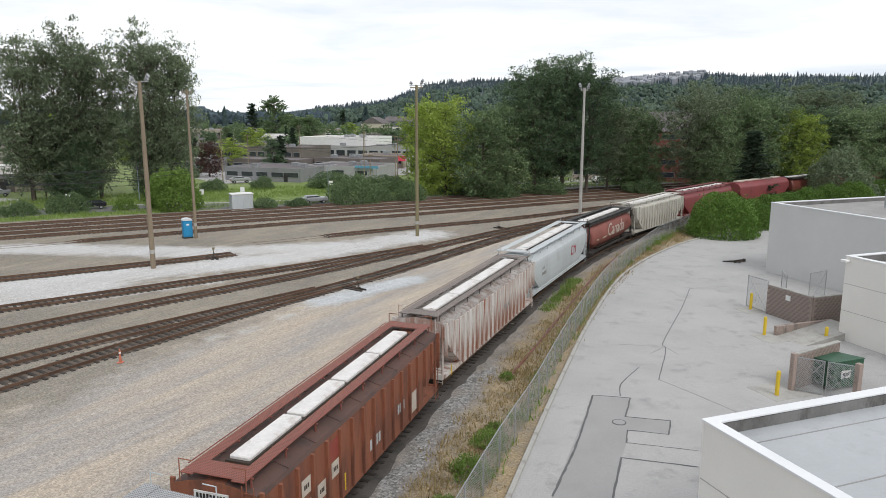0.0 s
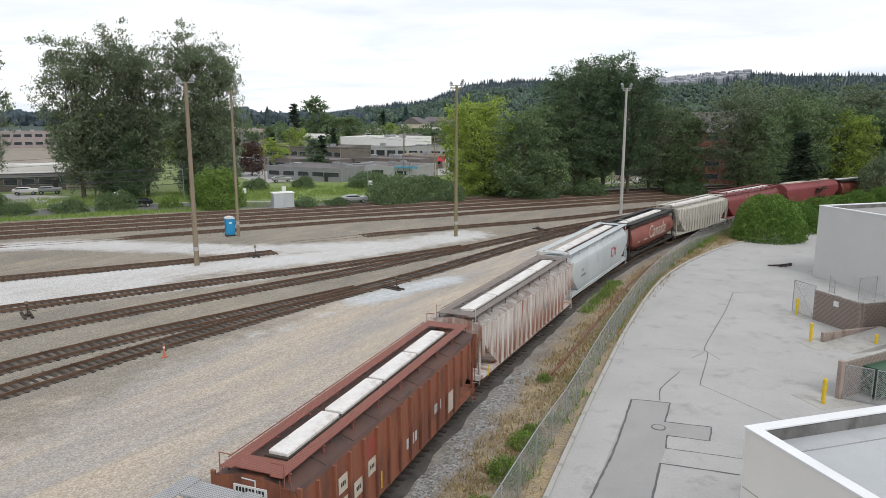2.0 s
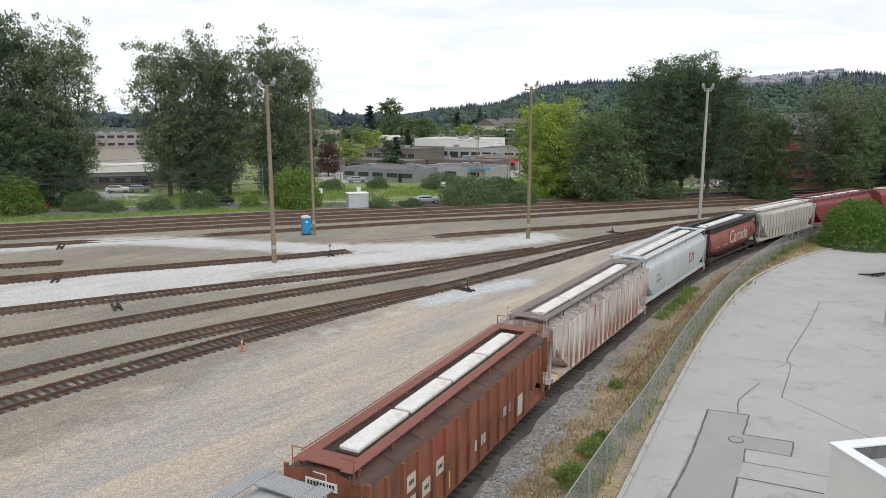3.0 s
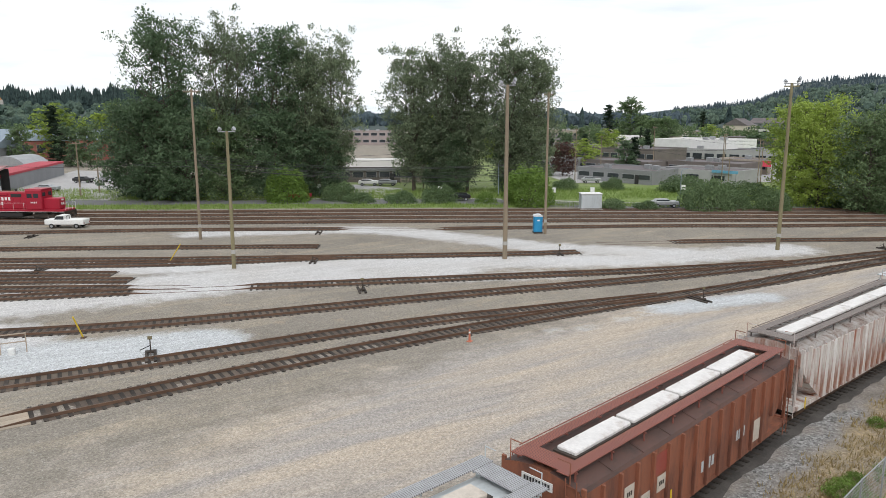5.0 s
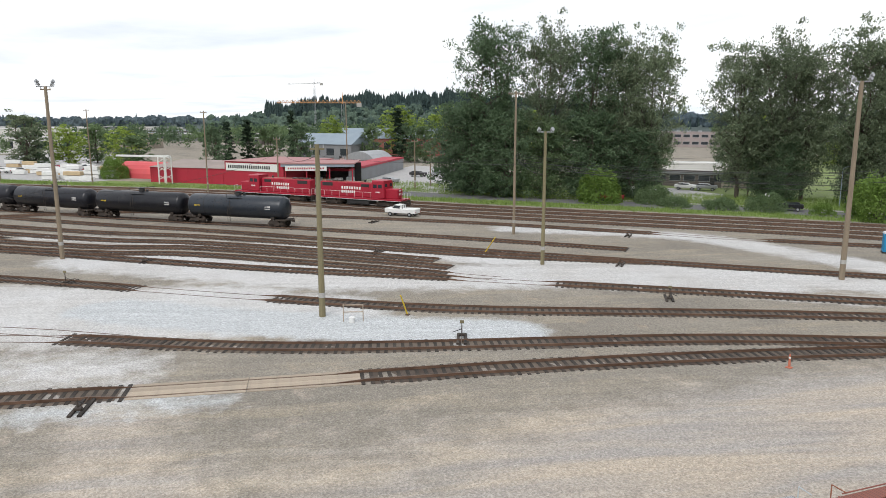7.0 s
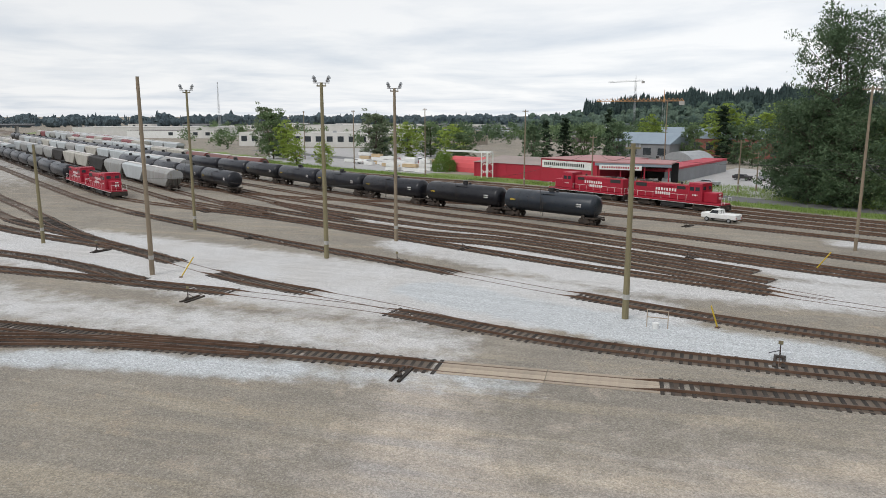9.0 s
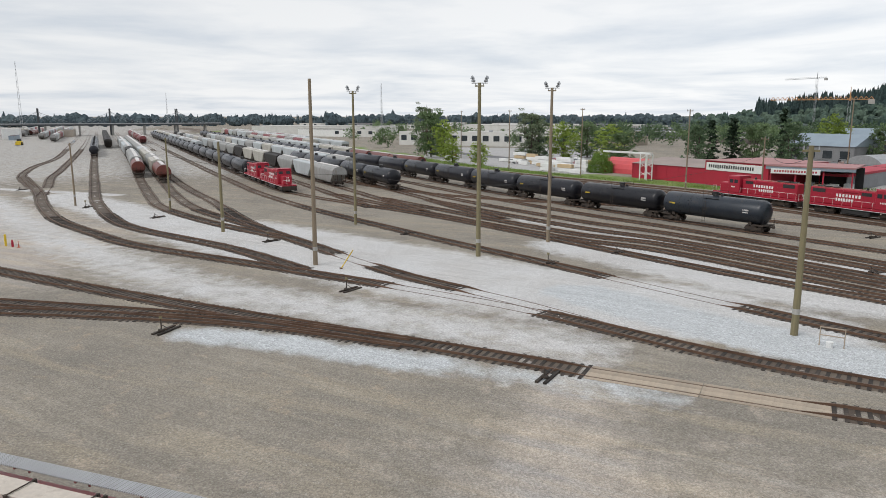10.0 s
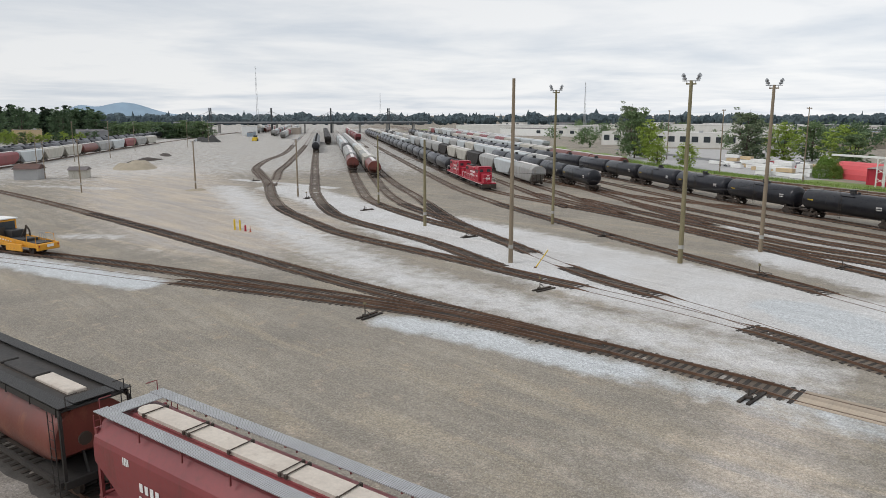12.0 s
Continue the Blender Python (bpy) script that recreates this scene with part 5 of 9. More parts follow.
string(LINE_HOP, near_s(LINE_HOP, *yard(150, 46)) - 8, [0, 1, 0] + mix(17, [0, 1, 3, 0, 5]))
string(LADDER_E1, near_s(LADDER_E1, *yard(193, 9.2)) - 8, [4, 0] + mix(10, [0, 1, 5]))
string(LADDER_E2, near_s(LADDER_E2, *yard(176, 13.2)) - 8, [4, 3] + mix(12, [0, 1, 3]))
string([yard(760, 3.2), yard(300, 3.2)], 460 - 75, [5] * 12)
string(BROWN, near_s(BROWN, *yard(180, 77.5)) - 8, [4, 4, 4] + mix(10, [0, 1, 3, 0]))
string(RIGHT_R, near_s(RIGHT_R, -150, -170), [1, 2, 1, 3, 3, 4, 0, 1, 2, 0, 3])
for v, u0, n, ch in ((38, 330, 14, [0, 1, 3]), (59, 190, 15, [0, 1, 3]), (88, 330, 15, [0, 1, 3, 2]), (93, 300, 15, [0, 1, 1]), (98, 380, 12, [2, 0, 1]), (20.5, 420, 10, [2, 4, 2, 0])):
    string([yard(960, v), yard(u0 - 40, v)], 960 - u0, mix(n, ch))
for v, u0 in ((-24, 470), (-33, 520)):
    string([yard(1000, v), yard(u0 - 40, v)], 1000 - u0, mix(17, [0, 1, 2, 1, 3]))
# black tank wagons in two rows behind the grain wagons, and mixed wagons on the curve beyond
for off, n in ((-13.0, 9), (-19.0, 13)):
    side_line = [tuple(p) for p in aside(RIGHT_R, off, 30.0)]
    for k in range(n):
        copy_thing(tank_b, on_line(side_line, near_s(side_line, -190, -215) - 17.15 * k))
for off, x0, y0, n in ((-34, -395, -330, 6), (-60, -470, -390, 8), (22, -520, -290, 7), (10, -600, -330, 6)):
    side_line = [(-900, -470 + off * 0.6)] + [tuple(p) for p in aside(RIGHT_R, off, 30.0)]
    string(side_line, near_s(side_line, x0, y0), mix(n, [2, 1, 3, 0, 4, 1]))


# ---- poles, wires, switch stands and loose things of the yard ----
def pole(x, y, h, mat, label, lamps=0, arm=0.0, turn=0.0, r=0.19, group="poles of the yard", lamp_label="cluster of floodlights"):
    t = thing("light_pole" if lamps else "utility_pole", label, "pole", pose(x, y, 0, 0, 0, turn), group)
    bm = bmesh.new()
    bmesh.ops.create_cone(bm, cap_ends=True, segments=12, radius1=r, radius2=r * 0.62, depth=h + 0.4, matrix=pose(0, 0, h / 2 - 0.2))
    part("shaft", bm, M[mat], t, smooth=False)
    bm = bmesh.new()
    rod(bm, (0, 0, 1.55), (0, 0, 1.95), r * 1.02, r * 1.0, 12, False)
    part("band", bm, M["concrete"], t, "pale tag band")
    if arm:
        part("crossarm", blk((0, 0, h - 0.35), (arm, 0.12, 0.14), 0.01), M[mat], t)
        for k in (-1, 1):
            bm = bmesh.new()
            rod(bm, (k * arm * 0.42, 0, h - 0.28), (k * arm * 0.42, 0, h - 0.02), 0.05, 0.035, 8)
            part("insulator", bm, M["steel"], t)
    if lamps:
        part("lamp_bar", blk((0, 0, h - 0.05), (1.7, 0.09, 0.09)), M["steel"], t)
        for k in range(lamps):
            side = -1 if k % 2 else 1
            lift = 0.2 + 0.28 * (k // 2)
            bm = bmesh.new()
            bmesh.ops.create_cone(bm, cap_ends=True, segments=12, radius1=0.10, radius2=0.22, depth=0.34, matrix=pose(side * (0.62 + 0.1 * (k // 2)), 0.1 * side, h + lift, 65, 0, side * 60))
            lamp = part("floodlight", bm, M["steel"], t)
            bm = bmesh.new()
            rod(bm, (side * 0.6, 0, h - 0.05), (side * 0.62, 0.05 * side, h + lift), 0.03, None, 6)
            part("lamp_bracket", bm, M["steel"], t)
    return t


pole(-29.5, 71.2, 18.6, "pole_wood", "tall weathered wooden light pole with floodlights", 3, 0, 20, 0.27)
pole(-31.2, 89.0, 18.4, "pole_wood", "tall wooden utility pole beside a blue toilet", 0, 1.2, 40, 0.2)
pole(-3.3, 90.8, 19.0, "pole_green", "tall olive wooden light pole with floodlights", 3, 1.6, 0, 0.24)
pole(21.7, 112.2, 19.4, "concrete", "tall pale light pole beside the train", 4, 1.2, 10, 0.27)
pole(-52.2, 53.7, 13.9, "pole_green", "short olive light pole with two floodlights", 2, 0, 30, 0.22)
pole(-68.4, 64.8, 18.6, "pole_wood", "tall thin wooden utility pole carrying wires", 0, 2.0, 30, 0.2)
pole(-48.7, 25.7, 13.4, "pole_green", "thick olive wooden pole with a bracket head", 0, 1.1, 60, 0.26)
pole(-73.4, -12.4, 19.0, "pole_wood", "tall bare wooden pole", 0, 0, 0, 0.25)
pole(-101.4, -11.2, 18.7, "pole_green", "tall wooden light pole with four floodlights", 4, 1.0, 100, 0.22)
pole(-77.8, 4.9, 18.8, "pole_green", "tall olive light pole with floodlights", 4, 1.0, 80, 0.27)
pole(-86.8, 14.1, 18.6, "pole_wood", "tall weathered light pole with floodlights", 4, 1.0, 80, 0.25)
pole(-95.1, -28.3, 12.0, "pole_green", "olive wooden pole beside the ladder tracks", 1, 0, 90, 0.24)
pole(-117.7, -43.5, 11.8, "pole_green", "thin wooden light pole beside parked wagons", 1, 0.6, 90, 0.18)
pole(-123.5, -61.9, 10.8, "pole_wood", "grey wooden pole between curved tracks", 1, 0.6, 90, 0.18)
pole(-128.2, -87.2, 10.0, "pole_wood", "leaning grey wooden pole on a gravel mound", 1, 0.6, 90, 0.18)
pole(-118.4, -106.6, 10.6, "pole_wood", "thin wooden pole in the open gravel", 0, 0.9, 90, 0.14)
for x, y, h in ((-274.6, -2.6, 16.8), (-257.6, 9.8, 16.7), (-200.1, 21, 16.7), (-180.1, 37, 17), (-147.1, 52.1, 16.5), (-160.7, 93.3, 19), (-124.8, 57.6, 11.6), (-124.4, 88.7, 10.5), (-127.6, 95.2, 8)):
    pole(x, y, h, "pole_wood", "grey street utility pole behind the yard", 0, 1.6, 30, 0.17, "street poles")
for x, y, h in ((-150, -148, 10), (-142, -138, 9), (-196, -178, 13), (-215, -180, 13), (-260, -205, 12), (-290, -200, 12), (-330, -215, 12), (-51.7, 168, 12.4), (-18.5, 168.3, 11.2), (-11.7, 175.8, 10.3), (-73.3, 131.6, 8)):
    pole(x, y, h, "pole_wood", "thin grey utility pole", 0, 1.2, 20, 0.13, "far poles")
for x, y, h in ((-11.2, 177.4, 9.4), (-9.1, 181, 10.3), (-16.3, 160.6, 6.7), (-65.5, 195.2, 8.1), (-24, 222, 10.3), (-40.2, 202.2, 12.4), (-52, 192, 10)):
    pole(x, y, h, "pole_wood", "dark utility pole among the shops", 0, 1.4, -20, 0.14, "shop poles")
for x, y, h in ((-83.1, 110.5, 7.2), (-54.7, 128.2, 7.0), (-20.5, 127.5, 6.5)):
    t = thing("street_lamp", "slim teal metal street lamp with curved arm", "street lamp", pose(x, y, 0, 0, 0, 30), "street lamps")
    bm = bmesh.new()
    rod(bm, (0, 0, 0), (0, 0, h - 0.6), 0.08, 0.05, 8)
    part("shaft", bm, M["slate_blue"], t)
    bm = bmesh.new()
    for k in range(5):
        a, b = math.pi / 2 * k / 5, math.pi / 2 * (k + 1) / 5
        rod(bm, (1.2 * (1 - math.cos(a)), 0, h - 0.6 + 0.6 * math.sin(a)), (1.2 * (1 - math.cos(b)), 0, h - 0.6 + 0.6 * math.sin(b)), 0.045, None, 6)
    part("arm", bm, M["slate_blue"], t)
    part("lamp_head", blk((1.45, 0, h), (0.6, 0.22, 0.12), 0.03), M["steel"], t)


def wire(a, b, sag, r=0.022):
    """A cable hanging between two points."""
    a, b = Vector(a), Vector(b)
    cu = bpy.data.curves.new("overhead_wire", "CURVE")
    cu.dimensions, cu.bevel_depth, cu.bevel_resolution = "3D", r, 1
    sp = cu.splines.new("POLY")
    sp.points.add(24)
    for i, p in enumerate(sp.points):
        k = i / 24
        q = a.lerp(b, k)
        p.co = (q.x, q.y, q.z - sag * 4 * k * (1 - k), 1)
    ob = new("overhead_wire", cu)
    cu.materials.append(M["wire"])
    return tagged(ob, "thin black overhead cable sagging between poles", "cable", "overhead cables")


wire((-68.4, 64.8, 10.4), (-29.5, 71.2, 10.2), 0.9)
wire((-68.4, 64.8, 9.6), (-29.5, 71.2, 9.4), 0.9)
wire((-29.5, 71.2, 10.2), (-73.3, 131.6, 7.6), 1.5)
for dz in (0.0, 0.45):
    wire((-52.2, 53.7, 10.6 - dz), (-29.5, 71.2, 9.0 - dz), 0.5)
wire((-127.6, 95.2, 7.6), (-52.2, 53.7, 10.8), 1.2)
wire((-68.4, 64.8, 10.4), (-52.2, 53.7, 9.5), 0.6)
wire((-68.4, 64.8, 10.0), (-124.8, 57.6, 9.6), 1.4)
wire((-124.8, 57.6, 8.6), (-86.8, 14.1, 7.2), 1.6)
wire((-86.8, 14.1, 7.2), (-101.4, -11.2, 7.2), 0.8)
wire((-86.8, 14.1, 8.0), (-77.8, 4.9, 8.0), 0.4)
wire((-48.7, 25.7, 12.6), (-124.8, 57.6, 10.6), 1.6)
wire((21.7, 112.2, 10.2), (-14, 172, 9.0), 1.0)
wire((-101.4, -11.2, 7.2), (-117.7, -43.5, 9.0), 1.0)
wire((-3.3, 90.8, 12), (-31.2, 89, 12), 0.8)

for dz in (0.2, 0.9):
    wire((-65.5, 195.2, 8.1 - dz), (-40.2, 202.2, 11.6 - dz), 0.8)
    wire((-40.2, 202.2, 11.6 - dz), (-9.1, 181, 9.6 - dz), 0.9)
wire((-52, 192, 9.4), (-16.3, 160.6, 6.3), 0.9)
for dz in (0.0, 0.7, 1.3):
    wire((-127.6, 95.2, 7.8 - dz * 0.5), (-73.3, 131.6, 7.8 - dz), 1.1)
    wire((-31.2, 89.0, 9.6 - dz), (-68.4, 64.8, 10.6 - dz), 1.2)


def switch_stand(x, y, turn, tall=False, target="pole_green"):
    t = thing("switch_stand", "dark cast-iron switch stand on long sleepers", "switch stand", pose(x, y, 0, 0, 0, turn) @ Matrix.Scale(0.85, 4), "switch stands")
    for k in (-1, 1):
        part("head_sleeper", blk((0, k * 0.3, 0.06), (2.8, 0.24, 0.16), 0.01), M["tie"], t)
    part("base", blk((0.6, 0, 0.24), (0.34, 0.5, 0.2), 0.04), M["under"], t)
    bm = bmesh.new()
    rod(bm, (0.6, 0, 0.3), (0.6, 0, 1.25 if tall else 0.85), 0.055, 0.04, 8)
    part("mast", bm, M["under"], t)
    bm = bmesh.new()
    rod(bm, (0.6, 0, 0.75), (0.6, 0.75, 0.45), 0.035, None, 6)
    part("lever", bm, M["black_paint"], t)
    bm = bmesh.new()
    rod(bm, (0.6, 0, 0.2), (-1.6, 0, 0.2), 0.03, None, 6)
    part("throw_rod", bm, M["rail"], t)
    if tall:
        part("target", blk((0.6, 0, 1.35), (0.05, 0.34, 0.28), 0.02), M[target], t, "small painted signal target")
    return t


for x, y, turn, tall in ((-8, 62.4, 325, 1), (-35.3, 51.9, 310, 1), (-40.6, 6.8, 330, 0), (-62.4, -7.5, 325, 1), (-25.1, 76.4, 300, 1), (8.1, 96.9, 140, 0), (-89.1, 56, 300, 0), (-68.5, 43.5, 300, 0),
                         (-58.1, 75.6, 300, 0), (-47, 60.1, 300, 0), (-50.3, -19.5, 340, 1), (-108.7, -42.2, 330, 0), (-87.7, -20.2, 320, 1), (-93.1, -3.4, 320, 0), (-73.7, 12.3, 320, 1), (-79.6, 21, 320, 0),
                         (-37.4, 30.6, 140, 1), (-121, -58.7, 0, 1), (-150, -86, 340, 0)):
    switch_stand(x, y, turn, bool(tall))

# timber road crossing between the rails
cr, ch, ce = glide(LEAD_A, 0.3)
keep = [i for i in range(len(cr)) if (cr[i][0] + 38.4) ** 2 + (cr[i][1] - 15.2) ** 2 < 6.8 ** 2]
cross = thing("level_crossing", "worn timber plank crossing between rails", "crossing", kind="structure")
for off in (-0.5, -0.17, 0.17, 0.5, -1.0, 1.0):
    for a, b in ((0, 0.5), (0.5, 1)):
        i, j = keep[int(a * (len(keep) - 1))], keep[int(b * (len(keep) - 1))]
        p = (cr[i] + cr[j]) / 2
        d = cr[j] - cr[i]
        n = np.array([-d[1], d[0]]) / np.linalg.norm(d)
        q = p + n * off
        bm = blk((0, 0, 0.012), (np.linalg.norm(d) - 0.06, 0.31, 0.045), 0.008)
        part("plank", bm, M["plank"], cross, m=pose(q[0], q[1], 0, 0, 0, math.degrees(math.atan2(d[1], d[0]))))

# blue toilet cabin
t = thing("portable_toilet", "bright blue portable toilet with white roof", "portable toilet", pose(-32.4, 89.4, 0, 0, 0, 30))
part("base_skid", blk((0, 0, 0.08), (1.2, 1.2, 0.16), 0.02), M["black_paint"], t)
part("cabin", blk((0, 0, 1.2), (1.12, 1.12, 2.1), 0.06), M["blue_plastic"], t)
part("door", blk((0, -0.575, 1.15), (0.72, 0.03, 1.8), 0.01), M["blue_plastic"], t)
part("door_sign", blk((0, -0.597, 1.75), (0.34, 0.012, 0.18)), M["white_paint"], t, "white door sign")
for s in (-1, 1):
    part("corner_rib", blk((s * 0.5, -0.58, 1.2), (0.07, 0.04, 2.0), 0.01), M["blue_plastic"], t)
bm = bmesh.new()
prism(bm, [(-0.6, 2.25), (0.6, 2.25), (0.5, 2.42), (0.2, 2.52), (-0.2, 2.52), (-0.5, 2.42)], -0.6, 0.6, "y")
part("roof", bm, M["plastic_white"], t, "white domed roof")

# grey equipment cabinet by the main line
t = thing("equipment_cabinet", "pale grey metal equipment cabinet beside the main line", "cabinet", pose(-33.2, 117.0, 0, 0, 0, 28))
part("body", blk((0, 0, 1.3), (3.4, 2.2, 2.5), 0.03), M["cn_grey"], t)
part("lid", blk((0, 0, 2.6), (3.6, 2.4, 0.14), 0.03), M["white_paint"], t)
for k in (-1, 1):
    part("door", blk((k * 0.8, -1.115, 1.3), (1.5, 0.03, 2.2), 0.01), M["cn_grey"], t)
part("plinth", blk((0, 0, 0.03), (3.8, 2.6, 0.12)), M["concrete"], t)


def marker_cone(x, y, h=0.95):
    t = thing("traffic_cone", "faded orange marker post on a square foot", "cone", pose(x, y, 0), "marker cones")
    part("foot", blk((0, 0, 0.03), (0.34, 0.34, 0.06), 0.01), M["cone_orange"], t)
    bm = bmesh.new()
    bmesh.ops.create_cone(bm, cap_ends=True, segments=12, radius1=0.085, radius2=0.045, depth=h, matrix=pose(0, 0, h / 2 + 0.05))
    part("body", bm, M["cone_orange"], t)
    bm = bmesh.new()
    rod(bm, (0, 0, h * 0.72), (0, 0, h * 0.86), 0.07, 0.062, 12, False)
    part("stripe", bm, M["white_paint"], t)


marker_cone(-20.4, 43.1, 0.85)
for k, (x, y) in enumerate(((-85.2, -52.3), (-84.9, -51.3))):
    t = thing("yellow_bollard", "yellow steel bollard in open gravel", "bollard", pose(x, y, 0), "bollards in the yard")
    bm = bmesh.new()
    rod(bm, (0, 0, -0.1), (0, 0, 1.32), 0.13, None, 14)
    part("post", bm, M["yellow_paint"], t)
    bm = bmesh.new()
    bmesh.ops.create_uvsphere(bm, u_segments=14, v_segments=6, radius=0.13, matrix=pose(0, 0, 1.32))
    part("cap", bm, M["yellow_paint"], t)
t = thing("fire_hydrant", "small red fire hydrant beside yellow bollards", "hydrant", pose(-84.4, -50.2, 0))
bm = bmesh.new()
rod(bm, (0, 0, 0), (0, 0, 0.7), 0.14, 0.12, 10)
rod(bm, (0, 0, 0.68), (0, 0, 0.86), 0.15, 0.05, 10)
part("barrel", bm, M["cp_red"], t)
bm = bmesh.new()
rod(bm, (-0.22, 0, 0.5), (0.22, 0, 0.5), 0.06, None, 8)
part("nozzle", bm, M["cp_red"], t)
marker_cone(-83.9, -49.2, 0.7)

# barrier trestle by the thick pole
t = thing("timber_trestle", "rusty pipe trestle with a white can hanging in it", "trestle", pose(-46.0, 26.9, 0, 0, 0, 55))
for x in (-0.75, 0.75):
    bm = bmesh.new()
    rod(bm, (x, 0, 0), (x, 0, 1.35), 0.04, None, 6)
    part("leg", bm, M["plank"], t)
for z in (1.3, 0.75):
    bm = bmesh.new()
    rod(bm, (-0.75, 0, z), (0.75, 0, z), 0.04, None, 6)
    part("rail_bar", bm, M["plank"], t)
bm = bmesh.new()
rod(bm, (-0.1, -0.2, 0), (-0.1, -0.2, 0.4), 0.22, 0.24, 12)
part("can", bm, M["white_paint"], t)
for x, y, turn in ((-44.9, 31.2, -60), (-60.9, 53.2, 30), (-71.5, -9.5, 100)):
    t = thing("guy_guard", "yellow slanting guy-wire guard", "guy wire", pose(x, y, 0, 0, 0, turn), "guy-wire guards")
    bm = bmesh.new()
    rod(bm, (0, 0, 0), (1.25, 0, 1.9), 0.055, None, 8)
    part("sleeve", bm, M["yellow_paint"], t)
    part("anchor", blk((0, 0, 0.05), (0.3, 0.3, 0.1)), M["rail"], t)

# ballast machine on the spur
t = thing("ballast_regulator", "orange-yellow track maintenance machine on a spur", "track machine", on_line(SPUR_B1, near_s(SPUR_B1, -64.9, -67.4)), "")
part("frame", blk((0, 0, 0.95), (9.6, 2.4, 0.4), 0.04), M["orange_paint"], t)
part("cab", blk((-2.6, 0, 2.3), (2.4, 2.4, 2.3), 0.08), M["orange_paint"], t)
part("cab_roof", blk((-2.6, 0, 3.52), (2.7, 2.6, 0.14), 0.04), M["white_paint"], t)
for s in (-1, 1):
    part("cab_window", blk((-2.6, s * 1.205, 2.75), (1.9, 0.03, 0.95)), M["glass"], t)
    part("wing_plough", blk((1.6, s * 1.55, 0.75), (2.6, 0.12, 0.8), 0.03), M["orange_paint"], t)
    bm = bmesh.new()
    for x in (3.2, 4.6):
        rod(bm, (x, s * 1.15, 1.1), (x, s * 1.15, 2.1), 0.03, None, 6)
    rod(bm, (3.2, s * 1.15, 2.1), (4.6, s * 1.15, 2.1), 0.03, None, 6)
    part("handrail", bm, M["orange_paint"], t)
part("side_step", blk((-2.6, -1.35, 0.6), (1.2, 0.3, 0.06)), M["black_paint"], t)
part("front_window", blk((-1.38, 0, 2.75), (0.03, 1.9, 0.95)), M["glass"], t)
part("engine_hood", blk((-0.6, 0.2, 1.75), (1.5, 1.5, 1.2), 0.08), M["black_paint"], t)
part("radiator_screen", blk((-1.25, -0.75, 1.9), (0.12, 0.7, 1.5), 0.02), M["under"], t)
part("deck_hopper", blk((1.2, 0.1, 1.35), (2.2, 1.7, 0.42), 0.06), M["black_paint"], t)
part("deck_floor", blk((3.1, 0, 1.2), (2.6, 2.3, 0.08)), M["black_paint"], t)
for s in (-1, 1):
    # sloping side skirts
    bm = bmesh.new()
    prism(bm, [(-1.6, 1.0), (4.9, 1.0), (4.9, 1.25), (1.6, 1.55), (-1.6, 1.9)], s * 1.2 - 0.04, s * 1.2 + 0.04, "y")
    part("side_skirt", bm, M["orange_paint"], t)
    for k in range(5):
        part("skirt_hole", blk((-0.9 + 0.42 * k, s * 1.25, 1.5 - 0.05 * k), (0.16, 0.02, 0.16), 0.05), M["white_paint"], t)
bm = bmesh.new()
for a, b in (((0.9, 0.4, 1.5), (1.2, 0.4, 2.9)), ((1.2, 0.4, 2.9), (1.7, 0.4, 2.4)), ((1.7, 0.4, 2.4), (1.75, 0.4, 1.7)), ((0.7, 0.1, 1.6), (1.2, 0.35, 2.6))):
    rod(bm, a, b, 0.1, 0.09, 8)
part("boom", bm, M["under"], t, "dark folded boom")
bm = bmesh.new()
for k in range(4):
    rod(bm, (2.9 + 0.3 * k, 0.7, 1.2), (2.9 + 0.3 * k, 0.7, 2.2), 0.03, None, 6)
rod(bm, (2.9, 0.7, 2.2), (3.8, 0.7, 2.2), 0.03, None, 6)
part("guard_rail", bm, M["steel"], t)
bm = bmesh.new()
for y in (-1.1, 1.1):
    rod(bm, (-1.45, y, 1.1), (-1.45, y, 2.7), 0.05, None, 6)
rod(bm, (-1.45, -1.1, 2.7), (-1.45, 1.1, 2.7), 0.05, None, 6)
rod(bm, (-1.45, -1.1, 1.9), (-1.45, 1.1, 1.9), 0.05, None, 6)
part("cab_guard", bm, M["orange_paint"], t)
part("front_plough", blk((5.0, 0, 0.85), (0.3, 2.7, 0.7), 0.04), M["orange_paint"], t)
part("front_lamp_board", blk((5.17, 0.2, 0.95), (0.03, 0.8, 0.3)), M["white_paint"], t)
for s in (-1, 1):
    part("tail_lamp", blk((5.16, s * 1.15, 1.0), (0.04, 0.16, 0.16), 0.02), M["cp_red"], t)
for x in (-3.4, 3.4):
    share("wheelset", WHEELS, t, pose(x, 0, 0.45))


def shed(label, x, y, turn, w, d, h, wall, roof, rise):
    t = thing("shed", label, "shed", pose(x, y, 0, 0, 0, turn), "yard sheds")
    part("wall", blk((0, 0, h / 2), (w, d, h), 0.02), M[wall], t)
    bm = bmesh.new()
    prism(bm, [(-d / 2 - 0.3, h), (d / 2 + 0.3, h), (0, h + rise)], -w / 2 - 0.3, w / 2 + 0.3, "x")
    part("roof", bm, M[roof], t)
    for k in range(int(w / 0.8)):
        part("batten", blk((-w / 2 + 0.4 + 0.8 * k, -d / 2 - 0.02, h / 2), (0.08, 0.05, h - 0.1)), M[wall], t)
    part("door", blk((w * 0.2, -d / 2 - 0.04, 1.0), (0.95, 0.06, 2.0), 0.01), M["grey_car"], t)
    return t


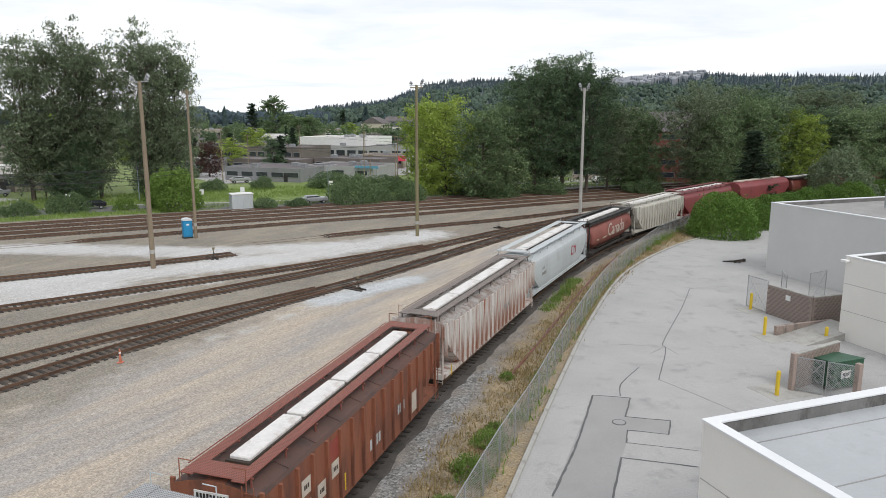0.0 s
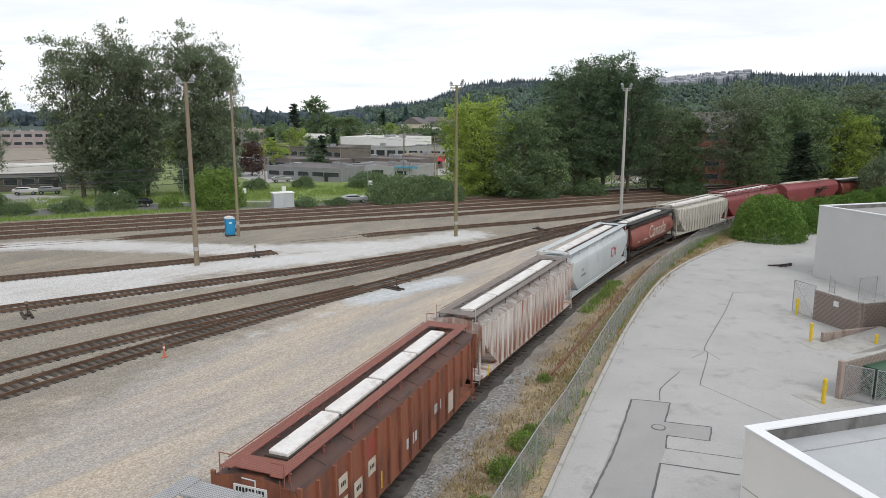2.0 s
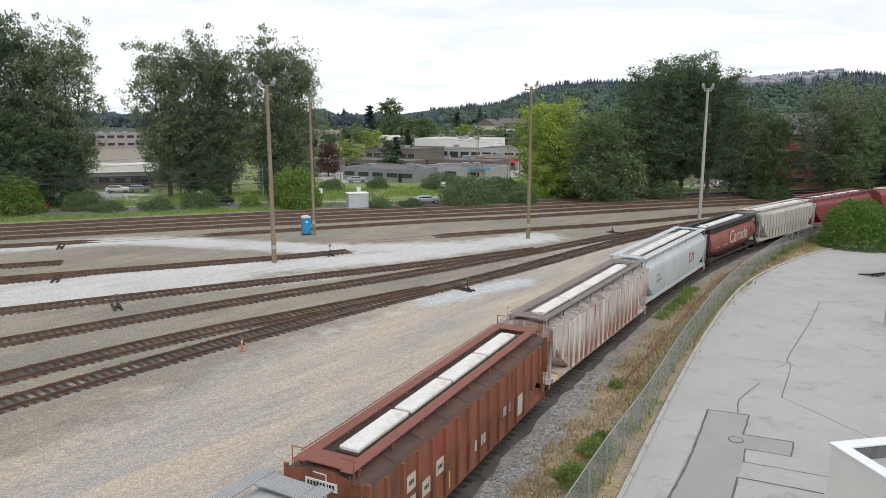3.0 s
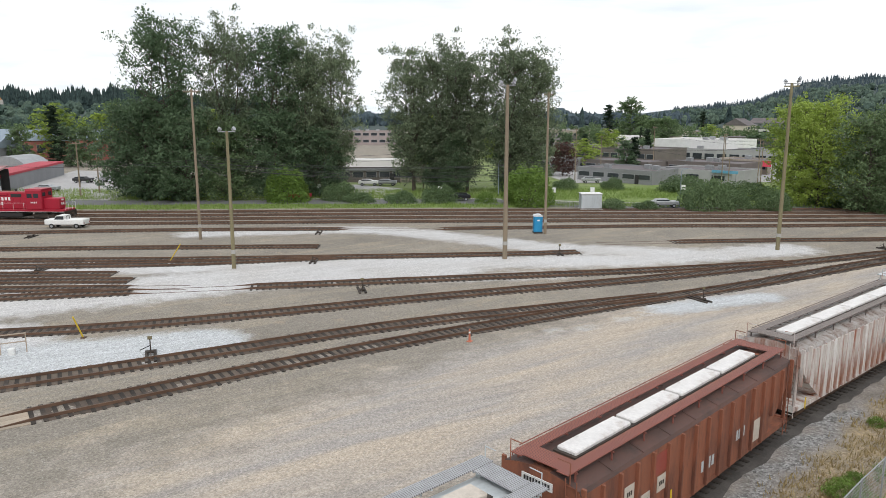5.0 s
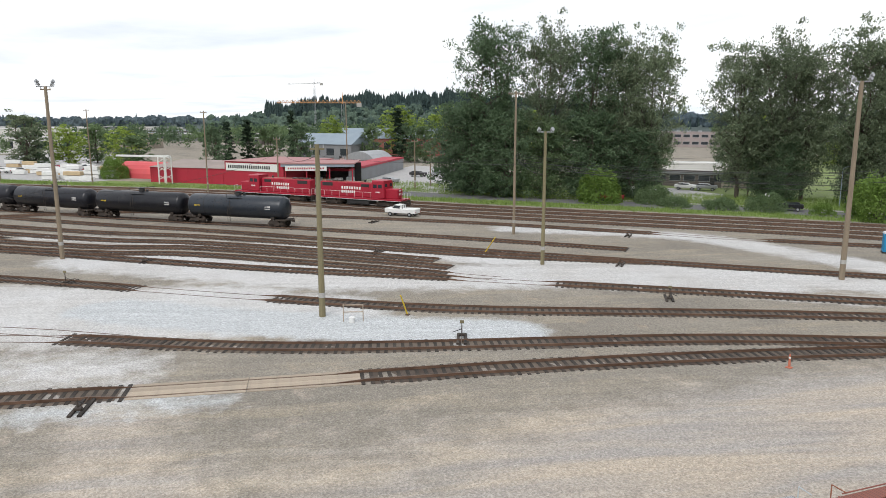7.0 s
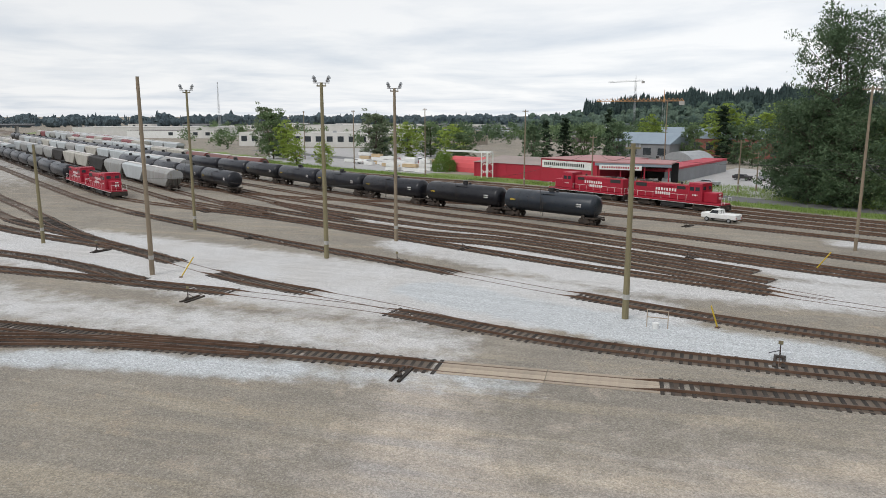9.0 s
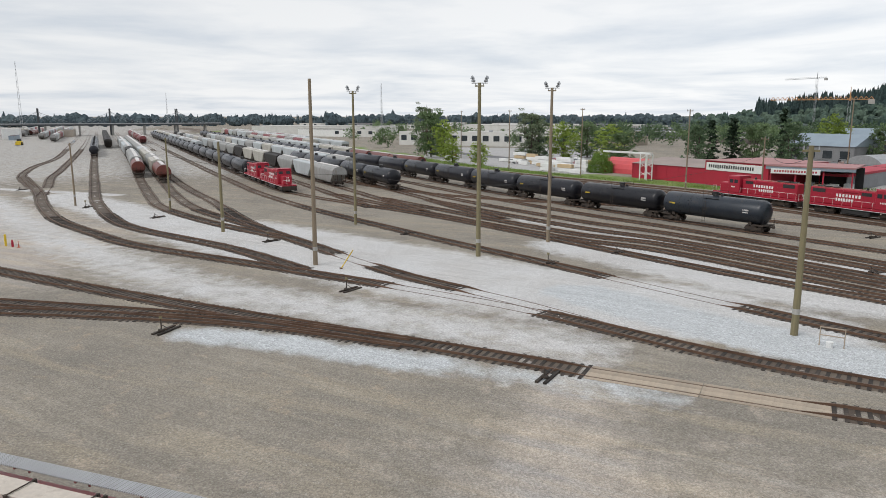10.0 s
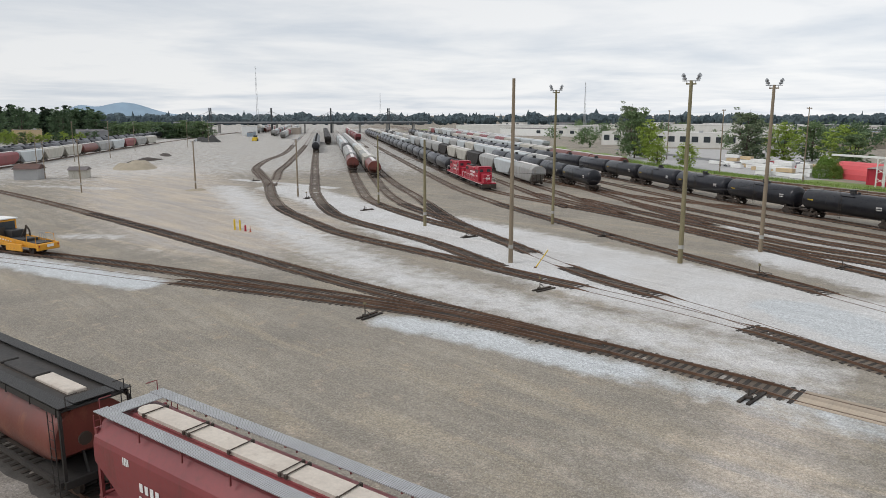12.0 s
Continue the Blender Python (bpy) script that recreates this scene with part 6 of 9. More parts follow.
shed("grey timber shed with brown pitched roof", -140.0, -140.5, -66, 5.2, 5.0, 2.5, "stucco_pale", "brown_roof", 1.2)
shed("small white-grey shed with dark roof", -146, -131.5, -66, 3.9, 3.9, 2.0, "beige", "roof_dark", 0.8)


def heap(label, x, y, w, d, h, mat, seed):
    bm = bmesh.new()
    bmesh.ops.create_grid(bm, x_segments=26, y_segments=20, size=1.0)
    for v in bm.verts:
        rr = v.co.x ** 2 + v.co.y ** 2
        n = noise.noise(Vector((v.co.x * 2.2 + seed, v.co.y * 2.2, 0.3)))
        v.co.z = h * max(0.0, 1 - rr) ** 0.8 * (0.85 + 0.5 * n) - 0.03
        v.co.x *= w / 2
        v.co.y *= d / 2
    ob = link("mound", bm, M[mat], smooth=True, m=pose(x, y, 0, 0, 0, seed * 37))
    return tagged(ob, label, "heap", "heaps in the yard")


heap("low heap of sandy gravel in the yard", -177, -140, 19, 12, 2.4, "sand", 1)
heap("black heap of cinders in the yard", -352, -228, 13, 9, 3.6, "coal", 2)
heap("black heap of cinders in the yard", -362, -240, 10, 8, 2.6, "coal", 3)
heap("grey gravel mound round a pole foot", -128.2, -87.2, 4.6, 3.2, 0.45, "sand", 4)
heap("dark brown spoil heap in the yard", -205, -158, 20, 5, 1.0, "under", 5)
heap("dark brown spoil heap in the yard", -235, -172, 18, 4, 0.9, "under", 6)

# white pickup
def car_body(t, length, wide, h0, h1, outline_cab, paint, glass_in=0.06):
    bm = blk((0, 0, (h0 + 0.35) / 2 + 0.16), (length, wide, h0 - 0.3), 0.09)
    part("body", bm, M[paint], t)
    bm = bmesh.new()
    prism(bm, outline_cab, -wide / 2 + 0.1, wide / 2 - 0.1, "y")
    part("cabin", bm, M[paint], t)
    lo, hi = outline_cab[0][1] + 0.08, h1 - 0.1
    xs = [p[0] for p in outline_cab]
    for s in (-1, 1):
        bm = bmesh.new()
        prism(bm, [(xs[0] + 0.25, lo), (xs[-1] - 0.15, lo), (xs[2] - 0.02, hi), (xs[1] + 0.05, hi)] if len(xs) == 4 else [(xs[0] + .2, lo), (xs[-1] - .2, lo), (xs[-2] - .1, hi), (xs[1] + .1, hi)],
              s * (wide / 2 - 0.1) - 0.006, s * (wide / 2 - 0.1) + 0.006, "y")
        part("side_window", bm, M["glass"], t)
    for x in (-length * 0.31, length * 0.32):
        for s in (-1, 1):
            bm = bmesh.new()
            rod(bm, (x, s * (wide / 2 - 0.22), 0.34), (x, s * (wide / 2 + 0.01), 0.34), 0.34, None, 16)
            w = part("wheel", bm, M["rubber"], t)
            bm = bmesh.new()
            rod(bm, (x, s * (wide / 2 + 0.005), 0.34), (x, s * (wide / 2 + 0.02), 0.34), 0.2, None, 12)
            part("rim", bm, M["steel"], w)
    for s in (-1, 1):
        part("headlight", blk((length / 2 + 0.005, s * wide * 0.36, 0.72), (0.03, 0.3, 0.16)), M["white_paint"], t)
        part("tail_light", blk((-length / 2 - 0.005, s * wide * 0.4, 0.76), (0.03, 0.18, 0.2)), M["cp_red"], t)


def pickup(label, m):
    t = thing("pickup_truck", label, "pickup truck", m)
    car_body(t, 5.4, 1.95, 1.05, 1.8, [(-0.2, 1.0), (-0.05, 1.78), (1.0, 1.78), (1.65, 1.0)], "white_paint")
    part("bed", blk((-1.55, 0, 1.02), (2.0, 1.6, 0.05)), M["black_paint"], t, "dark open load bed")
    bm = bmesh.new()
    for y in (-0.7, 0, 0.7):
        rod(bm, (-0.35, y, 1.0), (-0.35, y, 1.75), 0.03, None, 6)
    rod(bm, (-0.35, -0.7, 1.75), (-0.35, 0.7, 1.75), 0.03, None, 6)
    part("headache_rack", bm, M["black_paint"], t)
    return t


pickup("white pickup truck with open bed parked beside tracks", pose(-92.2, 63.3, 0, 0, 0, 208))


def car(label, m, paint, group="parked cars"):
    t = thing("car", label, "car", m, group)
    car_body(t, 4.4, 1.78, 0.95, 1.45, [(-2.0, 0.9), (-1.5, 1.42), (0.5, 1.42), (1.25, 0.9)], paint)
    return t


silver_car = car("silver car on the street behind the main line", pose(-22.5, 124.6, 0.03, 0, 0, 25), "steel")
car("dark blue car on the street behind the main line", pose(-57.8, 108.9 + 8, 0.03, 0, 0, 207), "tank_black")
red_car = car("red car on the street", pose(-84.5, 104.5, 0.03, 0, 0, 207), "cp_red")
dark_car = car("black car parked by low buildings", pose(-18, 192.5, 0.03, 0, 0, 80), "black_paint")
white_car = car("white car parked in a lot", pose(-149, 81, 0.03, 0, 0, 40), "white_paint")
rc = random.Random(9)
for k in range(14):
    src = rc.choice([white_car, dark_car, silver_car, red_car])
    x, y = rc.choice([(-255, 12), (-240, 30), (-230, 44)])
    copy_thing(src, pose(x + rc.uniform(-14, 14), y + rc.uniform(-6, 6), 0.03, 0, 0, 30 + 90 * rc.randint(0, 1)))
for x, y in ((-88, 133), (-84.5, 135), (-46, 162), (40, 164), (36, 163), (-150, 108), (-146, 112), (-139, 92)):
    copy_thing(rc.choice([white_car, dark_car, silver_car]), pose(x, y, 0.03, 0, 0, 25))
for x, y, turn in ((-61.4, 116.6, 20), (-83.7, 109.6, 20), (-36, 128, 10), (-22, 140, 10), (-42, 124, 10)):
    t = thing("street_sign", "white rectangular sign on a thin post", "sign", pose(x, y, 0, 0, 0, turn), "street signs")
    bm = bmesh.new()
    rod(bm, (0, 0, 0), (0, 0, 2.4), 0.04, None, 6)
    part("post", bm, M["steel"], t)
    part("board", blk((0, -0.05, 2.1), (0.75, 0.03, 0.9)), M["white_paint"], t)


# ---- the paved lot with its buildings, fence and hedge ----
E1, E2 = Vector((0.94, 0.342, 0)), Vector((0.342, -0.94, 0))
AXIS = 20.0
KERB = [(-24, -62), (-12.5, -24), (-4.5, 4), (2.7, 26.9), (7.4, 41.4), (11.8, 54), (17.3, 67.5), (23.5, 78), (31.5, 88), (40, 94), (60, 104)]
FENCE = [(-25.5, -62), (-14, -24), (-6, 4), (1.6, 26.9), (4.8, 35.6), (9.2, 48.4), (15.7, 65.1), (24.2, 82.3), (29.5, 91.5), (35.3, 99.5)]

kr, kh, ke = glide(KERB, 1.0)
bm = bmesh.new()
outline = [bm.verts.new((p[0], p[1], 0.012)) for p in kr]
far_edge = [bm.verts.new(p) for p in ((120, 104, 0.012), (120, -90, 0.012), (-24, -90, 0.012))]
bm.faces.new(list(reversed(outline + far_edge)))
bmesh.ops.recalc_face_normals(bm, faces=bm.faces[:])
bmesh.ops.triangulate(bm, faces=bm.faces[:])
lot = tagged(link("pavement", bm, M["asphalt_old"]), "bleached grey asphalt lot with cracks and tar seams", "pavement", kind="structure")

kerb = thing("kerb", "pale concrete kerb along the lot", "kerb", kind="structure")
for i in range(0, len(kr) - 3, 3):
    a, b = kr[i], kr[i + 3]
    d = b - a
    part("kerb_stone", blk((0, 0, 0.05), (np.linalg.norm(d) - 0.02, 0.22, 0.22), 0.02), M["concrete"], kerb,
         m=pose(*((a + b) / 2), 0, 0, 0, math.degrees(math.atan2(d[1], d[0]))))


def tar_line(pts, width, name="tar_seam"):
    """A wandering strip of crack sealant on the asphalt."""
    r, h, _ = glide(pts, 0.35) if len(pts) > 2 else glide([pts[0], tuple((np.array(pts[0]) + pts[1]) / 2), pts[1]], 0.35)
    rng = random.Random(int(abs(r[0][0]) * 100))
    bm = bmesh.new()
    prev = None
    for p, d in zip(r, h):
        w = width * rng.uniform(0.7, 1.15) / 2 * 0.75
        o = rng.uniform(-0.02, 0.02)
        n = np.array([-d[1], d[0]])
        a, b = p + n * (o + w), p + n * (o - w)
        ring = (bm.verts.new((a[0], a[1], 0.018)), bm.verts.new((b[0], b[1], 0.018)))
        if prev:
            bm.faces.new((prev[0], prev[1], ring[1], ring[0]))
        prev = ring
    bmesh.ops.recalc_face_normals(bm, faces=bm.faces[:])
    for f in bm.faces:
        if f.normal.z < 0:
            f.normal_flip()
    part(name, bm, M["tar"], lot)


def slab_patch(corners):
    bm = bmesh.new()
    bm.faces.new([bm.verts.new((x, y, 0.015)) for x, y in corners])
    bmesh.ops.recalc_face_normals(bm, faces=bm.faces[:])
    for f in bm.faces:
        if f.normal.z < 0:
            f.normal_flip()
    part("asphalt_patch", bm, M["asphalt_patch"], lot)


slab_patch([(8.4, 37.8), (10.4, 37.4), (9.5, 34.9), (9.2, 33.3), (8.8, 31.9), (8.2, 30.4), (7.0, 27), (4.2, 17.5), (1.8, 18), (4.5, 27)])
slab_patch([(9.5, 34.9), (11.7, 34.4), (11.1, 32.8), (9.2, 33.3)])
for pts, w in (([(8.4, 37.8), (10.4, 37.4)], 0.12), ([(10.4, 37.4), (9.5, 34.9)], 0.12), ([(9.5, 34.9), (11.7, 34.4)], 0.12), ([(11.7, 34.4), (11.1, 32.8)], 0.12), ([(11.1, 32.8), (9.2, 33.3)], 0.1),
               ([(9.2, 33.3), (8.8, 31.9)], 0.1), ([(8.8, 31.9), (12.2, 31.0)], 0.08), ([(8.2, 30.4), (11.4, 29.5)], 0.14), ([(8.4, 37.8), (6.4, 31.8), (4.5, 27)], 0.16), ([(8.2, 30.4), (7.0, 27.0), (6.0, 24)], 0.14),
               ([(9.9, 37.7), (10.4, 39.5), (12.2, 42.3)], 0.09), ([(12.8, 40.2), (14.9, 45.6), (15.1, 47.0), (17.2, 51.5), (19.8, 57), (22.2, 62.5)], 0.08), ([(12.8, 40.2), (14.0, 38.2), (15.3, 35.9), (16.6, 33.5)], 0.06),
               ([(22.2, 62.5), (24, 63.2), (26.1, 63.4)], 0.05), ([(11.8, 46.8), (13.2, 46.6), (14.9, 46.2)], 0.05), ([(17.0, 72), (21, 68), (27, 66)], 0.04), ([(15.0, 46.4), (15.4, 44.6)], 0.05),
               ([(14.9, 46.2), (13.6, 44.8)], 0.05)):
    tar_line(pts, w)
for x, y in ((9.0, 34.2),):
    bm = bmesh.new()
    rod(bm, (0, 0, 0.0), (0, 0, 0.03), 0.36, None, 20)
    ob = part("manhole_cover", bm, M["tar"], lot, m=pose(x, y, 0))
    bm = bmesh.new()
    bmesh.ops.create_circle(bm, segments=20, radius=0.3, cap_ends=True, matrix=pose(0, 0, 0.034))
    part("lid", bm, M["asphalt_patch"], ob)

# chain-link fence
fence = thing("chain_link_fence", "galvanised chain-link fence along the railway", "fence")
fr, fh, fe = glide(FENCE, 2.6)
bm = bmesh.new()
rod(bm, (0, 0, -0.1), (0, 0, 1.95), 0.035, None, 8)
post_me = bpy.data.meshes.new("post")
bm.to_mesh(post_me)
bm.free()
post_me.materials.append(M["steel"])
for i in range(len(fr)):
    share("post", post_me, fence, pose(fr[i][0], fr[i][1], 0))
    if i + 1 < len(fr):
        d = fr[i + 1] - fr[i]
        n = np.linalg.norm(d)
        m = pose(fr[i][0], fr[i][1], 0, 0, 0, math.degrees(math.atan2(d[1], d[0])))
        bm = bmesh.new()
        rod(bm, (0, 0, 1.9), (n, 0, 1.9), 0.024, None, 6)
        part("top_rail", bm, M["steel"], fence, m=m)
        bm = bmesh.new()
        vs = [bm.verts.new(p) for p in ((0, 0, 0.03), (n, 0, 0.03), (n, 0, 1.88), (0, 0, 1.88))]
        f = bm.faces.new(vs)
        uv = bm.loops.layers.uv.new("UVMap")
        for lp in f.loops:
            lp[uv].uv = (lp.vert.co.x, lp.vert.co.z)
        part("mesh_panel", bm, M["mesh"], fence, m=m)

# rusty spare rail lying along the fence
sr, sh_, se = glide([(3.9, 40.3), (6.6, 47.0), (10.2, 56.3), (14.8, 67.7), (20.7, 80.2)], 1.0)
bm = bmesh.new()
for i in range(len(sr) - 1):
    rod(bm, (*sr[i], 0.07), (*sr[i + 1], 0.07), 0.075, None, 6)
tagged(link("spare_rail", bm, M["oxide"]), "long rusty rail lying in dry grass", "rail")


def at_lot(o, a, b):
    """A place a metres along the buildings' long axis and b towards the near side, from o."""
    q = Vector((o[0], o[1], 0)) + E1 * a + E2 * b
    return q


def flat_building(name, label, corner, along, deep, h, wall, roof, parapet=0.45, thick=0.28, cap="flashing", seams=0, panels=0.0):
    """A flat-roofed block from its far left corner: along the axis, and deep towards the near side."""
    c = at_lot(corner, along / 2, deep / 2)
    t = thing(name, label, "building", pose(c.x, c.y, 0, 0, 0, AXIS))
    for s in (-1, 1):
        part("wall", blk((s * (along / 2 - thick / 2), 0, h / 2), (thick, deep, h)), M[wall], t)
        part("wall", blk((0, s * (deep / 2 - thick / 2), h / 2), (along - 2 * thick, thick, h)), M[wall], t)
    part("roof", blk((0, 0, h - parapet - 0.1), (along - 2 * thick, deep - 2 * thick, 0.2)), M[roof], t)
    for s in (-1, 1):
        part("parapet_cap", blk((s * (along / 2 - thick / 2), 0, h + 0.03), (thick + 0.1, deep + 0.1, 0.07), 0.01), M[cap], t)
        part("parapet_cap", blk((0, s * (deep / 2 - thick / 2), h + 0.033), (along + 0.1 - 2 * thick - 0.12, thick + 0.1, 0.07), 0.01), M[cap], t)
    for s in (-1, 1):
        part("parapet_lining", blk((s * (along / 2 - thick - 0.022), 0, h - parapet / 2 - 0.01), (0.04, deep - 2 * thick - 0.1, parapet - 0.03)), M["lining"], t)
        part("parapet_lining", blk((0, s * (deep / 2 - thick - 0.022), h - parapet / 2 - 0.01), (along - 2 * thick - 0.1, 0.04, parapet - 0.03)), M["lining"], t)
    for k in range(seams):
        part("roof_seam", blk((0, -deep / 2 + thick + (deep - 2 * thick) * (k + 0.7) / seams, h - parapet + 0.004), (along - 2 * thick, 0.05, 0.012)), M["roof_gravel"], t)
    if panels:
        n = int(deep / panels)
        for k in range(1, n):
            part("wall_joint", blk((-along / 2 - 0.004, -deep / 2 + panels * k, h / 2), (0.012, 0.03, h - 0.1)), M["concrete"], t)
        for z in (h * 0.36, h * 0.68):
            part("wall_joint", blk((-along / 2 - 0.005, 0, z), (0.012, deep - 0.1, 0.03)), M["concrete"], t)
    return t


near_roof = flat_building("office_building", "white panel building with grey membrane roof", (8.2, 21.1), 40, 40, 6.0, "wall_white", "roof_membrane", 0.4, 0.3, seams=14, panels=5.0)
white_block = flat_building("warehouse", "off-white panel warehouse beside the lot", (27.7, 48.1), 40, 22, 5.9, "wall_white", "roof_gravel", 0.5, 0.3, panels=4.0)
grey_block = flat_building("warehouse", "plain light grey warehouse with gravel roof", (32.3, 69.9), 44, 20.5, 6.9, "wall_grey", "roof_gravel", 0.35, 0.3)
bm = bmesh.new()
rod(bm, (0, 0, 0), (0, 0, 1.7), 0.16, None, 12)
rod(bm, (0, 0, 1.75), (0, 0, 1.9), 0.26, 0.1, 12)
part("roof_vent", bm, M["steel"], grey_block, m=pose(-12.5, 5.5, 6.5))
for dx in (1.2, -1.0):
    part("roof_box", blk((-12.5 + dx, 4.0, 6.85), (0.5, 0.4, 0.5), 0.04), M["steel"], grey_block)
part("wall_camera", blk((-20.2, 10.9, 5.6), (0.35, 0.5, 0.18), 0.03), M["white_paint"], white_block)

# block-walled enclosure with chain-link gates
def block_wall(t, a, b, h, thick=0.2, cap=True):
    a, b = Vector((*a, 0)), Vector((*b, 0))
    d = b - a
    m = pose(a.x, a.y, 0, 0, 0, math.degrees(math.atan2(d.y, d.x)))
    wall = part("block_wall", blk((d.length / 2, 0, h / 2), (d.length, thick, h), 0.01), M["block_wall"], t, m=m)
    # single blocks, slightly proud of the mortar
    rows, cols = int(h / 0.2), int(d.length / 0.4)
    bm = blk((0, 0, 0), (0.385, thick + 0.02, 0.187), 0.006)
    me = bpy.data.meshes.new("block")
    bm.to_mesh(me)
    bm.free()
    me.materials.append(M["block_wall"])
    for i in range(rows):
        for j in range(cols):
            x = 0.2 + 0.4 * j + (0.2 if i % 2 else 0)
            if x < d.length - 0.18:
                share("block", me, wall, pose(x, 0, 0.1 + 0.2 * i))
    if cap:
        part("coping", blk((d.length / 2, 0, h + 0.04), (d.length + 0.06, thick + 0.08, 0.08), 0.01), M["concrete"], t, m=m)


def wire_gate(t, a, turn, width, h, name="gate"):
    g = part(name, blk((width / 2, 0, 0.1), (width, 0.05, 0.05)), M["steel"], t, "chain-link gate with steel frame", m=pose(a[0], a[1], 0, 0, 0, turn))
    bm = bmesh.new()
    for x in (0.02, width - 0.02):
        rod(bm, (x, 0, 0.1), (x, 0, h), 0.03, None, 6)
    for z in (0.1, h):
        rod(bm, (0, 0, z), (width, 0, z), 0.03, None, 6)
    rod(bm, (0, 0, 0.1), (width, 0, h), 0.02, None, 6)
    part("gate_frame", bm, M["steel"], g)
    bm = bmesh.new()
    f = bm.faces.new([bm.verts.new(p) for p in ((0, 0, 0.1), (width, 0, 0.1), (width, 0, h), (0, 0, h))])
    uv = bm.loops.layers.uv.new("UVMap")
    for lp in f.loops:
        lp[uv].uv = (lp.vert.co.x, lp.vert.co.z)
    part("mesh_panel", bm, M["mesh"], g)


yard_a = thing("bin_enclosure", "stained block enclosure with open chain-link gates", "enclosure", group="enclosures beside the warehouses")
p0 = Vector((25.6, 54.6, 0))
p1 = p0 + E2 * 4.3
p2 = p1 + E1 * 3.4
block_wall(yard_a, p0[:2], p1[:2], 2.3)
block_wall(yard_a, p1[:2], p2[:2], 2.3)
wire_gate(yard_a, p0[:2], 110, 2.2, 2.6)
wire_gate(yard_a, (p0 + E1 * 1.8)[:2], 75, 2.0, 2.9)
wire_gate(yard_a, (p0 + E1 * 4.2)[:2], 30, 2.2, 2.9)
part("notice", blk((0, 0, 0), (0.03, 0.45, 0.4)), M["white_paint"], yard_a, "small white notice", m=Matrix.Translation(p0 + E2 * 2.1 - E1 * 0.13 + Vector((0, 0, 1.75))) @ pose(0, 0, 0, 0, 0, AXIS))

ramp = thing("loading_ramp", "concrete loading ramp with dark low wall", "ramp")
q0 = Vector((23.6, 48.8, 0))
part("ramp_wall", blk((2.6, 0, 0.35), (5.2, 0.25, 0.7), 0.02), M["block_wall"], ramp, m=Matrix.Translation(q0) @ pose(0, 0, 0, 0, 0, AXIS))
bm = bmesh.new()
prism(bm, [(0, 0.02), (5.0, 0.02), (5.0, 0.75)], -2.6, -0.15, "y")
part("ramp_slab", bm, M["concrete"], ramp, m=Matrix.Translation(q0) @ pose(0, 0, 0, 0, 0, AXIS))

yard_b = thing("bin_enclosure", "block enclosure with chain-link gate round a green bin", "enclosure", group="enclosures beside the warehouses")
r0 = Vector((19.9, 38.6, 0))
r1 = r0 + E1 * 3.9 + Vector((0.1, 1.0, 0))
block_wall(yard_b, r0[:2], r1[:2], 2.1)
gate_to = Vector((22.6, 36.9, 0)) - r0
for q in (r0, r0 + gate_to):
    part("gate_post", blk((0, 0, 1.1), (0.3, 0.3, 2.2), 0.02), M["block_wall"], yard_b, m=Matrix.Translation(q) @ pose(0, 0, 0, 0, 0, AXIS))
turn_b = math.degrees(math.atan2(gate_to.y, gate_to.x))
for k in range(2):
    wire_gate(yard_b, (r0 + gate_to * (0.06 + 0.47 * k))[:2], turn_b, gate_to.length * 0.43, 2.0)

bin_ = thing("dumpster", "dark green steel dumpster with white notice", "dumpster", Matrix.Translation(r0 + E1 * 2.9 + E2 * 0.3) @ pose(0, 0, 0, 0, 0, AXIS))
bm = bmesh.new()
prism(bm, [(-0.75, 0.2), (0.75, 0.2), (0.95, 1.5), (-0.85, 1.75)], -1.1, 1.1, "x")
part("body", bm, M["green_bin"], bin_)
bm = blk((0, 0, 0), (2.25, 1.9, 0.07), 0.01)
part("lid", bm, M["green_bin"], bin_, m=pose(0, 0.05, 1.68, -7, 0, 0))
for s in (-1, 1):
    part("fork_pocket", blk((s * 1.13, 0, 0.9), (0.1, 1.4, 0.2), 0.02), M["green_bin"], bin_)
part("notice", blk((-0.3, -0.93, 1.05), (0.7, 0.02, 0.45)), M["white_paint"], bin_, "white notice", m=pose(0, 0, 0))
bars(bin_, -0.3, -0.945, 1.05, 0.5, 0.2, 5, "black_paint")

for k, (x, y, h) in enumerate(((24.8, 55.7, 1.25), (22.9, 48.9, 1.25), (18.7, 37.8, 1.35), (26.6, 47.6, 0.9))):
    t = thing("bollard", "yellow painted concrete-filled bollard", "bollard", pose(x, y, 0.01), "bollards in the lot")
    bm = bmesh.new()
    rod(bm, (0, 0, 0), (0, 0, h), 0.115, None, 14)
    part("post", bm, M["yellow_paint"], t)
    bm = bmesh.new()
    bmesh.ops.create_uvsphere(bm, u_segments=14, v_segments=6, radius=0.115, matrix=pose(0, 0, h))
    part("cap", bm, M["yellow_paint"], t)
for x, y, s in ((24.2, 55.4, 2.6), (22.8, 48.2, 3.0), (18.6, 38.3, 3.2)):
    part("concrete_apron", blk((0, 0, 0.012), (s, s * 0.7, 0.03)), M["concrete"], lot, m=pose(x + 0.8, y + 0.2, 0, 0, 0, AXIS))
bm = bmesh.new()
for k in range(5):
    box(bm, (0.2 * k, 0.05 * (k % 2), 0.06 + 0.05 * (k % 3)), (2.4, 0.14, 0.08), Matrix.Rotation(0.25 * k, 3, "Z"))
tagged(link("scrap_timber", bm, M["tie"], m=pose(31, 74.5, 0.02)), "small pile of grey scrap timber on the lot", "timber")


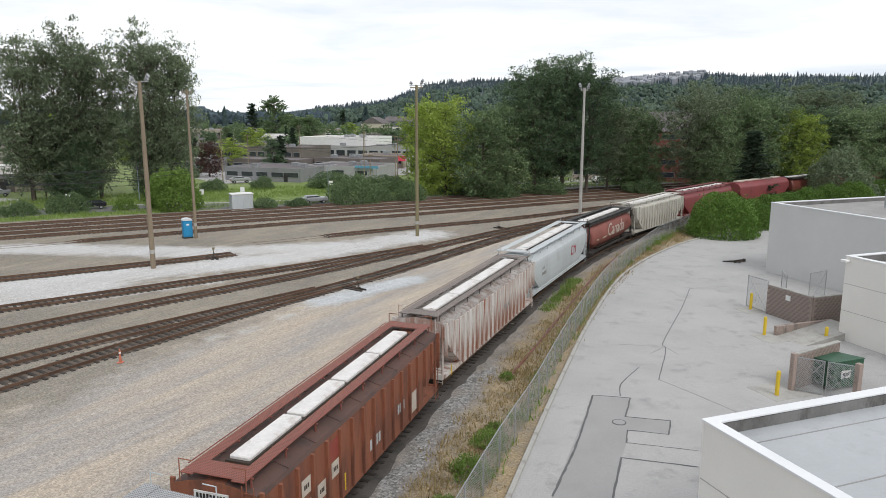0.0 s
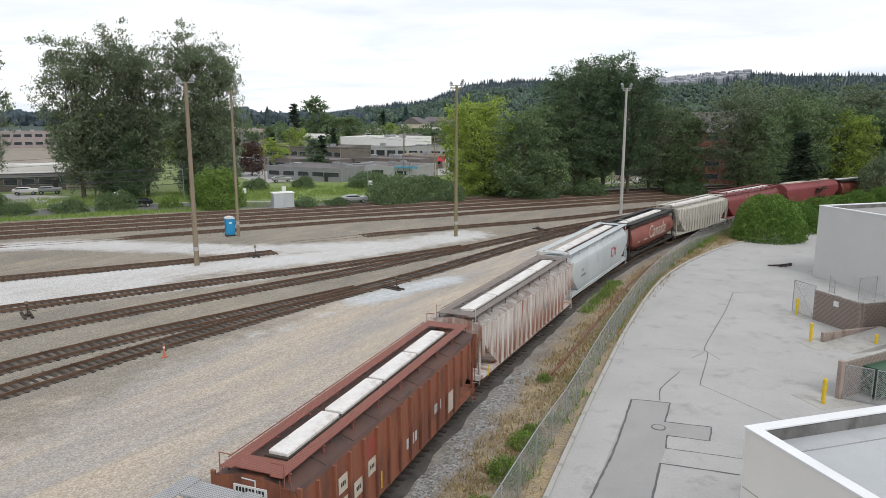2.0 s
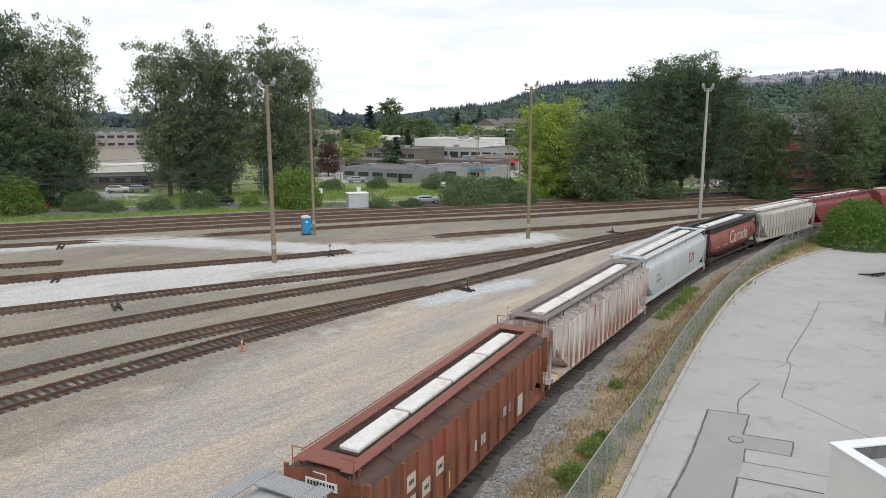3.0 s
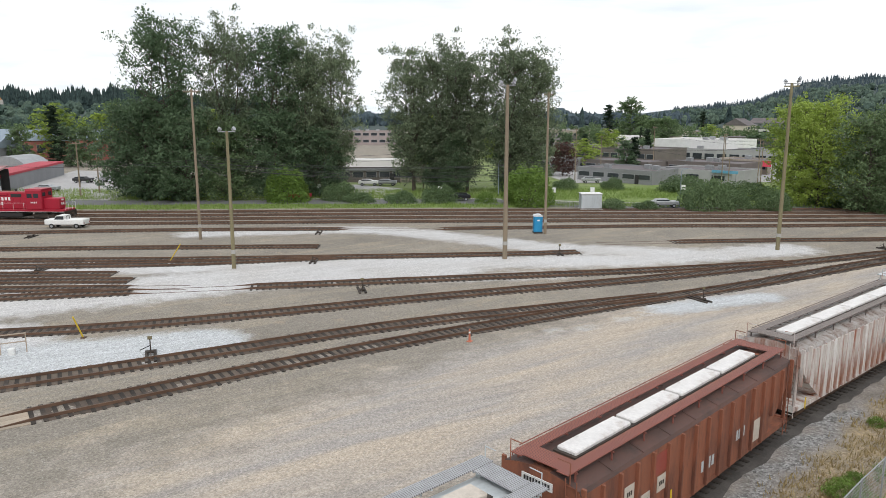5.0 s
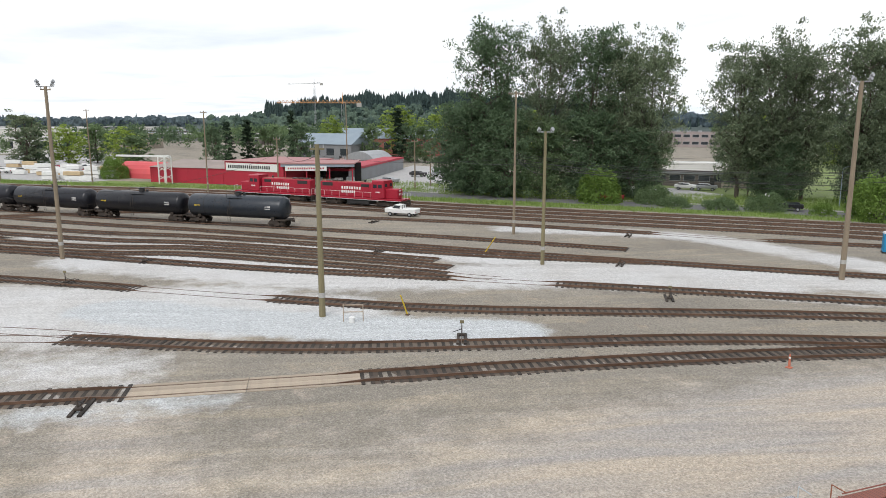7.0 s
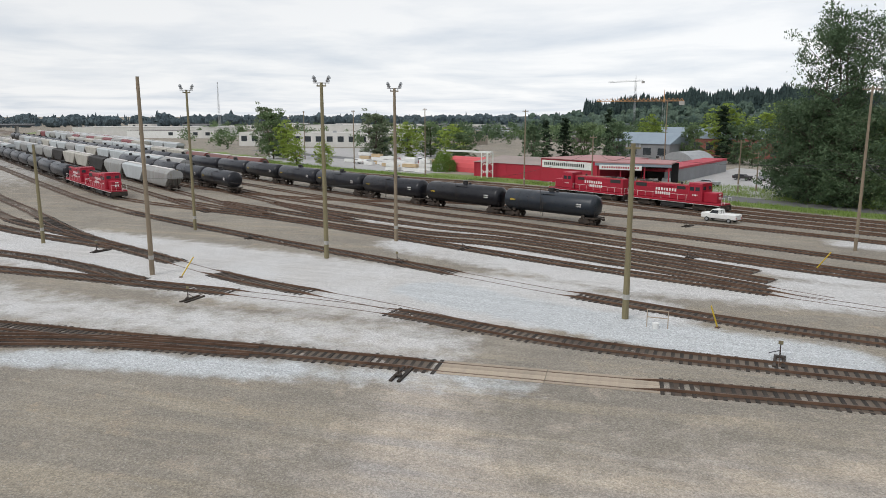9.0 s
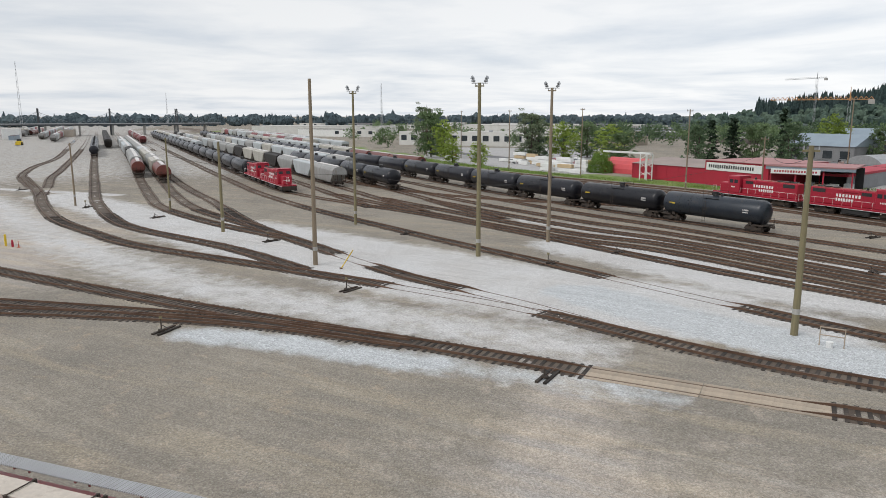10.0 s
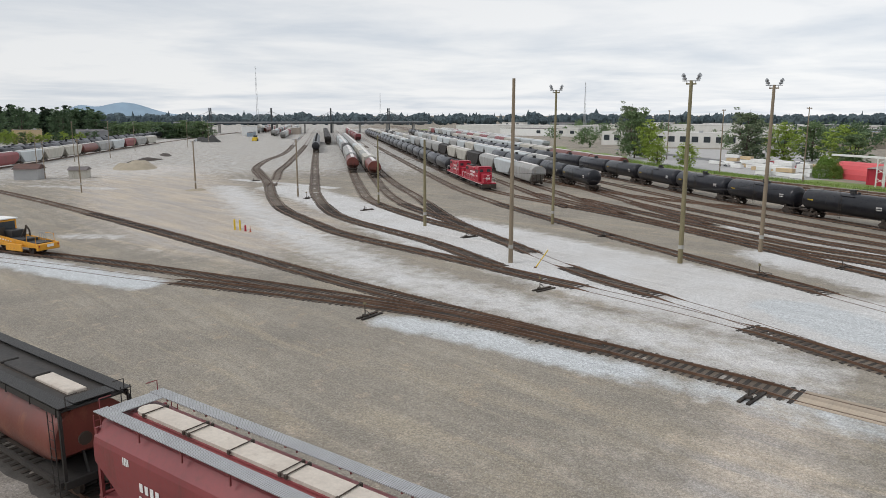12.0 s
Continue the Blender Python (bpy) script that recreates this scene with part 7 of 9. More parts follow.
# ---- trees and shrubs ----
def leaves_mesh(name, places, size, mat, rng, flat=0.0, tri=False):
    """Many small leaf sprays, each a bent quad or a pointed triangle of its own, at the given places."""
    n = len(places)
    a = rng.normal(size=(n, 3))
    a /= np.linalg.norm(a, axis=1)[:, None]
    b = rng.normal(size=(n, 3))
    b[:, 2] *= 1 - flat
    b -= a * (a * b).sum(1)[:, None]
    b /= np.linalg.norm(b, axis=1)[:, None]
    s = size * rng.uniform(0.55, 1.35, size=(n, 1))
    c = np.cross(a, b) * s * 0.25
    p = np.array(places)
    k = 3 if tri else 4
    v = np.empty((n, k, 3))
    if tri:
        v[:, 0], v[:, 1], v[:, 2] = p - a * s * 0.8 + b * s * 0.55, p + a * s, p - a * s * 0.8 - b * s * 0.55
    else:
        v[:, 0], v[:, 1], v[:, 2], v[:, 3] = p - a * s, p + b * s * 0.6 + c, p + a * s, p - b * s * 0.6 + c
    me = bpy.data.meshes.new(name)
    me.vertices.add(n * k)
    me.vertices.foreach_set("co", v.ravel())
    me.loops.add(n * k)
    me.loops.foreach_set("vertex_index", np.arange(n * k))
    me.polygons.add(n)
    me.polygons.foreach_set("loop_start", np.arange(n) * k)
    me.update(calc_edges=True)
    me.materials.append(mat)
    return me


def profile_of(kind, k):
    """Half-width of the crown at height fraction k."""
    if kind == "tall":
        return float(np.interp(k, (0, 0.15, 0.4, 0.7, 0.88, 1.0), (0.55, 0.75, 0.95, 1.0, 0.8, 0.35)))
    if kind == "round":
        return math.sin(math.pi * (0.14 + 0.82 * k)) ** 0.55
    if kind == "cone":
        return (1 - k) ** 0.85 + 0.03
    return math.sqrt(max(0.02, 1 - (1.12 * k - 0.1) ** 2))


def tree(label, h, width, kind, leaf, count, seed, bare=0.12, size=0.42, puff=0.9, name="tree", group="trees beside the yard", limbs=70):
    """A trunk that forks into leaders, limbs with twigs on them, and leaf sprays in soft puffs round the twigs."""
    rng = np.random.default_rng(seed)
    t = thing(name, label, "tree" if name == "tree" else "shrub", None, group)
    bm = bmesh.new()
    r0 = max(0.05, 0.015 * h)
    n_seg = 6
    leaders = []
    for q in range({"tall": 4, "round": 3}.get(kind, 1)):
        ang = q * 1.57 + rng.uniform(-0.4, 0.4) if kind == "tall" else q * 2.1 + rng.uniform(-0.4, 0.4)
        out = (0.0 if q == 0 else rng.uniform(0.14, 0.27)) * width
        top = h * (0.95 if q == 0 else rng.uniform(0.78, 0.95))
        fork = h * rng.uniform(0.1, 0.3)
        pts = []
        for i in range(n_seg + 1):
            z = -0.2 + (top + 0.2) * i / n_seg
            k = max(0.0, (z - fork) / (top - fork))
            wob = rng.normal(size=2) * 0.012 * h * min(1, k * 3)
            pts.append(Vector((math.cos(ang) * out * k ** 0.7 + wob[0], math.sin(ang) * out * k ** 0.7 + wob[1], z)))
        leaders.append((pts, top))
        if kind != "bush":
            for i in range(n_seg):
                rod(bm, pts[i], pts[i + 1], r0 * (0.75 if q else 1) * (1 - i / n_seg) + 0.02, r0 * (0.75 if q else 1) * (1 - (i + 1) / n_seg) + 0.02, 6, False)
    spots, weight = [], []
    twigs = 3 if limbs < 50 else 6
    for j in range(limbs):
        pts, top = leaders[j % len(leaders)]
        k = bare + (1 - bare) * ((j + rng.uniform(0, 1)) / limbs)
        kk = (k - bare) / (1 - bare)
        ang = j * 2.4 + rng.uniform(-0.5, 0.5)
        full_w = width / 2 * profile_of(kind, kk)
        reach_ = full_w * (rng.uniform(0.45, 1.0) ** 0.7)
        rise = {"tall": 0.7, "round": 0.4, "cone": -0.12}[kind] * reach_ * rng.uniform(0.6, 1.3)
        z0 = max(h * 0.06, min(h * k, top * 0.97) - max(0.0, rise))
        u = np.clip((z0 + 0.2) / (top + 0.2), 0, 0.999) * n_seg
        a = pts[int(u)].lerp(pts[int(u) + 1], u - int(u))
        tip = Vector((math.cos(ang) * reach_, math.sin(ang) * reach_, min(z0 + rise, h * 0.97)))
        tip.x, tip.y = tip.x + a.x * 0.35, tip.y + a.y * 0.35
        rod(bm, a, tip, max(0.02, r0 * 0.3 * (1 - k * 0.6)), 0.015, 4, False)
        thick = rng.uniform(0.5, 1.4)
        for q in range(twigs):
            f = rng.uniform(0.35, 1.0) if kind != "cone" else rng.uniform(0.1, 1.0)
            b = a.lerp(tip, f)
            e = b + Vector(rng.normal(size=3)) * width * (0.07 if kind != "cone" else 0.03)
            if limbs >= 50 and q < 2:
                rod(bm, b, e, 0.02, 0.008, 3, False)
            spots.append(e)
            weight.append(thick * rng.uniform(0.4, 1.6))
    weight = np.array(weight) / sum(weight) * count
    places = []
    for c, m in zip(spots, weight):
        m = int(m)
        if m < 1:
            continue
        rad = puff * rng.uniform(0.6, 1.35)
        d = rng.normal(size=(m, 3))
        d /= np.maximum(np.linalg.norm(d, axis=1)[:, None], 1e-6)
        d *= rad * rng.uniform(0.15, 1.0, size=(m, 1)) ** 0.6 * rng.uniform(0.75, 1.25, size=(m, 1))
        d[:, 2] *= 0.62 if kind != "cone" else 0.3
        g = d + np.array(c)
        places.append(g[(g[:, 2] > 0.08) & (g[:, 2] < h * 1.03)])
    part("trunk", bm, M["bark"], t, "grey-brown trunk with limbs")
    crown = new("crown", leaves_mesh("crown", np.vstack(places), size, M[leaf], rng, 0.0, True))
    crown.parent = t
    return t


def bush(label, h, width, leaf, count, seed, size, lump=0.14):
    """A dense leafy mound: leaf sprays in a thick skin over an uneven dome, on short stems."""
    rng = np.random.default_rng(seed)
    t = thing("bush", label, "shrub", None, "shrubs beside the yard")
    bm = bmesh.new()
    for j in range(9):
        ang, rr = j * 2.4, width * 0.3 * math.sqrt(rng.uniform(0.05, 1))
        rod(bm, (0.2 * rr * math.cos(ang), 0.2 * rr * math.sin(ang), -0.1), (rr * math.cos(ang), rr * math.sin(ang), h * 0.7), 0.012 * h, 0.004 * h, 5, False)
    part("stem", bm, M["bark"], t)
    d = rng.normal(size=(count, 3))
    d[:, 2] = np.abs(d[:, 2])
    d /= np.linalg.norm(d, axis=1)[:, None]
    knobs = rng.normal(size=(34, 3))
    knobs[:, 2] = np.abs(knobs[:, 2])
    knobs /= np.linalg.norm(knobs, axis=1)[:, None]
    near = (d @ knobs.T).max(1)
    swell = 1 - lump + 2 * lump * np.clip((near - 0.86) / 0.14, 0, 1) ** 1.3
    depth = 1 - 0.34 * rng.uniform(0, 1, count) ** 1.8 + np.where(rng.uniform(0, 1, count) < 0.06, rng.uniform(0, 0.9, count) * lump, 0)
    p = d * (swell * depth)[:, None] * np.array([width / 2, width / 2, h * 0.92])
    p[:, 2] = np.maximum(p[:, 2], rng.uniform(0.05, 0.2, count) * min(1, h))
    crown = new("crown", leaves_mesh("crown", p, size, M[leaf], rng, 0.0, True))
    crown.parent = t
    return t


TREES = {}


def plant(key, x, y, turn=0.0, sx=1.0, sz=1.0):
    """The first call places the tree itself, later ones place copies."""
    t, first = TREES[key]
    if first:
        return copy_thing(t, pose(x, y, 0, 0, 0, turn) @ Matrix.Diagonal((sx / first[0], sx / first[0], sz / first[1], 1)))
    t.matrix_basis = pose(x, y, 0, 0, 0, turn) @ Matrix.Diagonal((sx, sx, sz, 1))
    TREES[key] = (t, (sx, sz))
    return t


for key, args in {
    "cotton_a": ("tall cottonwood tree with airy grey-green crown", 31, 17, "tall", "leaf_cotton", 23000, 1, 0.16, 0.25, 1.5),
    "cotton_b": ("tall cottonwood tree with gaps in its crown", 31, 18, "tall", "leaf_cotton", 22000, 2, 0.2, 0.25, 1.5),
    "dark_a": ("tall dark green broadleaf tree with open crown", 34, 18, "tall", "leaf_dark", 24000, 3, 0.18, 0.26, 1.6),
    "dark_b": ("tall dark green tree with uneven outline", 33, 18, "tall", "leaf_dark", 22000, 4, 0.2, 0.26, 1.55),
    "round_d": ("broad dark green broadleaf tree", 19, 15.5, "round", "leaf_dark", 18000, 5, 0.05, 0.24, 1.3),
    "maple": ("mid-green rounded broadleaf tree", 18, 14.5, "round", "leaf_maple", 15000, 6, 0.1, 0.23, 1.2),
    "lime": ("broad bright yellow-green tree", 19.5, 16, "round", "leaf_lime", 17000, 7, 0.1, 0.23, 1.25),
    "conifer": ("dark narrow evergreen conifer tree", 20, 8, "cone", "leaf_conifer", 11000, 8, 0.05, 0.22, 0.6),
    "copper": ("small dark copper-leaved tree", 9, 7, "round", "leaf_red", 4000, 9, 0.15, 0.2, 0.7),
    "far_round": ("distant dark green rounded tree", 19, 14, "round", "leaf_dark", 3600, 15, 0.06, 0.46, 1.5),
    "far_green": ("distant mid-green rounded tree", 18, 13, "round", "leaf_maple", 3600, 16, 0.08, 0.44, 1.5),
    "far_lime": ("distant bright yellow-green tree", 19, 14, "round", "leaf_lime", 3600, 17, 0.08, 0.44, 1.5),
    "far_conifer": ("distant dark narrow conifer tree", 20, 8, "cone", "leaf_conifer", 2600, 18, 0.05, 0.42, 0.9),
    "far_tall": ("distant tall dark green tree", 31, 15, "tall", "leaf_cotton", 4600, 19, 0.08, 0.46, 1.7),
}.items():
    TREES[key] = (tree(*args, limbs=110 if not key.startswith("far") else 40), None)
for key, args in {
    "bush": ("rounded bright green leafy shrub", 6.5, 7.4, "leaf_hedge", 9000, 11, 0.21, 0.3),
    "hedge": ("large clipped bright green laurel bush", 5.6, 10, "leaf_laurel", 15000, 12, 0.17, 0.13),
    "willow": ("grey-green willow bush beside the hedge", 6.5, 8, "leaf_willow", 9000, 24, 0.2, 0.34),
    "scrub": ("low tangled patch of green scrub", 3.0, 6.0, "leaf_maple", 6500, 13, 0.15, 0.36),
    "weed": ("low patch of leafy green weeds", 0.8, 2.0, "leaf_hedge", 2600, 14, 0.06, 0.4),
}.items():
    TREES[key] = (bush(*args), None)

# the two groves behind the main line
for key, x, y, turn, sx, sz in (("cotton_a", -73, 127, 0, 0.85, 1.0), ("cotton_b", -66.5, 129, 50, 0.85, 1.03), ("cotton_a", -63, 131.5, 120, 0.75, 0.96), ("cotton_b", -54, 131, 200, 0.82, 1.03), ("cotton_a", -50, 133, 260, 0.75, 0.98),
                                ("round_d", -69, 130, 40, 0.62, 0.8), ("round_d", -64, 128, 140, 0.45, 0.65), ("round_d", -55, 133, 10, 0.38, 0.7),
                                ("dark_a", -106, 95, 0, 0.9, 1.05), ("cotton_b", -97.5, 101, 70, 0.8, 1.12), ("dark_a", -91.5, 107, 150, 0.85, 1.0), ("cotton_b", -83.5, 114, 300, 0.72, 1.04), ("cotton_a", -87.5, 111, 20, 0.75, 1.04),
                                ("round_d", -115, 94, 10, 1.0, 0.98), ("round_d", -109, 92, 80, 1.0, 0.98), ("round_d", -102, 94.5, 190, 1.0, 0.9), ("maple", -95.5, 98.5, 30, 0.9, 0.88), ("round_d", -90, 104.5, 90, 1.0, 0.88), ("round_d", -84, 110, 120, 0.8, 0.72),
                                ("bush", -85, 101.5, 0, 0.9, 0.9), ("scrub", -78, 108, 0, 0.9, 1.0), ("bush", -44.2, 116.6, 30, 1.0, 1.0)):
    plant(key, x, y, turn, sx, sz * 0.98)
# trees along the street and behind the curve of the train
for key, x, y, turn, sx, sz in (("lime", 0.5, 138, 0, 1.0, 0.98), ("lime", -2.5, 146, 90, 0.9, 0.95), ("maple", 7.5, 133.5, 0, 0.95, 0.9), ("maple", 12, 139, 50, 1.0, 1.0), ("dark_b", 18, 141, 0, 0.8, 0.82), ("dark_a", 24, 144, 90, 0.85, 0.83),
                                ("dark_b", 28.5, 142, 180, 0.72, 0.8), ("cotton_a", 21.5, 148, 10, 0.9, 0.85), ("maple", 37, 148, 120, 0.9, 1.0), ("maple", 41, 146, 30, 0.8, 0.9), ("cotton_b", 33.5, 146, 70, 0.6, 0.6),
                                ("cotton_b", 49, 140, 0, 0.85, 0.7), ("maple", 52, 137, 60, 0.7, 0.9), ("cotton_a", 56, 146, 80, 0.8, 0.7), ("maple", 60, 142, 160, 1.0, 1.05), ("maple", 65, 146, 10, 1.1, 1.05), ("lime", 70, 143, 200, 0.8, 0.85),
                                ("dark_b", 78, 150, 100, 0.9, 0.55), ("maple", 82, 146, 50, 1.1, 0.95), ("maple", 90, 150, 0, 1.1, 0.95), ("conifer", 54.5, 126, 0, 1.35, 0.66), ("willow", 72, 129, 20, 1.25, 1.25), ("maple", 99, 150, 40, 1.1, 0.9),
                                ("round_d", 66, 160, 30, 1.2, 1.1), ("cotton_b", 85, 165, 60, 1.2, 0.75), ("maple", 104, 160, 60, 1.2, 1.1), ("conifer", 94, 142, 0, 0.9, 0.75), ("conifer", 98, 145, 40, 0.9, 0.8)):
    plant(key, x, y, turn, sx, sz)
# hedge by the lot
for key, x, y, turn, sx, sz in (("hedge", 36.2, 91.6, 0, 0.86, 1.0), ("hedge", 42.5, 98, 70, 0.6, 0.7), ("hedge", 47.5, 103.5, 140, 0.6, 0.7), ("hedge", 52.5, 108, 30, 0.6, 0.68), ("hedge", 58, 113, 90, 0.6, 0.72), ("hedge", 64, 118, 60, 0.65, 0.72), ("hedge", 71, 123, 0, 0.65, 0.72),
                                ("hedge", 79, 128, 10, 0.65, 0.72)):
    plant(key, x, y, turn, sx, sz)
# scrub between street and main line
for key, x, y, turn, sx, sz in (("scrub", -16, 126, 0, 1.25, 1.45), ("scrub", -11.5, 128.5, 60, 0.7, 0.8), ("scrub", -6, 129.5, 90, 0.75, 1.05), ("scrub", -47, 146, 0, 0.75, 0.7), ("scrub", -38, 150, 40, 0.7, 0.75), ("scrub", -24, 152, 80, 1.3, 1.0), ("scrub", -60, 113.5, 0, 0.9, 0.9),
                                ("scrub", -66, 110, 30, 0.8, 0.6), ("scrub", -12, 146, 100, 1.5, 0.9), ("scrub", 3, 141, 0, 1.1, 0.8), ("scrub", -73, 107, 50, 0.8, 0.5), ("weed", -52, 116, 0, 1.6, 2.0), ("copper", -58, 178, 0, 1.2, 1.0), ("scrub", -63, 176, 0, 0.8, 0.8),
                                ("scrub", 40, 143, 20, 1.1, 0.9), ("scrub", 10, 136, 20, 1.2, 0.9), ("scrub", 20, 141, 70, 1.2, 0.9), ("scrub", -30, 119, 70, 0.6, 0.5), ("scrub", -25, 121.5, 20, 0.6, 0.4)):
    plant(key, x, y, turn, sx, sz)
rt = random.Random(21)
for x, y, s in ((2.2, 31.6, 0.7), (1.2, 28.9, 0.8), (2.6, 33.2, 0.4), (9.5, 58.5, 0.4), (10.6, 60.5, 0.5), (19.6, 74, 0.45), (23.5, 81, 0.5), (25.6, 84.8, 0.6), (27, 88.0, 0.7), (3.8, 40.3, 0.4), (0.0, 25.6, 0.7)):
    plant("weed", x, y, rt.uniform(0, 360), s, s * rt.uniform(0.8, 1.3))
# trees of the town and beyond the yard
for key, x, y, turn, sx, sz in (("far_conifer", -126, 480, 0, 2.0, 1.15), ("far_green", -107.6, 465, 0, 1.75, 1.45), ("far_green", -99, 458, 70, 1.1, 0.9), ("far_green", -89, 467, 20, 1.2, 0.72), ("far_round", -82, 462, 50, 1.2, 0.7), ("far_green", -92, 330, 20, 0.9, 0.5), ("far_lime", -84, 331, 60, 0.8, 0.45), ("far_conifer", -85, 616, 0, 1.7, 0.95), ("far_green", -44, 473, 0, 0.9, 0.35), ("far_round", -23, 407, 0, 0.8, 0.4), ("far_lime", -60, 470, 0, 1.2, 0.5), ("far_green", -81, 400, 50, 1.2, 0.8), ("far_green", -74, 405, 0, 1.2, 0.8), 
                                ("far_green", -120, 330, 0, 1.2, 0.8), ("far_round", -130, 340, 40, 1.2, 0.95), ("far_green", -150, 330, 0, 1.2, 0.95), ("far_round", -20, 290, 0, 0.9, 0.5), ("far_green", -10, 300, 0, 0.8, 0.5), ("far_green", -100, 250, 40, 0.9, 0.5),
                                ("far_green", -118, 210, 0, 0.9, 0.7), ("far_round", -108, 190, 0, 0.8, 0.6), ("far_lime", -140, 260, 0, 1.0, 0.8), ("far_round", -128, 168, 40, 0.7, 0.5), ("far_green", -114, 158, 40, 0.7, 0.5),
                                ("far_green", -264, -1, 0, 1.0, 0.95), ("far_lime", -258, 4, 60, 0.8, 0.7), ("far_tall", -285, -3, 20, 0.8, 0.66), ("far_tall", -243, 33, 0, 0.95, 0.57), ("far_round", -248, 36, 50, 0.8, 0.8), ("far_lime", -255, 46, 0, 1.0, 0.66), ("far_green", -262, 56, 60, 1.0, 0.7),
                                ("far_lime", -250, 62, 30, 1.0, 0.62), ("far_green", -236, 62, 10, 0.9, 0.55), ("far_green", -301, 2, 80, 0.9, 0.6), ("bush", -193, 45, 0, 0.75, 0.75), ("far_lime", -218, 14, 30, 0.5, 0.4), ("far_lime", -230, 6, 30, 0.5, 0.4),
                                ("far_conifer", -212, 82, 0, 0.9, 0.72), ("far_round", -206, 76, 30, 0.7, 0.72), ("far_conifer", -216, 90, 60, 1.0, 0.75), ("far_green", -214, 96, 0, 0.8, 0.7), ("far_round", -208, 104, 0, 0.8, 0.75), ("far_conifer", -222, 108, 0, 0.9, 0.9),
                                ("far_lime", -240, 134, 0, 0.9, 0.8), ("far_green", -210, 132, 50, 0.7, 0.7), ("far_conifer", -206, 140, 0, 1.3, 0.95), ("far_round", -202, 142, 0, 0.8, 0.7), ("far_green", -196, 144, 0, 0.8, 0.7), ("far_lime", -240, 165, 0, 1.5, 1.0), ("far_lime", -225, 175, 70, 1.5, 1.0),
                                ("far_green", -215, 190, 0, 1.4, 0.9), ("far_lime", -200, 200, 20, 1.3, 0.9)):
    plant(key, x, y, turn, sx, sz)
for k in range(34):
    # garden and street trees between the roofs
    a, d = radians(rt.uniform(11, 33)), rt.uniform(185, 330)
    plant(rt.choice(["far_green", "far_round", "far_lime", "far_conifer", "far_green"]), -math.sin(a) * d, math.cos(a) * d, rt.uniform(0, 360), rt.uniform(0.45, 0.8), rt.uniform(0.32, 0.6))
for k in range(56):
    # dark row beyond the right-hand tracks
    low = k >= 36
    a = radians(130.6 + 10 * k / 36 if not low else 123.5 + 8 * (k - 36) / 20)
    d = rt.uniform(470, 560)
    plant(rt.choice(["far_round", "far_round", "far_conifer"] if not low else ["far_round", "far_green"]), -math.sin(a) * d, math.cos(a) * d, rt.uniform(0, 360), rt.uniform(1.2, 1.6), rt.uniform(0.85, 1.1) * (0.55 if low else 1.0))
for k in range(14):
    a, d = radians(130.8 + 7.0 * k / 14), rt.uniform(420, 450)
    plant(rt.choice(["far_lime", "far_green", "far_round"]), -math.sin(a) * d, math.cos(a) * d, rt.uniform(0, 360), rt.uniform(0.4, 0.6), rt.uniform(0.25, 0.4))

# ---- grass ----
def blades(label, pts, height, mat, seed, per=26, spread_=0.5):
    rng = np.random.default_rng(seed)
    c = np.repeat(np.array(pts), per, axis=0)
    n = len(c)
    c = c + rng.normal(size=(n, 2)) * spread_
    ang = rng.uniform(0, 6.28, n)
    w = rng.uniform(0.02, 0.05, n)
    hh = height * rng.uniform(0.4, 1.2, n)
    lean = rng.normal(size=(n, 2)) * 0.35 * hh[:, None]
    dx, dy = np.cos(ang) * w, np.sin(ang) * w
    v = np.empty((n, 3, 3))
    v[:, 0] = np.c_[c[:, 0] - dx, c[:, 1] - dy, np.zeros(n)]
    v[:, 1] = np.c_[c[:, 0] + dx, c[:, 1] + dy, np.zeros(n)]
    v[:, 2] = np.c_[c + lean, hh]
    me = bpy.data.meshes.new("grass")
    me.vertices.add(n * 3)
    me.vertices.foreach_set("co", v.ravel())
    me.loops.add(n * 3)
    me.loops.foreach_set("vertex_index", np.arange(n * 3))
    me.polygons.add(n)
    me.polygons.foreach_set("loop_start", np.arange(n) * 3)
    me.update(calc_edges=True)
    me.materials.append(M[mat])
    return tagged(new("grass", me), label, "grass", kind="stuff")


def strip_points(line, lo, hi, n, seed, s0=0.0, s1=1.0):
    r, h, _ = glide(line, 1.0)
    rng = np.random.default_rng(seed)
    i = rng.integers(int(s0 * (len(r) - 1)), max(1, int(s1 * (len(r) - 1))), n)
    d = rng.uniform(lo, hi, n)
    return r[i] + np.c_[-h[i, 1], h[i, 0]] * d[:, None]


blades("dry yellow grass beside the railway fence", strip_points(TRAIN, -6.0, -3.2, 1400, 1, 0.25, 0.75), 0.28, "leaf_dry", 1, 16, 0.35)
blades("green grass tufts along the fence", np.vstack([strip_points(FENCE, 0.15, 0.8, 260, 2, 0.45, 1.0), strip_points(TRAIN, -4.6, -3.2, 160, 3, 0.55, 0.72), strip_points([(8.3, 55.5), (10.0, 59.5), (12.8, 66.5)], -0.3, 0.3, 70, 9)]), 0.38, "leaf_grass", 2, 18, 0.3)
blades("meadow grass between street and main line", np.vstack([strip_points(MAIN, 15.8, 20.5, 2200, 4, 0.5, 0.95), strip_points(MAIN, 28, 46, 3000, 5, 0.72, 0.9)]), 0.7, "leaf_grass", 3, 16, 0.9)


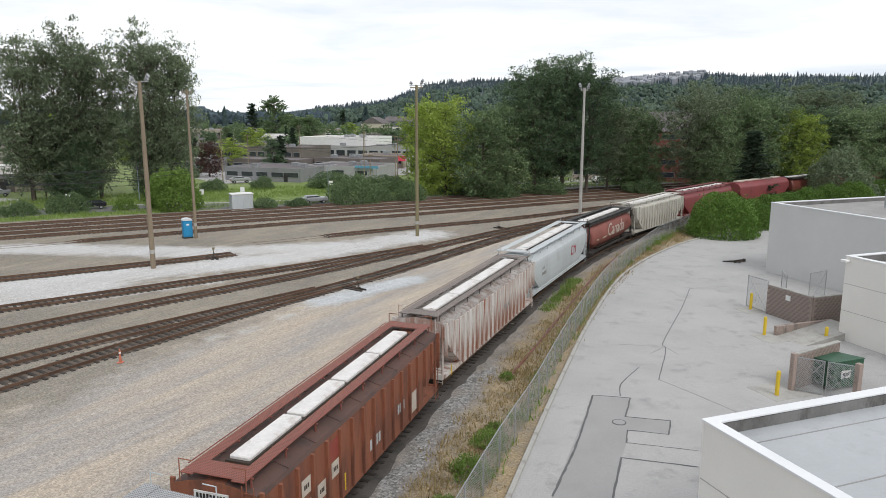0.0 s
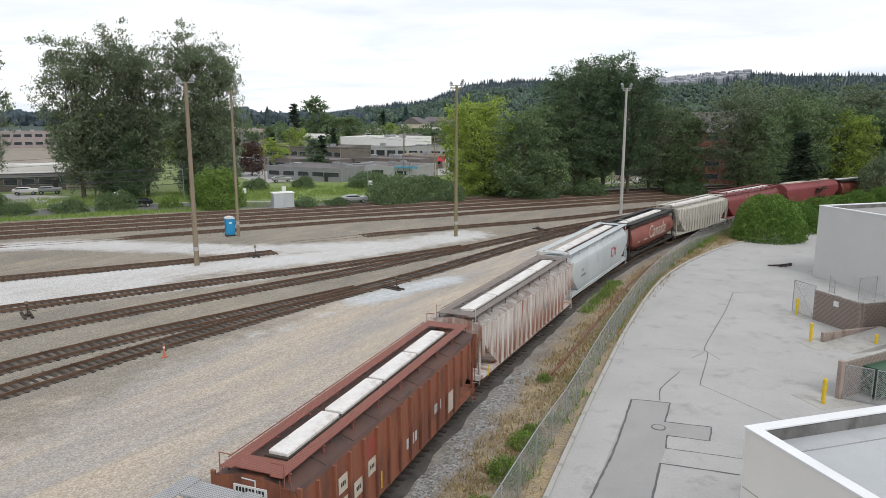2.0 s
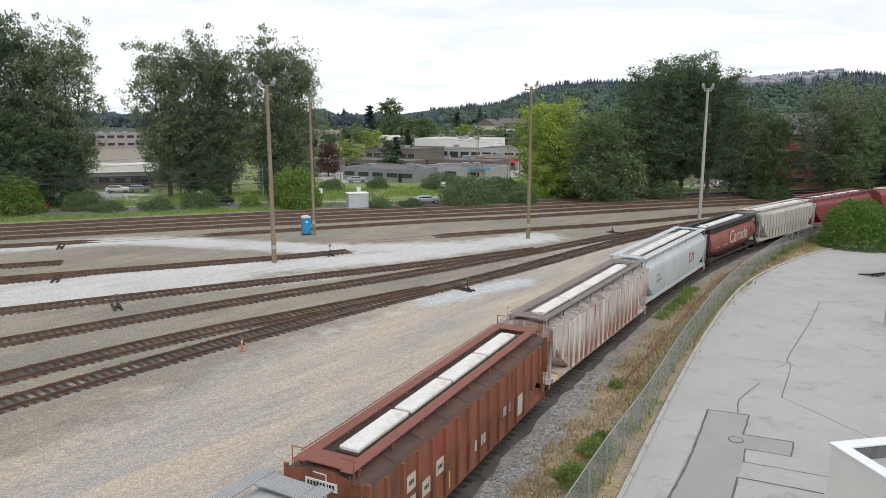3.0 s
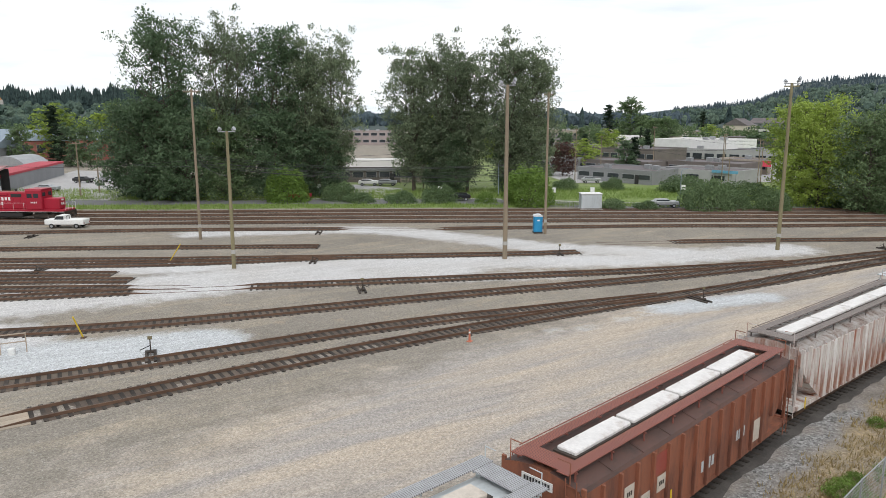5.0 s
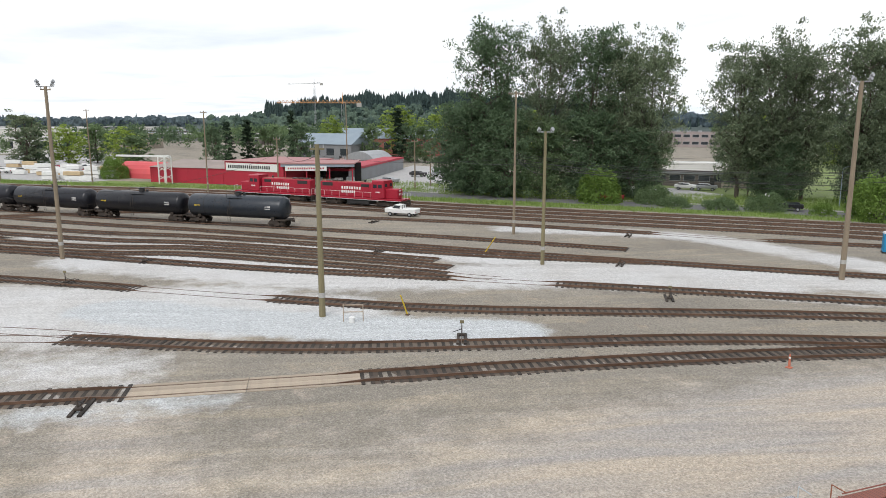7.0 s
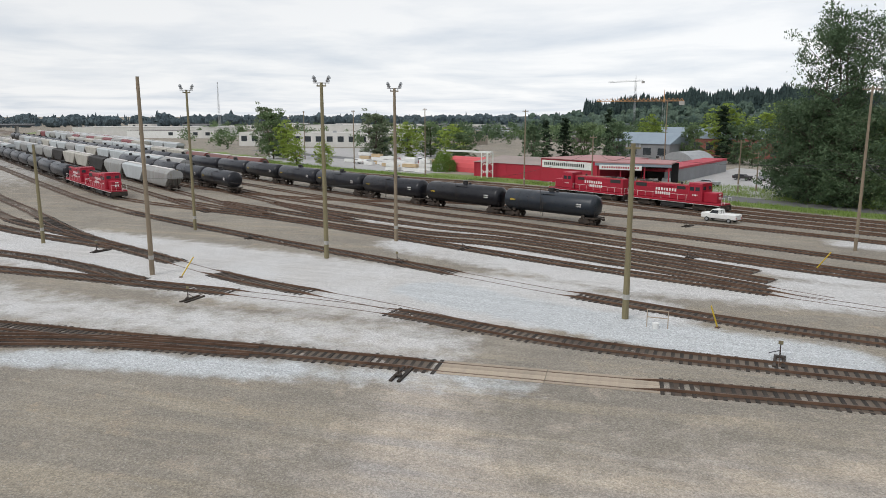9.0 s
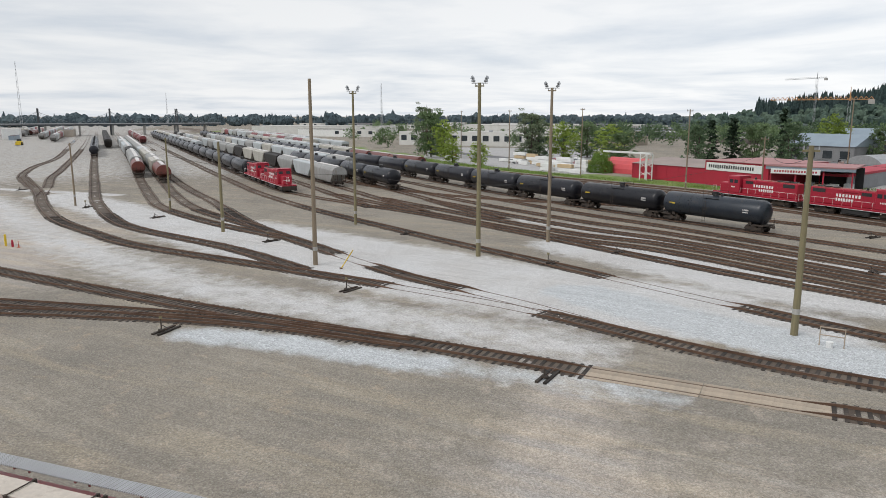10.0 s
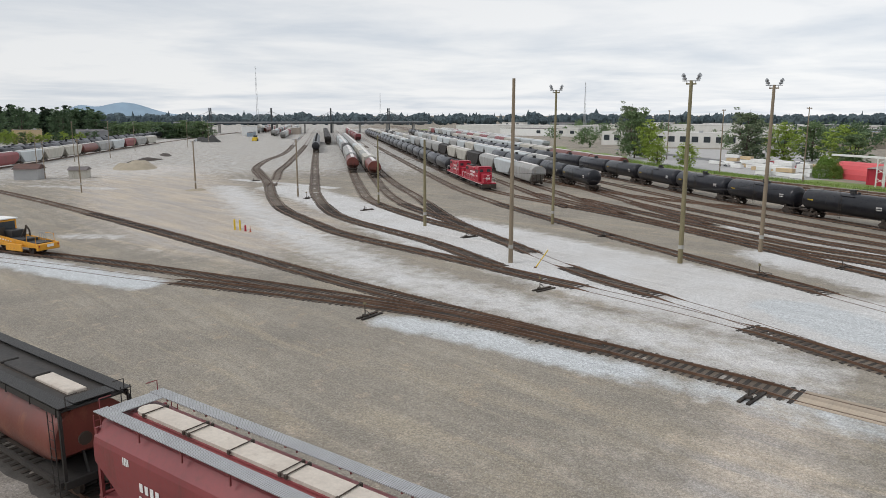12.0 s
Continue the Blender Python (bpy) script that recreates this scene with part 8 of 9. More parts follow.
# ---- the street, the town, the hills and the far end of the yard ----
def carpet(name, label, line, lo, hi, z, mat, kind="structure", step=3.0):
    """A strip of paving beside a line."""
    r, h, _ = glide(line, step)
    n = np.c_[-h[:, 1], h[:, 0]]
    bm = bmesh.new()
    prev = None
    for p, q in zip(r, n):
        a, b = p + q * lo, p + q * hi
        ring = (bm.verts.new((a[0], a[1], z)), bm.verts.new((b[0], b[1], z)))
        if prev:
            bm.faces.new((prev[0], ring[0], ring[1], prev[1]))
        prev = ring
    return tagged(link(name, bm, M[mat]), label, name, kind=kind)


STREET = [(-330, -8), (-230, 38), (-165, 62), (-118, 82), (-95, 95.5), (-70, 108.5), (-57, 116), (-30, 122.5), (-8, 131.5), (18, 147), (40, 158), (90, 178), (160, 205)]
carpet("road", "grey two-lane street behind the main line", STREET, -3.5, 3.8, 0.02, "asphalt_dark")
carpet("pavement", "pale concrete pavement along the street", STREET, 4.2, 5.8, 0.05, "concrete")


def paved(name, label, corners, mat, z=0.016):
    bm = bmesh.new()
    bm.faces.new([bm.verts.new((x, y, z)) for x, y in corners])
    bmesh.ops.recalc_face_normals(bm, faces=bm.faces[:])
    for f in bm.faces:
        if f.normal.z < 0:
            f.normal_flip()
    bmesh.ops.triangulate(bm, faces=bm.faces[:])
    return tagged(link(name, bm, M[mat]), label, name, kind="structure")


paved("parking_lot", "pale asphalt parking lot behind the locomotives", [(-143, 82), (-131, 79), (-114, 84), (-118, 98), (-140, 118), (-168, 134), (-186, 132), (-166, 108)], "asphalt_old")
paved("driveway", "asphalt driveway leading to a low building", [(-79, 112.5), (-71, 117), (-78, 131), (-92, 134), (-96, 124), (-86, 124)], "asphalt_old")
paved("parking_lot", "large pale parking lot with painted bays", [(-186, 36), (-196, 62), (-240, 62), (-330, 75), (-345, -2), (-250, -4)], "asphalt_old")
paved("parking_lot", "asphalt court among low shops", [(-66, 182), (-50, 160), (-8, 186), (10, 168), (22, 180), (-10, 212), (-60, 204)], "asphalt_old")
paved("parking_lot", "pale lot behind the trees", [(8, 156), (40, 168), (30, 186), (0, 172)], "asphalt_old", 0.024)


def building(label, x, y, turn, w, d, h, wall, roof, storeys=1, wins=4, pitched=0.0, group="buildings of the town", units=1, door=True, name="commercial_building", back=False):
    """A block with parapet or pitched roof, window rows on its near faces and roof units."""
    t = thing(name, label, "building", pose(x, y, 0, 0, 0, turn), group)
    part("wall", blk((0, 0, h / 2), (w, d, h), 0.02), M[wall], t)
    if pitched:
        bm = bmesh.new()
        prism(bm, [(-d / 2 - 0.4, h), (d / 2 + 0.4, h), (0, h + pitched)], -w / 2 - 0.4, w / 2 + 0.4, "x")
        part("roof", bm, M[roof], t)
    elif not door:
        part("roof", blk((0, 0, h + 0.06), (w + 0.2, d + 0.2, 0.14)), M[roof], t)
    else:
        part("roof", blk((0, 0, h + 0.06), (w - 0.5, d - 0.5, 0.1)), M[roof], t)
        for s in (-1, 1):
            part("parapet", blk((s * (w / 2 - 0.1), 0, h + 0.2), (0.25, d + 0.08, 0.4)), M[wall], t)
            part("parapet", blk((0, s * (d / 2 - 0.1), h + 0.19), (w - 0.34, 0.25, 0.38)), M[wall], t)
        rng = random.Random(int(x * 7 + y))
        for k in range(units):
            part("roof_unit", blk((rng.uniform(-0.35, 0.35) * w, rng.uniform(-0.3, 0.3) * d, h + 0.6), (1.6, 1.2, 1.0), 0.04), M["steel"], t)
    fh = h / storeys
    for f in range(storeys):
        for k in range(wins):
            xx = -w / 2 + w * (k + 0.5) / wins
            z = fh * (f + 0.58)
            fr = part("window", blk((xx, -d / 2 - 0.02, z), (min(3.2, w / wins * 0.8), 0.06, fh * 0.42)), M["steel" if door else "glass"], t)
            if door:
                part("pane", blk((xx, -d / 2 - 0.055, z), (min(3.2, w / wins * 0.8) - 0.16, 0.02, fh * 0.42 - 0.16)), M["glass"], fr)
    if door:
        part("door", blk((w * 0.31, -d / 2 - 0.06, 1.05), (1.0, 0.05, 2.1)), M["black_paint"], t)
    return t


T = -20
building("low grey stucco shop with dark flat roof", -39.5, 173.5, T, 20.5, 15, 2.8, "stucco_grey", "roof_dark", 1, 5, 0, units=3)
building("low pale grey shop with dark flat roof", -22.8, 178.6, T, 18.5, 14, 2.8, "stucco_pale", "roof_dark", 1, 3, 0, units=2)
building("low dark shop behind the front row", -48, 200, T, 24, 13, 3.0, "stucco_dark", "roof_dark", 1, 6, 0, units=2)
building("brown shop with a pale roof edge behind the front row", -24, 200, T, 20, 12, 3.2, "stucco_dark", "roof_dark", 1, 5, 0, units=3)
building("white windowless hall behind the shops", -33.8, 254, T, 24.7, 22, 7.3, "white_paint", "roof_pale", 1, 0, units=4)
building("long brown building with a band of windows", -52.3, 227.9, T, 28, 18, 5.2, "stucco_dark", "roof_dark", 1, 9, units=3)
building("grey office with window bands", -21.9, 240, T, 31.9, 14, 4.8, "stucco_pale", "roof_dark", 1, 8, units=3)
building("brown restaurant with wide windows", -16.5, 213.5, T, 14, 10, 3.4, "stucco_tan", "roof_dark", 1, 4)
building("pale blue-white corner shop", -5.4, 192.7, T, 5.8, 10, 4.4, "stucco_white", "roof_pale", 1, 1)
building("grey shed with pale roof behind the shops", -66, 196, T, 12, 10, 3.4, "stucco_grey", "roof_pale", 1, 3)
building("long dark low block with white roof edge", -88, 262, T, 30, 14, 4.4, "stucco_grey", "roof_dark", 1, 6)
shop = building("dark brown low shop with an open carport front", -95.5, 147.4, 26, 15.5, 16, 3.2, "stucco_dark", "roof_pale", 1, 5, units=3)
part("roof_storey", blk((0.5, 3, 4.0), (12.5, 7, 1.5)), M["stucco_white"], shop, "white rooftop storey")
part("fascia", blk((0, -8.15, 3.0), (15.8, 0.18, 0.55)), M["stucco_grey"], shop)
building("dark low annex beside the carport shop", -84.5, 150.5, 26, 9, 12, 3.0, "stucco_tan", "roof_dark", 1, 2, units=1)
building("greyish pink two-storey block", -209.5, 324.5, 26, 30, 16, 7.0, "stucco_rose", "roof_dark", 2, 7, units=3)
building("grey flat-roofed block beside the pink one", -236, 310, 26, 26, 14, 6.6, "stucco_pale", "roof_dark", 2, 5, units=2)
building("brick and beige apartment block behind trees", 56, 171, T, 32, 14, 11.5, "brick", "roof_dark", 4, 8, 4.5, name="apartment_building")
building("beige apartment block behind trees", 40, 176, T, 14, 14, 13.5, "stucco_tan", "roof_dark", 4, 4, 3.5, name="apartment_building")
building("cream house with grey pitched roof", -52, 560, 70, 14, 18, 8, "roof_cream", "roof_dark", 2, 3, 5, name="house")
building("grey apartment house with pitched roof", -34.8, 629.8, T, 30, 16, 9, "stucco_grey", "roof_dark", 3, 5, 4, name="apartment_building")
building("long low school with teal roof", -129.3, 419.8, T, 30, 16, 6.2, "stucco_tan", "slate_blue", 1, 8)
awning = thing("shop_awning", "dark red fabric awning over a shop front", "awning", pose(-9.6, 205.5, 0, 0, 0, T))
bm = bmesh.new()
prism(bm, [(-1.6, 2.2), (0.2, 2.2), (0.2, 3.6)], -3.6, 3.6, "x")
part("canopy", bm, M["store_red"], awning)
for x in (-3.4, 3.4):
    part("post", blk((x, -1.45, 1.1), (0.08, 0.08, 2.2)), M["steel"], awning)
sign = thing("shop_sign", "pale blue sign board over a low shop", "sign", pose(-18.0, 169.0, 0, 0, 0, T))
part("board", blk((0, 0, 3.1), (6.0, 0.2, 0.6)), M["blue_sign"], sign)
for x in (-2.6, 2.6):
    part("post", blk((x, 0.05, 1.4), (0.12, 0.12, 2.8)), M["steel"], sign)
rb = random.Random(33)
walls = ["stucco_white", "stucco_grey", "stucco_tan", "stucco_white", "stucco_dark"]
for k in range(46):
    a, d = radians(rb.uniform(-6, 27)), rb.uniform(300, 700)
    roof = rb.choice(["roof_dark", "roof_pale", "roof_dark", "slate_blue"])
    building("distant low town building among trees", -math.sin(a) * d, math.cos(a) * d, T, rb.uniform(10, 24), rb.uniform(9, 16), rb.uniform(3.0, 6), rb.choice(walls), roof, 1, 3, rb.choice([0, 0, 2.2]), "distant town buildings", 1, False)
for k in range(40):
    a, d = radians(rb.uniform(52, 92)), rb.uniform(380, 760)
    building("distant low building beyond the store", -math.sin(a) * d, math.cos(a) * d, 28, rb.uniform(14, 30), rb.uniform(10, 18), rb.uniform(3.0, 4.8), rb.choice(walls), rb.choice(["roof_pale", "roof_dark", "slate_blue"]), 1, 3, 0, "distant town buildings", 1, False)

# red building-supply store
st = thing("hardware_store", "long bright red building-supply store wing", "store", pose(-168.0, 56.2, 0, 0, 0, 34))
part("long_wall", blk((0, 0, 1.8), (24, 0.3, 3.6), 0.02), M["store_red"], st)
for k in range(8):
    part("wall_rib", blk((-11.5 + 3.3 * k, -0.17, 1.8), (0.12, 0.06, 3.5)), M["store_red"], st)
part("end_wall", blk((-11.85, 12, 1.8), (0.3, 23.6, 3.6)), M["store_red"], st)
bm = bmesh.new()
prism(bm, [(-0.4, 3.6), (12, 4.7), (24.4, 3.6)], -12.2, 14, "x")
part("roof", bm, M["wing_roof"], st, "weathered grey-brown low roof")
front = thing("shop_building", "red shop building with white sign boards and canopy", "store", pose(-152.3, 64.4, 0, 0, 0, 25))
part("block", blk((0, 9, 2.7), (17, 18, 5.4), 0.03), M["store_red"], front)
part("roof", blk((0, 9, 5.46), (17.6, 18.6, 0.12)), M["store_roof"], front)
part("sign_board", blk((-0.4, -0.08, 4.2), (15.2, 0.14, 1.7)), M["white_paint"], front, "white sign board with bars")
bars(front, -1.2, -0.17, 4.25, 12.4, 0.75, 20, "black_paint")
side = thing("canopy_hall", "open red canopy hall full of stacked goods", "canopy", pose(-144.4, 67.9, 0, 0, 0, 52))
part("canopy_roof", blk((7.5, 6, 5.3), (16, 13, 0.25)), M["store_roof"], side)
part("canopy_fascia", blk((7.5, -0.3, 4.95), (16, 0.2, 0.7)), M["slate_blue"], side)
part("sign_board", blk((5, -0.45, 4.3), (9, 0.12, 1.0)), M["white_paint"], side, "white sign board with bars")
bars(side, 5, -0.52, 4.3, 8.0, 0.45, 16, "red_mark")
for x in (0.4, 5, 10, 15):
    part("canopy_post", blk((x, 0.1, 2.5), (0.25, 0.25, 5.0)), M["store_red"], side)
part("back_wall", blk((7.5, 12, 2.4), (16, 0.3, 4.8)), M["black_paint"], side)
for k in range(6):
    part("stacked_goods", blk((1.6 + 2.4 * k, 3 + 2 * (k % 3), 0.9), (1.7, 1.5, 1.8), 0.05), M[["wood_fresh", "white_paint", "plastic_white"][k % 3]], side)
can = thing("garden_canopy", "long low red canopy of the store garden yard", "canopy", pose(-161, 100, 0, 0, 0, 131))
part("roof", blk((0, 0, 3.3), (50, 6, 0.5)), M["store_red"], can)
for k in range(9):
    part("post", blk((-24 + 6 * k, 2.8, 1.55), (0.2, 0.2, 3.1)), M["store_red"], can)
part("back_wall", blk((0, -2.8, 1.5), (50, 0.2, 3.0)), M["stucco_grey"], can)
part("gable_sign", blk((-12, 3.2, 4.1), (3.0, 0.12, 2.4)), M["roof_cream"], can)
bm = bmesh.new()
prism(bm, [(4.4 * math.cos(math.pi * k / 10), 4.0 * math.sin(math.pi * k / 10)) for k in range(11)], -9, 9, "y")
q = tagged(link("storage_shelter", bm, M["cone_orange"], m=pose(-190.5, 54, 0, 0, 0, -60)), "round-topped red fabric storage shelter", "shelter")
q.data.materials[0] = surface("red_tarpaulin", (0.62, 0.085, 0.09), (0.52, 0.07, 0.08), 6, 0.3, 0.6, 0, 0.05)
tw = thing("lattice_tower", "white steel lattice tower beside the store", "lattice tower", pose(-171, 50.8, 0, 0, 0, 34))
for sx in (-1, 1):
    for sy in (-1, 1):
        part("leg", blk((sx * 1.0, sy * 1.0, 3.1), (0.2, 0.2, 6.2)), M["white_paint"], tw)
for z in range(1, 6):
    for sy in (-1, 1):
        bm = bmesh.new()
        rod(bm, (-1, sy, z), (1, sy, z + (1 if z % 2 else -1)), 0.07, None, 6)
        part("brace", bm, M["white_paint"], tw)
part("beam", blk((-6, 0, 6.3), (15, 0.8, 0.4)), M["white_paint"], tw)
arch = thing("arch_roof_hall", "grey round-roofed hall beside the store", "hall", pose(-186, 112, 0, 0, 0, 28))
bm = bmesh.new()
prism(bm, [(6 * math.cos(math.pi * k / 10), 5.0 * math.sin(math.pi * k / 10)) for k in range(11)], 0, 12, "y")
part("shell", bm, M["steel"], arch)
rl = random.Random(4)
for k in range(26):
    k_ = rl.random()
    x, y = -190 - 50 * k_ + rl.uniform(-5, 5), 40 - 14 * k_ + rl.uniform(-5, 5)
    t = thing("lumber_stack", "white-wrapped stack of building lumber", "lumber stack", pose(x, y, 0, 0, 0, 40 + rl.uniform(-6, 6)), "lumber stacks")
    n = rl.randint(1, 3)
    for j in range(n):
        part("timber_pack", blk((0, 0, 0.55 + 1.05 * j), (rl.uniform(3.5, 5.5), 1.3, 0.95), 0.04), M["white_paint" if rl.random() < 0.8 else "wood_fresh"], t)
    part("bearer", blk((0, 0, 0.04), (3.0, 1.1, 0.1)), M["tie"], t)
building("old brick hall with blue-grey pitched roof", -247, 163, 28, 44, 12, 6.5, "brick", "slate_blue", 1, 8, 4.0, name="school_building")
building("red brick school block", -222, 176, 28, 26, 14, 6.5, "brick", "roof_dark", 2, 5, name="school_building")
building("grey hall with blue-grey roof", -222, 124, 28, 22, 14, 6, "stucco_grey", "slate_blue", 1, 4, 3.5, name="school_building")
building("long low shopping block with dark glass front", -366, 28, 65, 90, 24, 6.5, "stucco_white", "roof_pale", 1, 16, units=5)
building("very long white warehouse at the yard's end", -575, -85, 72, 110, 40, 6.5, "stucco_white", "roof_pale", 1, 0, units=6, door=False, name="warehouse")
for k in range(26):
    a, d = radians(rb.uniform(73, 104)), rb.uniform(480, 900)
    building("distant low white building beyond the yard", -math.sin(a) * d, math.cos(a) * d, 65, rb.uniform(16, 44), rb.uniform(10, 18), rb.uniform(3.5, 5.5), rb.choice(["stucco_white", "stucco_white", "stucco_grey", "white_paint"]), rb.choice(["roof_pale", "roof_dark"]), 1, 2, 0, "distant town buildings", 1, False)
building("white warehouse beyond the yard", -480, 60, 60, 80, 40, 8.5, "stucco_white", "roof_pale", 1, 0, units=5, door=False, name="warehouse")
building("white tent-like store hall in the yard", -470, -272, 24, 20, 9, 6.5, "white_paint", "roof_pale", 1, 0, 0, units=0, door=False, name="store_hall")
building("low dark container row in the yard", -455, -262, 24, 30, 3, 2.6, "slate_blue", "roof_dark", 1, 0, units=0, door=False, name="container_row")
building("low building among far tracks", -520, -262, 24, 40, 10, 4.5, "stucco_tan", "roof_pale", 1, 6, units=1, name="yard_office")
building("yellow-fronted low shop beyond parked wagons", -330, -330, 45, 40, 14, 6.5, "wood_fresh", "roof_pale", 1, 6, units=1)
building("grey low shop beyond parked wagons", -345, -300, 45, 40, 14, 6, "stucco_grey", "roof_dark", 1, 6, units=1)
loader = thing("wheel_loader", "small yellow loader parked in the yard", "loader", pose(-372, -212, 0, 0, 0, 20))
part("body", blk((0, 0, 1.4), (5, 2.4, 1.4), 0.1), M["yellow_paint"], loader)
part("cab", blk((-0.5, 0, 2.6), (1.8, 1.8, 1.3), 0.08), M["glass"], loader)
part("bucket", blk((3.6, 0, 0.8), (1.2, 2.6, 1.0), 0.1), M["yellow_paint"], loader)
for x in (-1.7, 1.7):
    for s in (-1, 1):
        bm = bmesh.new()
        rod(bm, (x, s * 0.9, 0.75), (x, s * 1.4, 0.75), 0.75, None, 14)
        part("wheel", bm, M["rubber"], loader)

# cable-stayed road bridge across the end of the yard
br = thing("road_bridge", "long dark cable-stayed road bridge over the yard", "bridge")
ba, bb = [Vector((-610 * math.sin(radians(a)), 610 * math.cos(radians(a)), 0)) for a in (125.4, 106.4)]
d = bb - ba
mb = pose(ba.x, ba.y, 0, 0, 0, math.degrees(math.atan2(d.y, d.x)))
br.matrix_basis = mb
span = d.length
part("deck", blk((span / 2, 0, 7.9), (span, 12, 1.1), 0.05), M["bridge"], br)
part("railing", blk((span / 2, -6.0, 8.8), (span, 0.2, 0.7)), M["steel"], br)
for k in range(4):
    px = span * (0.135 + 0.235 * k)
    for s in (-1, 1):
        part("pylon", blk((px, s * 5.2, 9.9), (0.9, 0.8, 19.8), 0.1), M["bridge"], br)
    for q_ in range(1, 6):
        for s in (-1, 1):
            bm = bmesh.new()
            rod(bm, (px, -5.2, 19.0 - q_ * 0.4), (px + s * 4.6 * q_, -5.2, 8.6), 0.06, None, 5)
            part("stay", bm, M["steel"], br)
for k in range(9):
    part("pier", blk((span * (k + 0.5) / 9, 0, 3.65), (1.4, 8, 7.3)), M["concrete"], br)
mast = thing("radio_mast", "tall thin lattice radio mast", "mast", pose(-521, -294, 0), "masts")
for s in range(3):
    a = 2.094 * s
    bm = bmesh.new()
    rod(bm, (1.1 * math.cos(a), 1.1 * math.sin(a), 0), (0.25 * math.cos(a), 0.25 * math.sin(a), 52), 0.14, 0.08, 5)
    part("leg", bm, M["steel"], mast)
for z in range(2, 52, 4):
    bm = bmesh.new()
    k = 1.1 - 0.85 * z / 52
    for s in range(3):
        a, b = 2.094 * s, 2.094 * (s + 1)
        rod(bm, (k * math.cos(a), k * math.sin(a), z), (k * math.cos(b), k * math.sin(b), z + 1), 0.06, None, 4)
    part("lattice", bm, M["steel"], mast)
copy_thing(mast, pose(-905, -330, 0) @ Matrix.Diagonal((1, 1, 0.8, 1)))
copy_thing(mast, pose(-560, -40, 0) @ Matrix.Diagonal((1, 1, 0.75, 1)))

# tower cranes over the town
def crane(x, y, h, jib, turn, mat, tilt=0.0):
    t = thing("tower_crane", "slender tower crane far behind the store", "crane", pose(x, y, 0, 0, 0, turn), "tower cranes")
    for sx, sy in ((-1, -1), (1, -1), (1, 1), (-1, 1)):
        part("mast_leg", blk((sx * 0.6, sy * 0.6, h / 2), (0.14, 0.14, h)), M["steel"], t)
    bm = bmesh.new()
    for k in range(int(h / 2.4)):
        side = 0.6 if k % 2 else -0.6
        rod(bm, (-side, -0.6, 2.4 * k), (side, -0.6, 2.4 * k + 2.4), 0.06, None, 4)
        rod(bm, (-0.6, -side, 2.4 * k), (-0.6, side, 2.4 * k + 2.4), 0.06, None, 4)
    part("mast_lattice", bm, M["steel"], t)
    bm = bmesh.new()
    box(bm, (0, 0, 0), (jib, 0.8, 0.3))
    for k in range(int(jib / 2)):
        rod(bm, (-jib / 2 + 2 * k, 0, 0), (-jib / 2 + 2 * k + 1, 0, 1.3), 0.12, None, 4)
        rod(bm, (-jib / 2 + 2 * k + 1, 0, 1.3), (-jib / 2 + 2 * k + 2, 0, 0), 0.12, None, 4)
    part("jib", bm, M[mat], t, m=pose(jib * 0.28, 0, h + 0.5, 0, tilt, 0))
    part("counterweight", blk((-jib * 0.2, 0, h - 0.5), (2.5, 1.5, 2.0)), M["concrete"], t)
    bm = bmesh.new()
    rod(bm, (0, 0, h), (0, 0, h + 6), 0.4, 0.1, 5)
    part("top_tower", bm, M[mat], t)


crane(-621, 327, 45, 44, 200, "steel", 0)
crane(-327, 188, 21.5, 42, 240, "crane_yellow", 0)

# railway signal behind the hedge
t = thing("railway_signal", "grey railway signal mast with dark signal heads", "signal", pose(70.5, 150, 0, 0, 0, 20))
bm = bmesh.new()
rod(bm, (0, 0, 0), (0, 0, 9.6), 0.14, 0.1, 8)
part("mast", bm, M["steel"], t)
for z, x in ((9.2, 0.5), (8.2, 0.5), (8.8, -0.5)):
    bm = bmesh.new()
    rod(bm, (x, -0.2, z), (x, -0.3, z), 0.42, None, 14)
    part("signal_head", bm, M["black_paint"], t)

# ---- hills and far woods ----
CREST = [(-70, 2.4), (-40, 2.7), (-30, 2.75), (-24, 2.75), (-19, 3.15), (-15, 2.8), (-9, 2.6), (-4, 2.8), (1, 2.4), (4.4, 1.15), (8, 0.7), (12, 0.35), (16, 0.2), (24, 0.1), (36, 0.15), (44, 0.8), (50, 1.25), (56, 1.35), (61, 1.0),
         (64, 0.6), (68, 0.1), (80, 0.0), (100, 0.0), (150, 0.0)]


def crest_at(az):
    return float(np.interp(az, [c[0] for c in CREST], [c[1] for c in CREST]))


def hill_height(az, r):
    far = 2300.0 if az < 30 else 1500.0
    top = math.tan(radians(crest_at(az))) * far + 8
    k = np.clip((r - 650) / (far - 650), 0, 1)
    if crest_at(az) <= 0.02:
        return -6.0
    rough = 6 * noise.noise(Vector((az * 0.35, r * 0.003, 1.0))) * k
    return top * (k ** 1.2) * (1 if r <= far else 0.9) + rough - 1.0


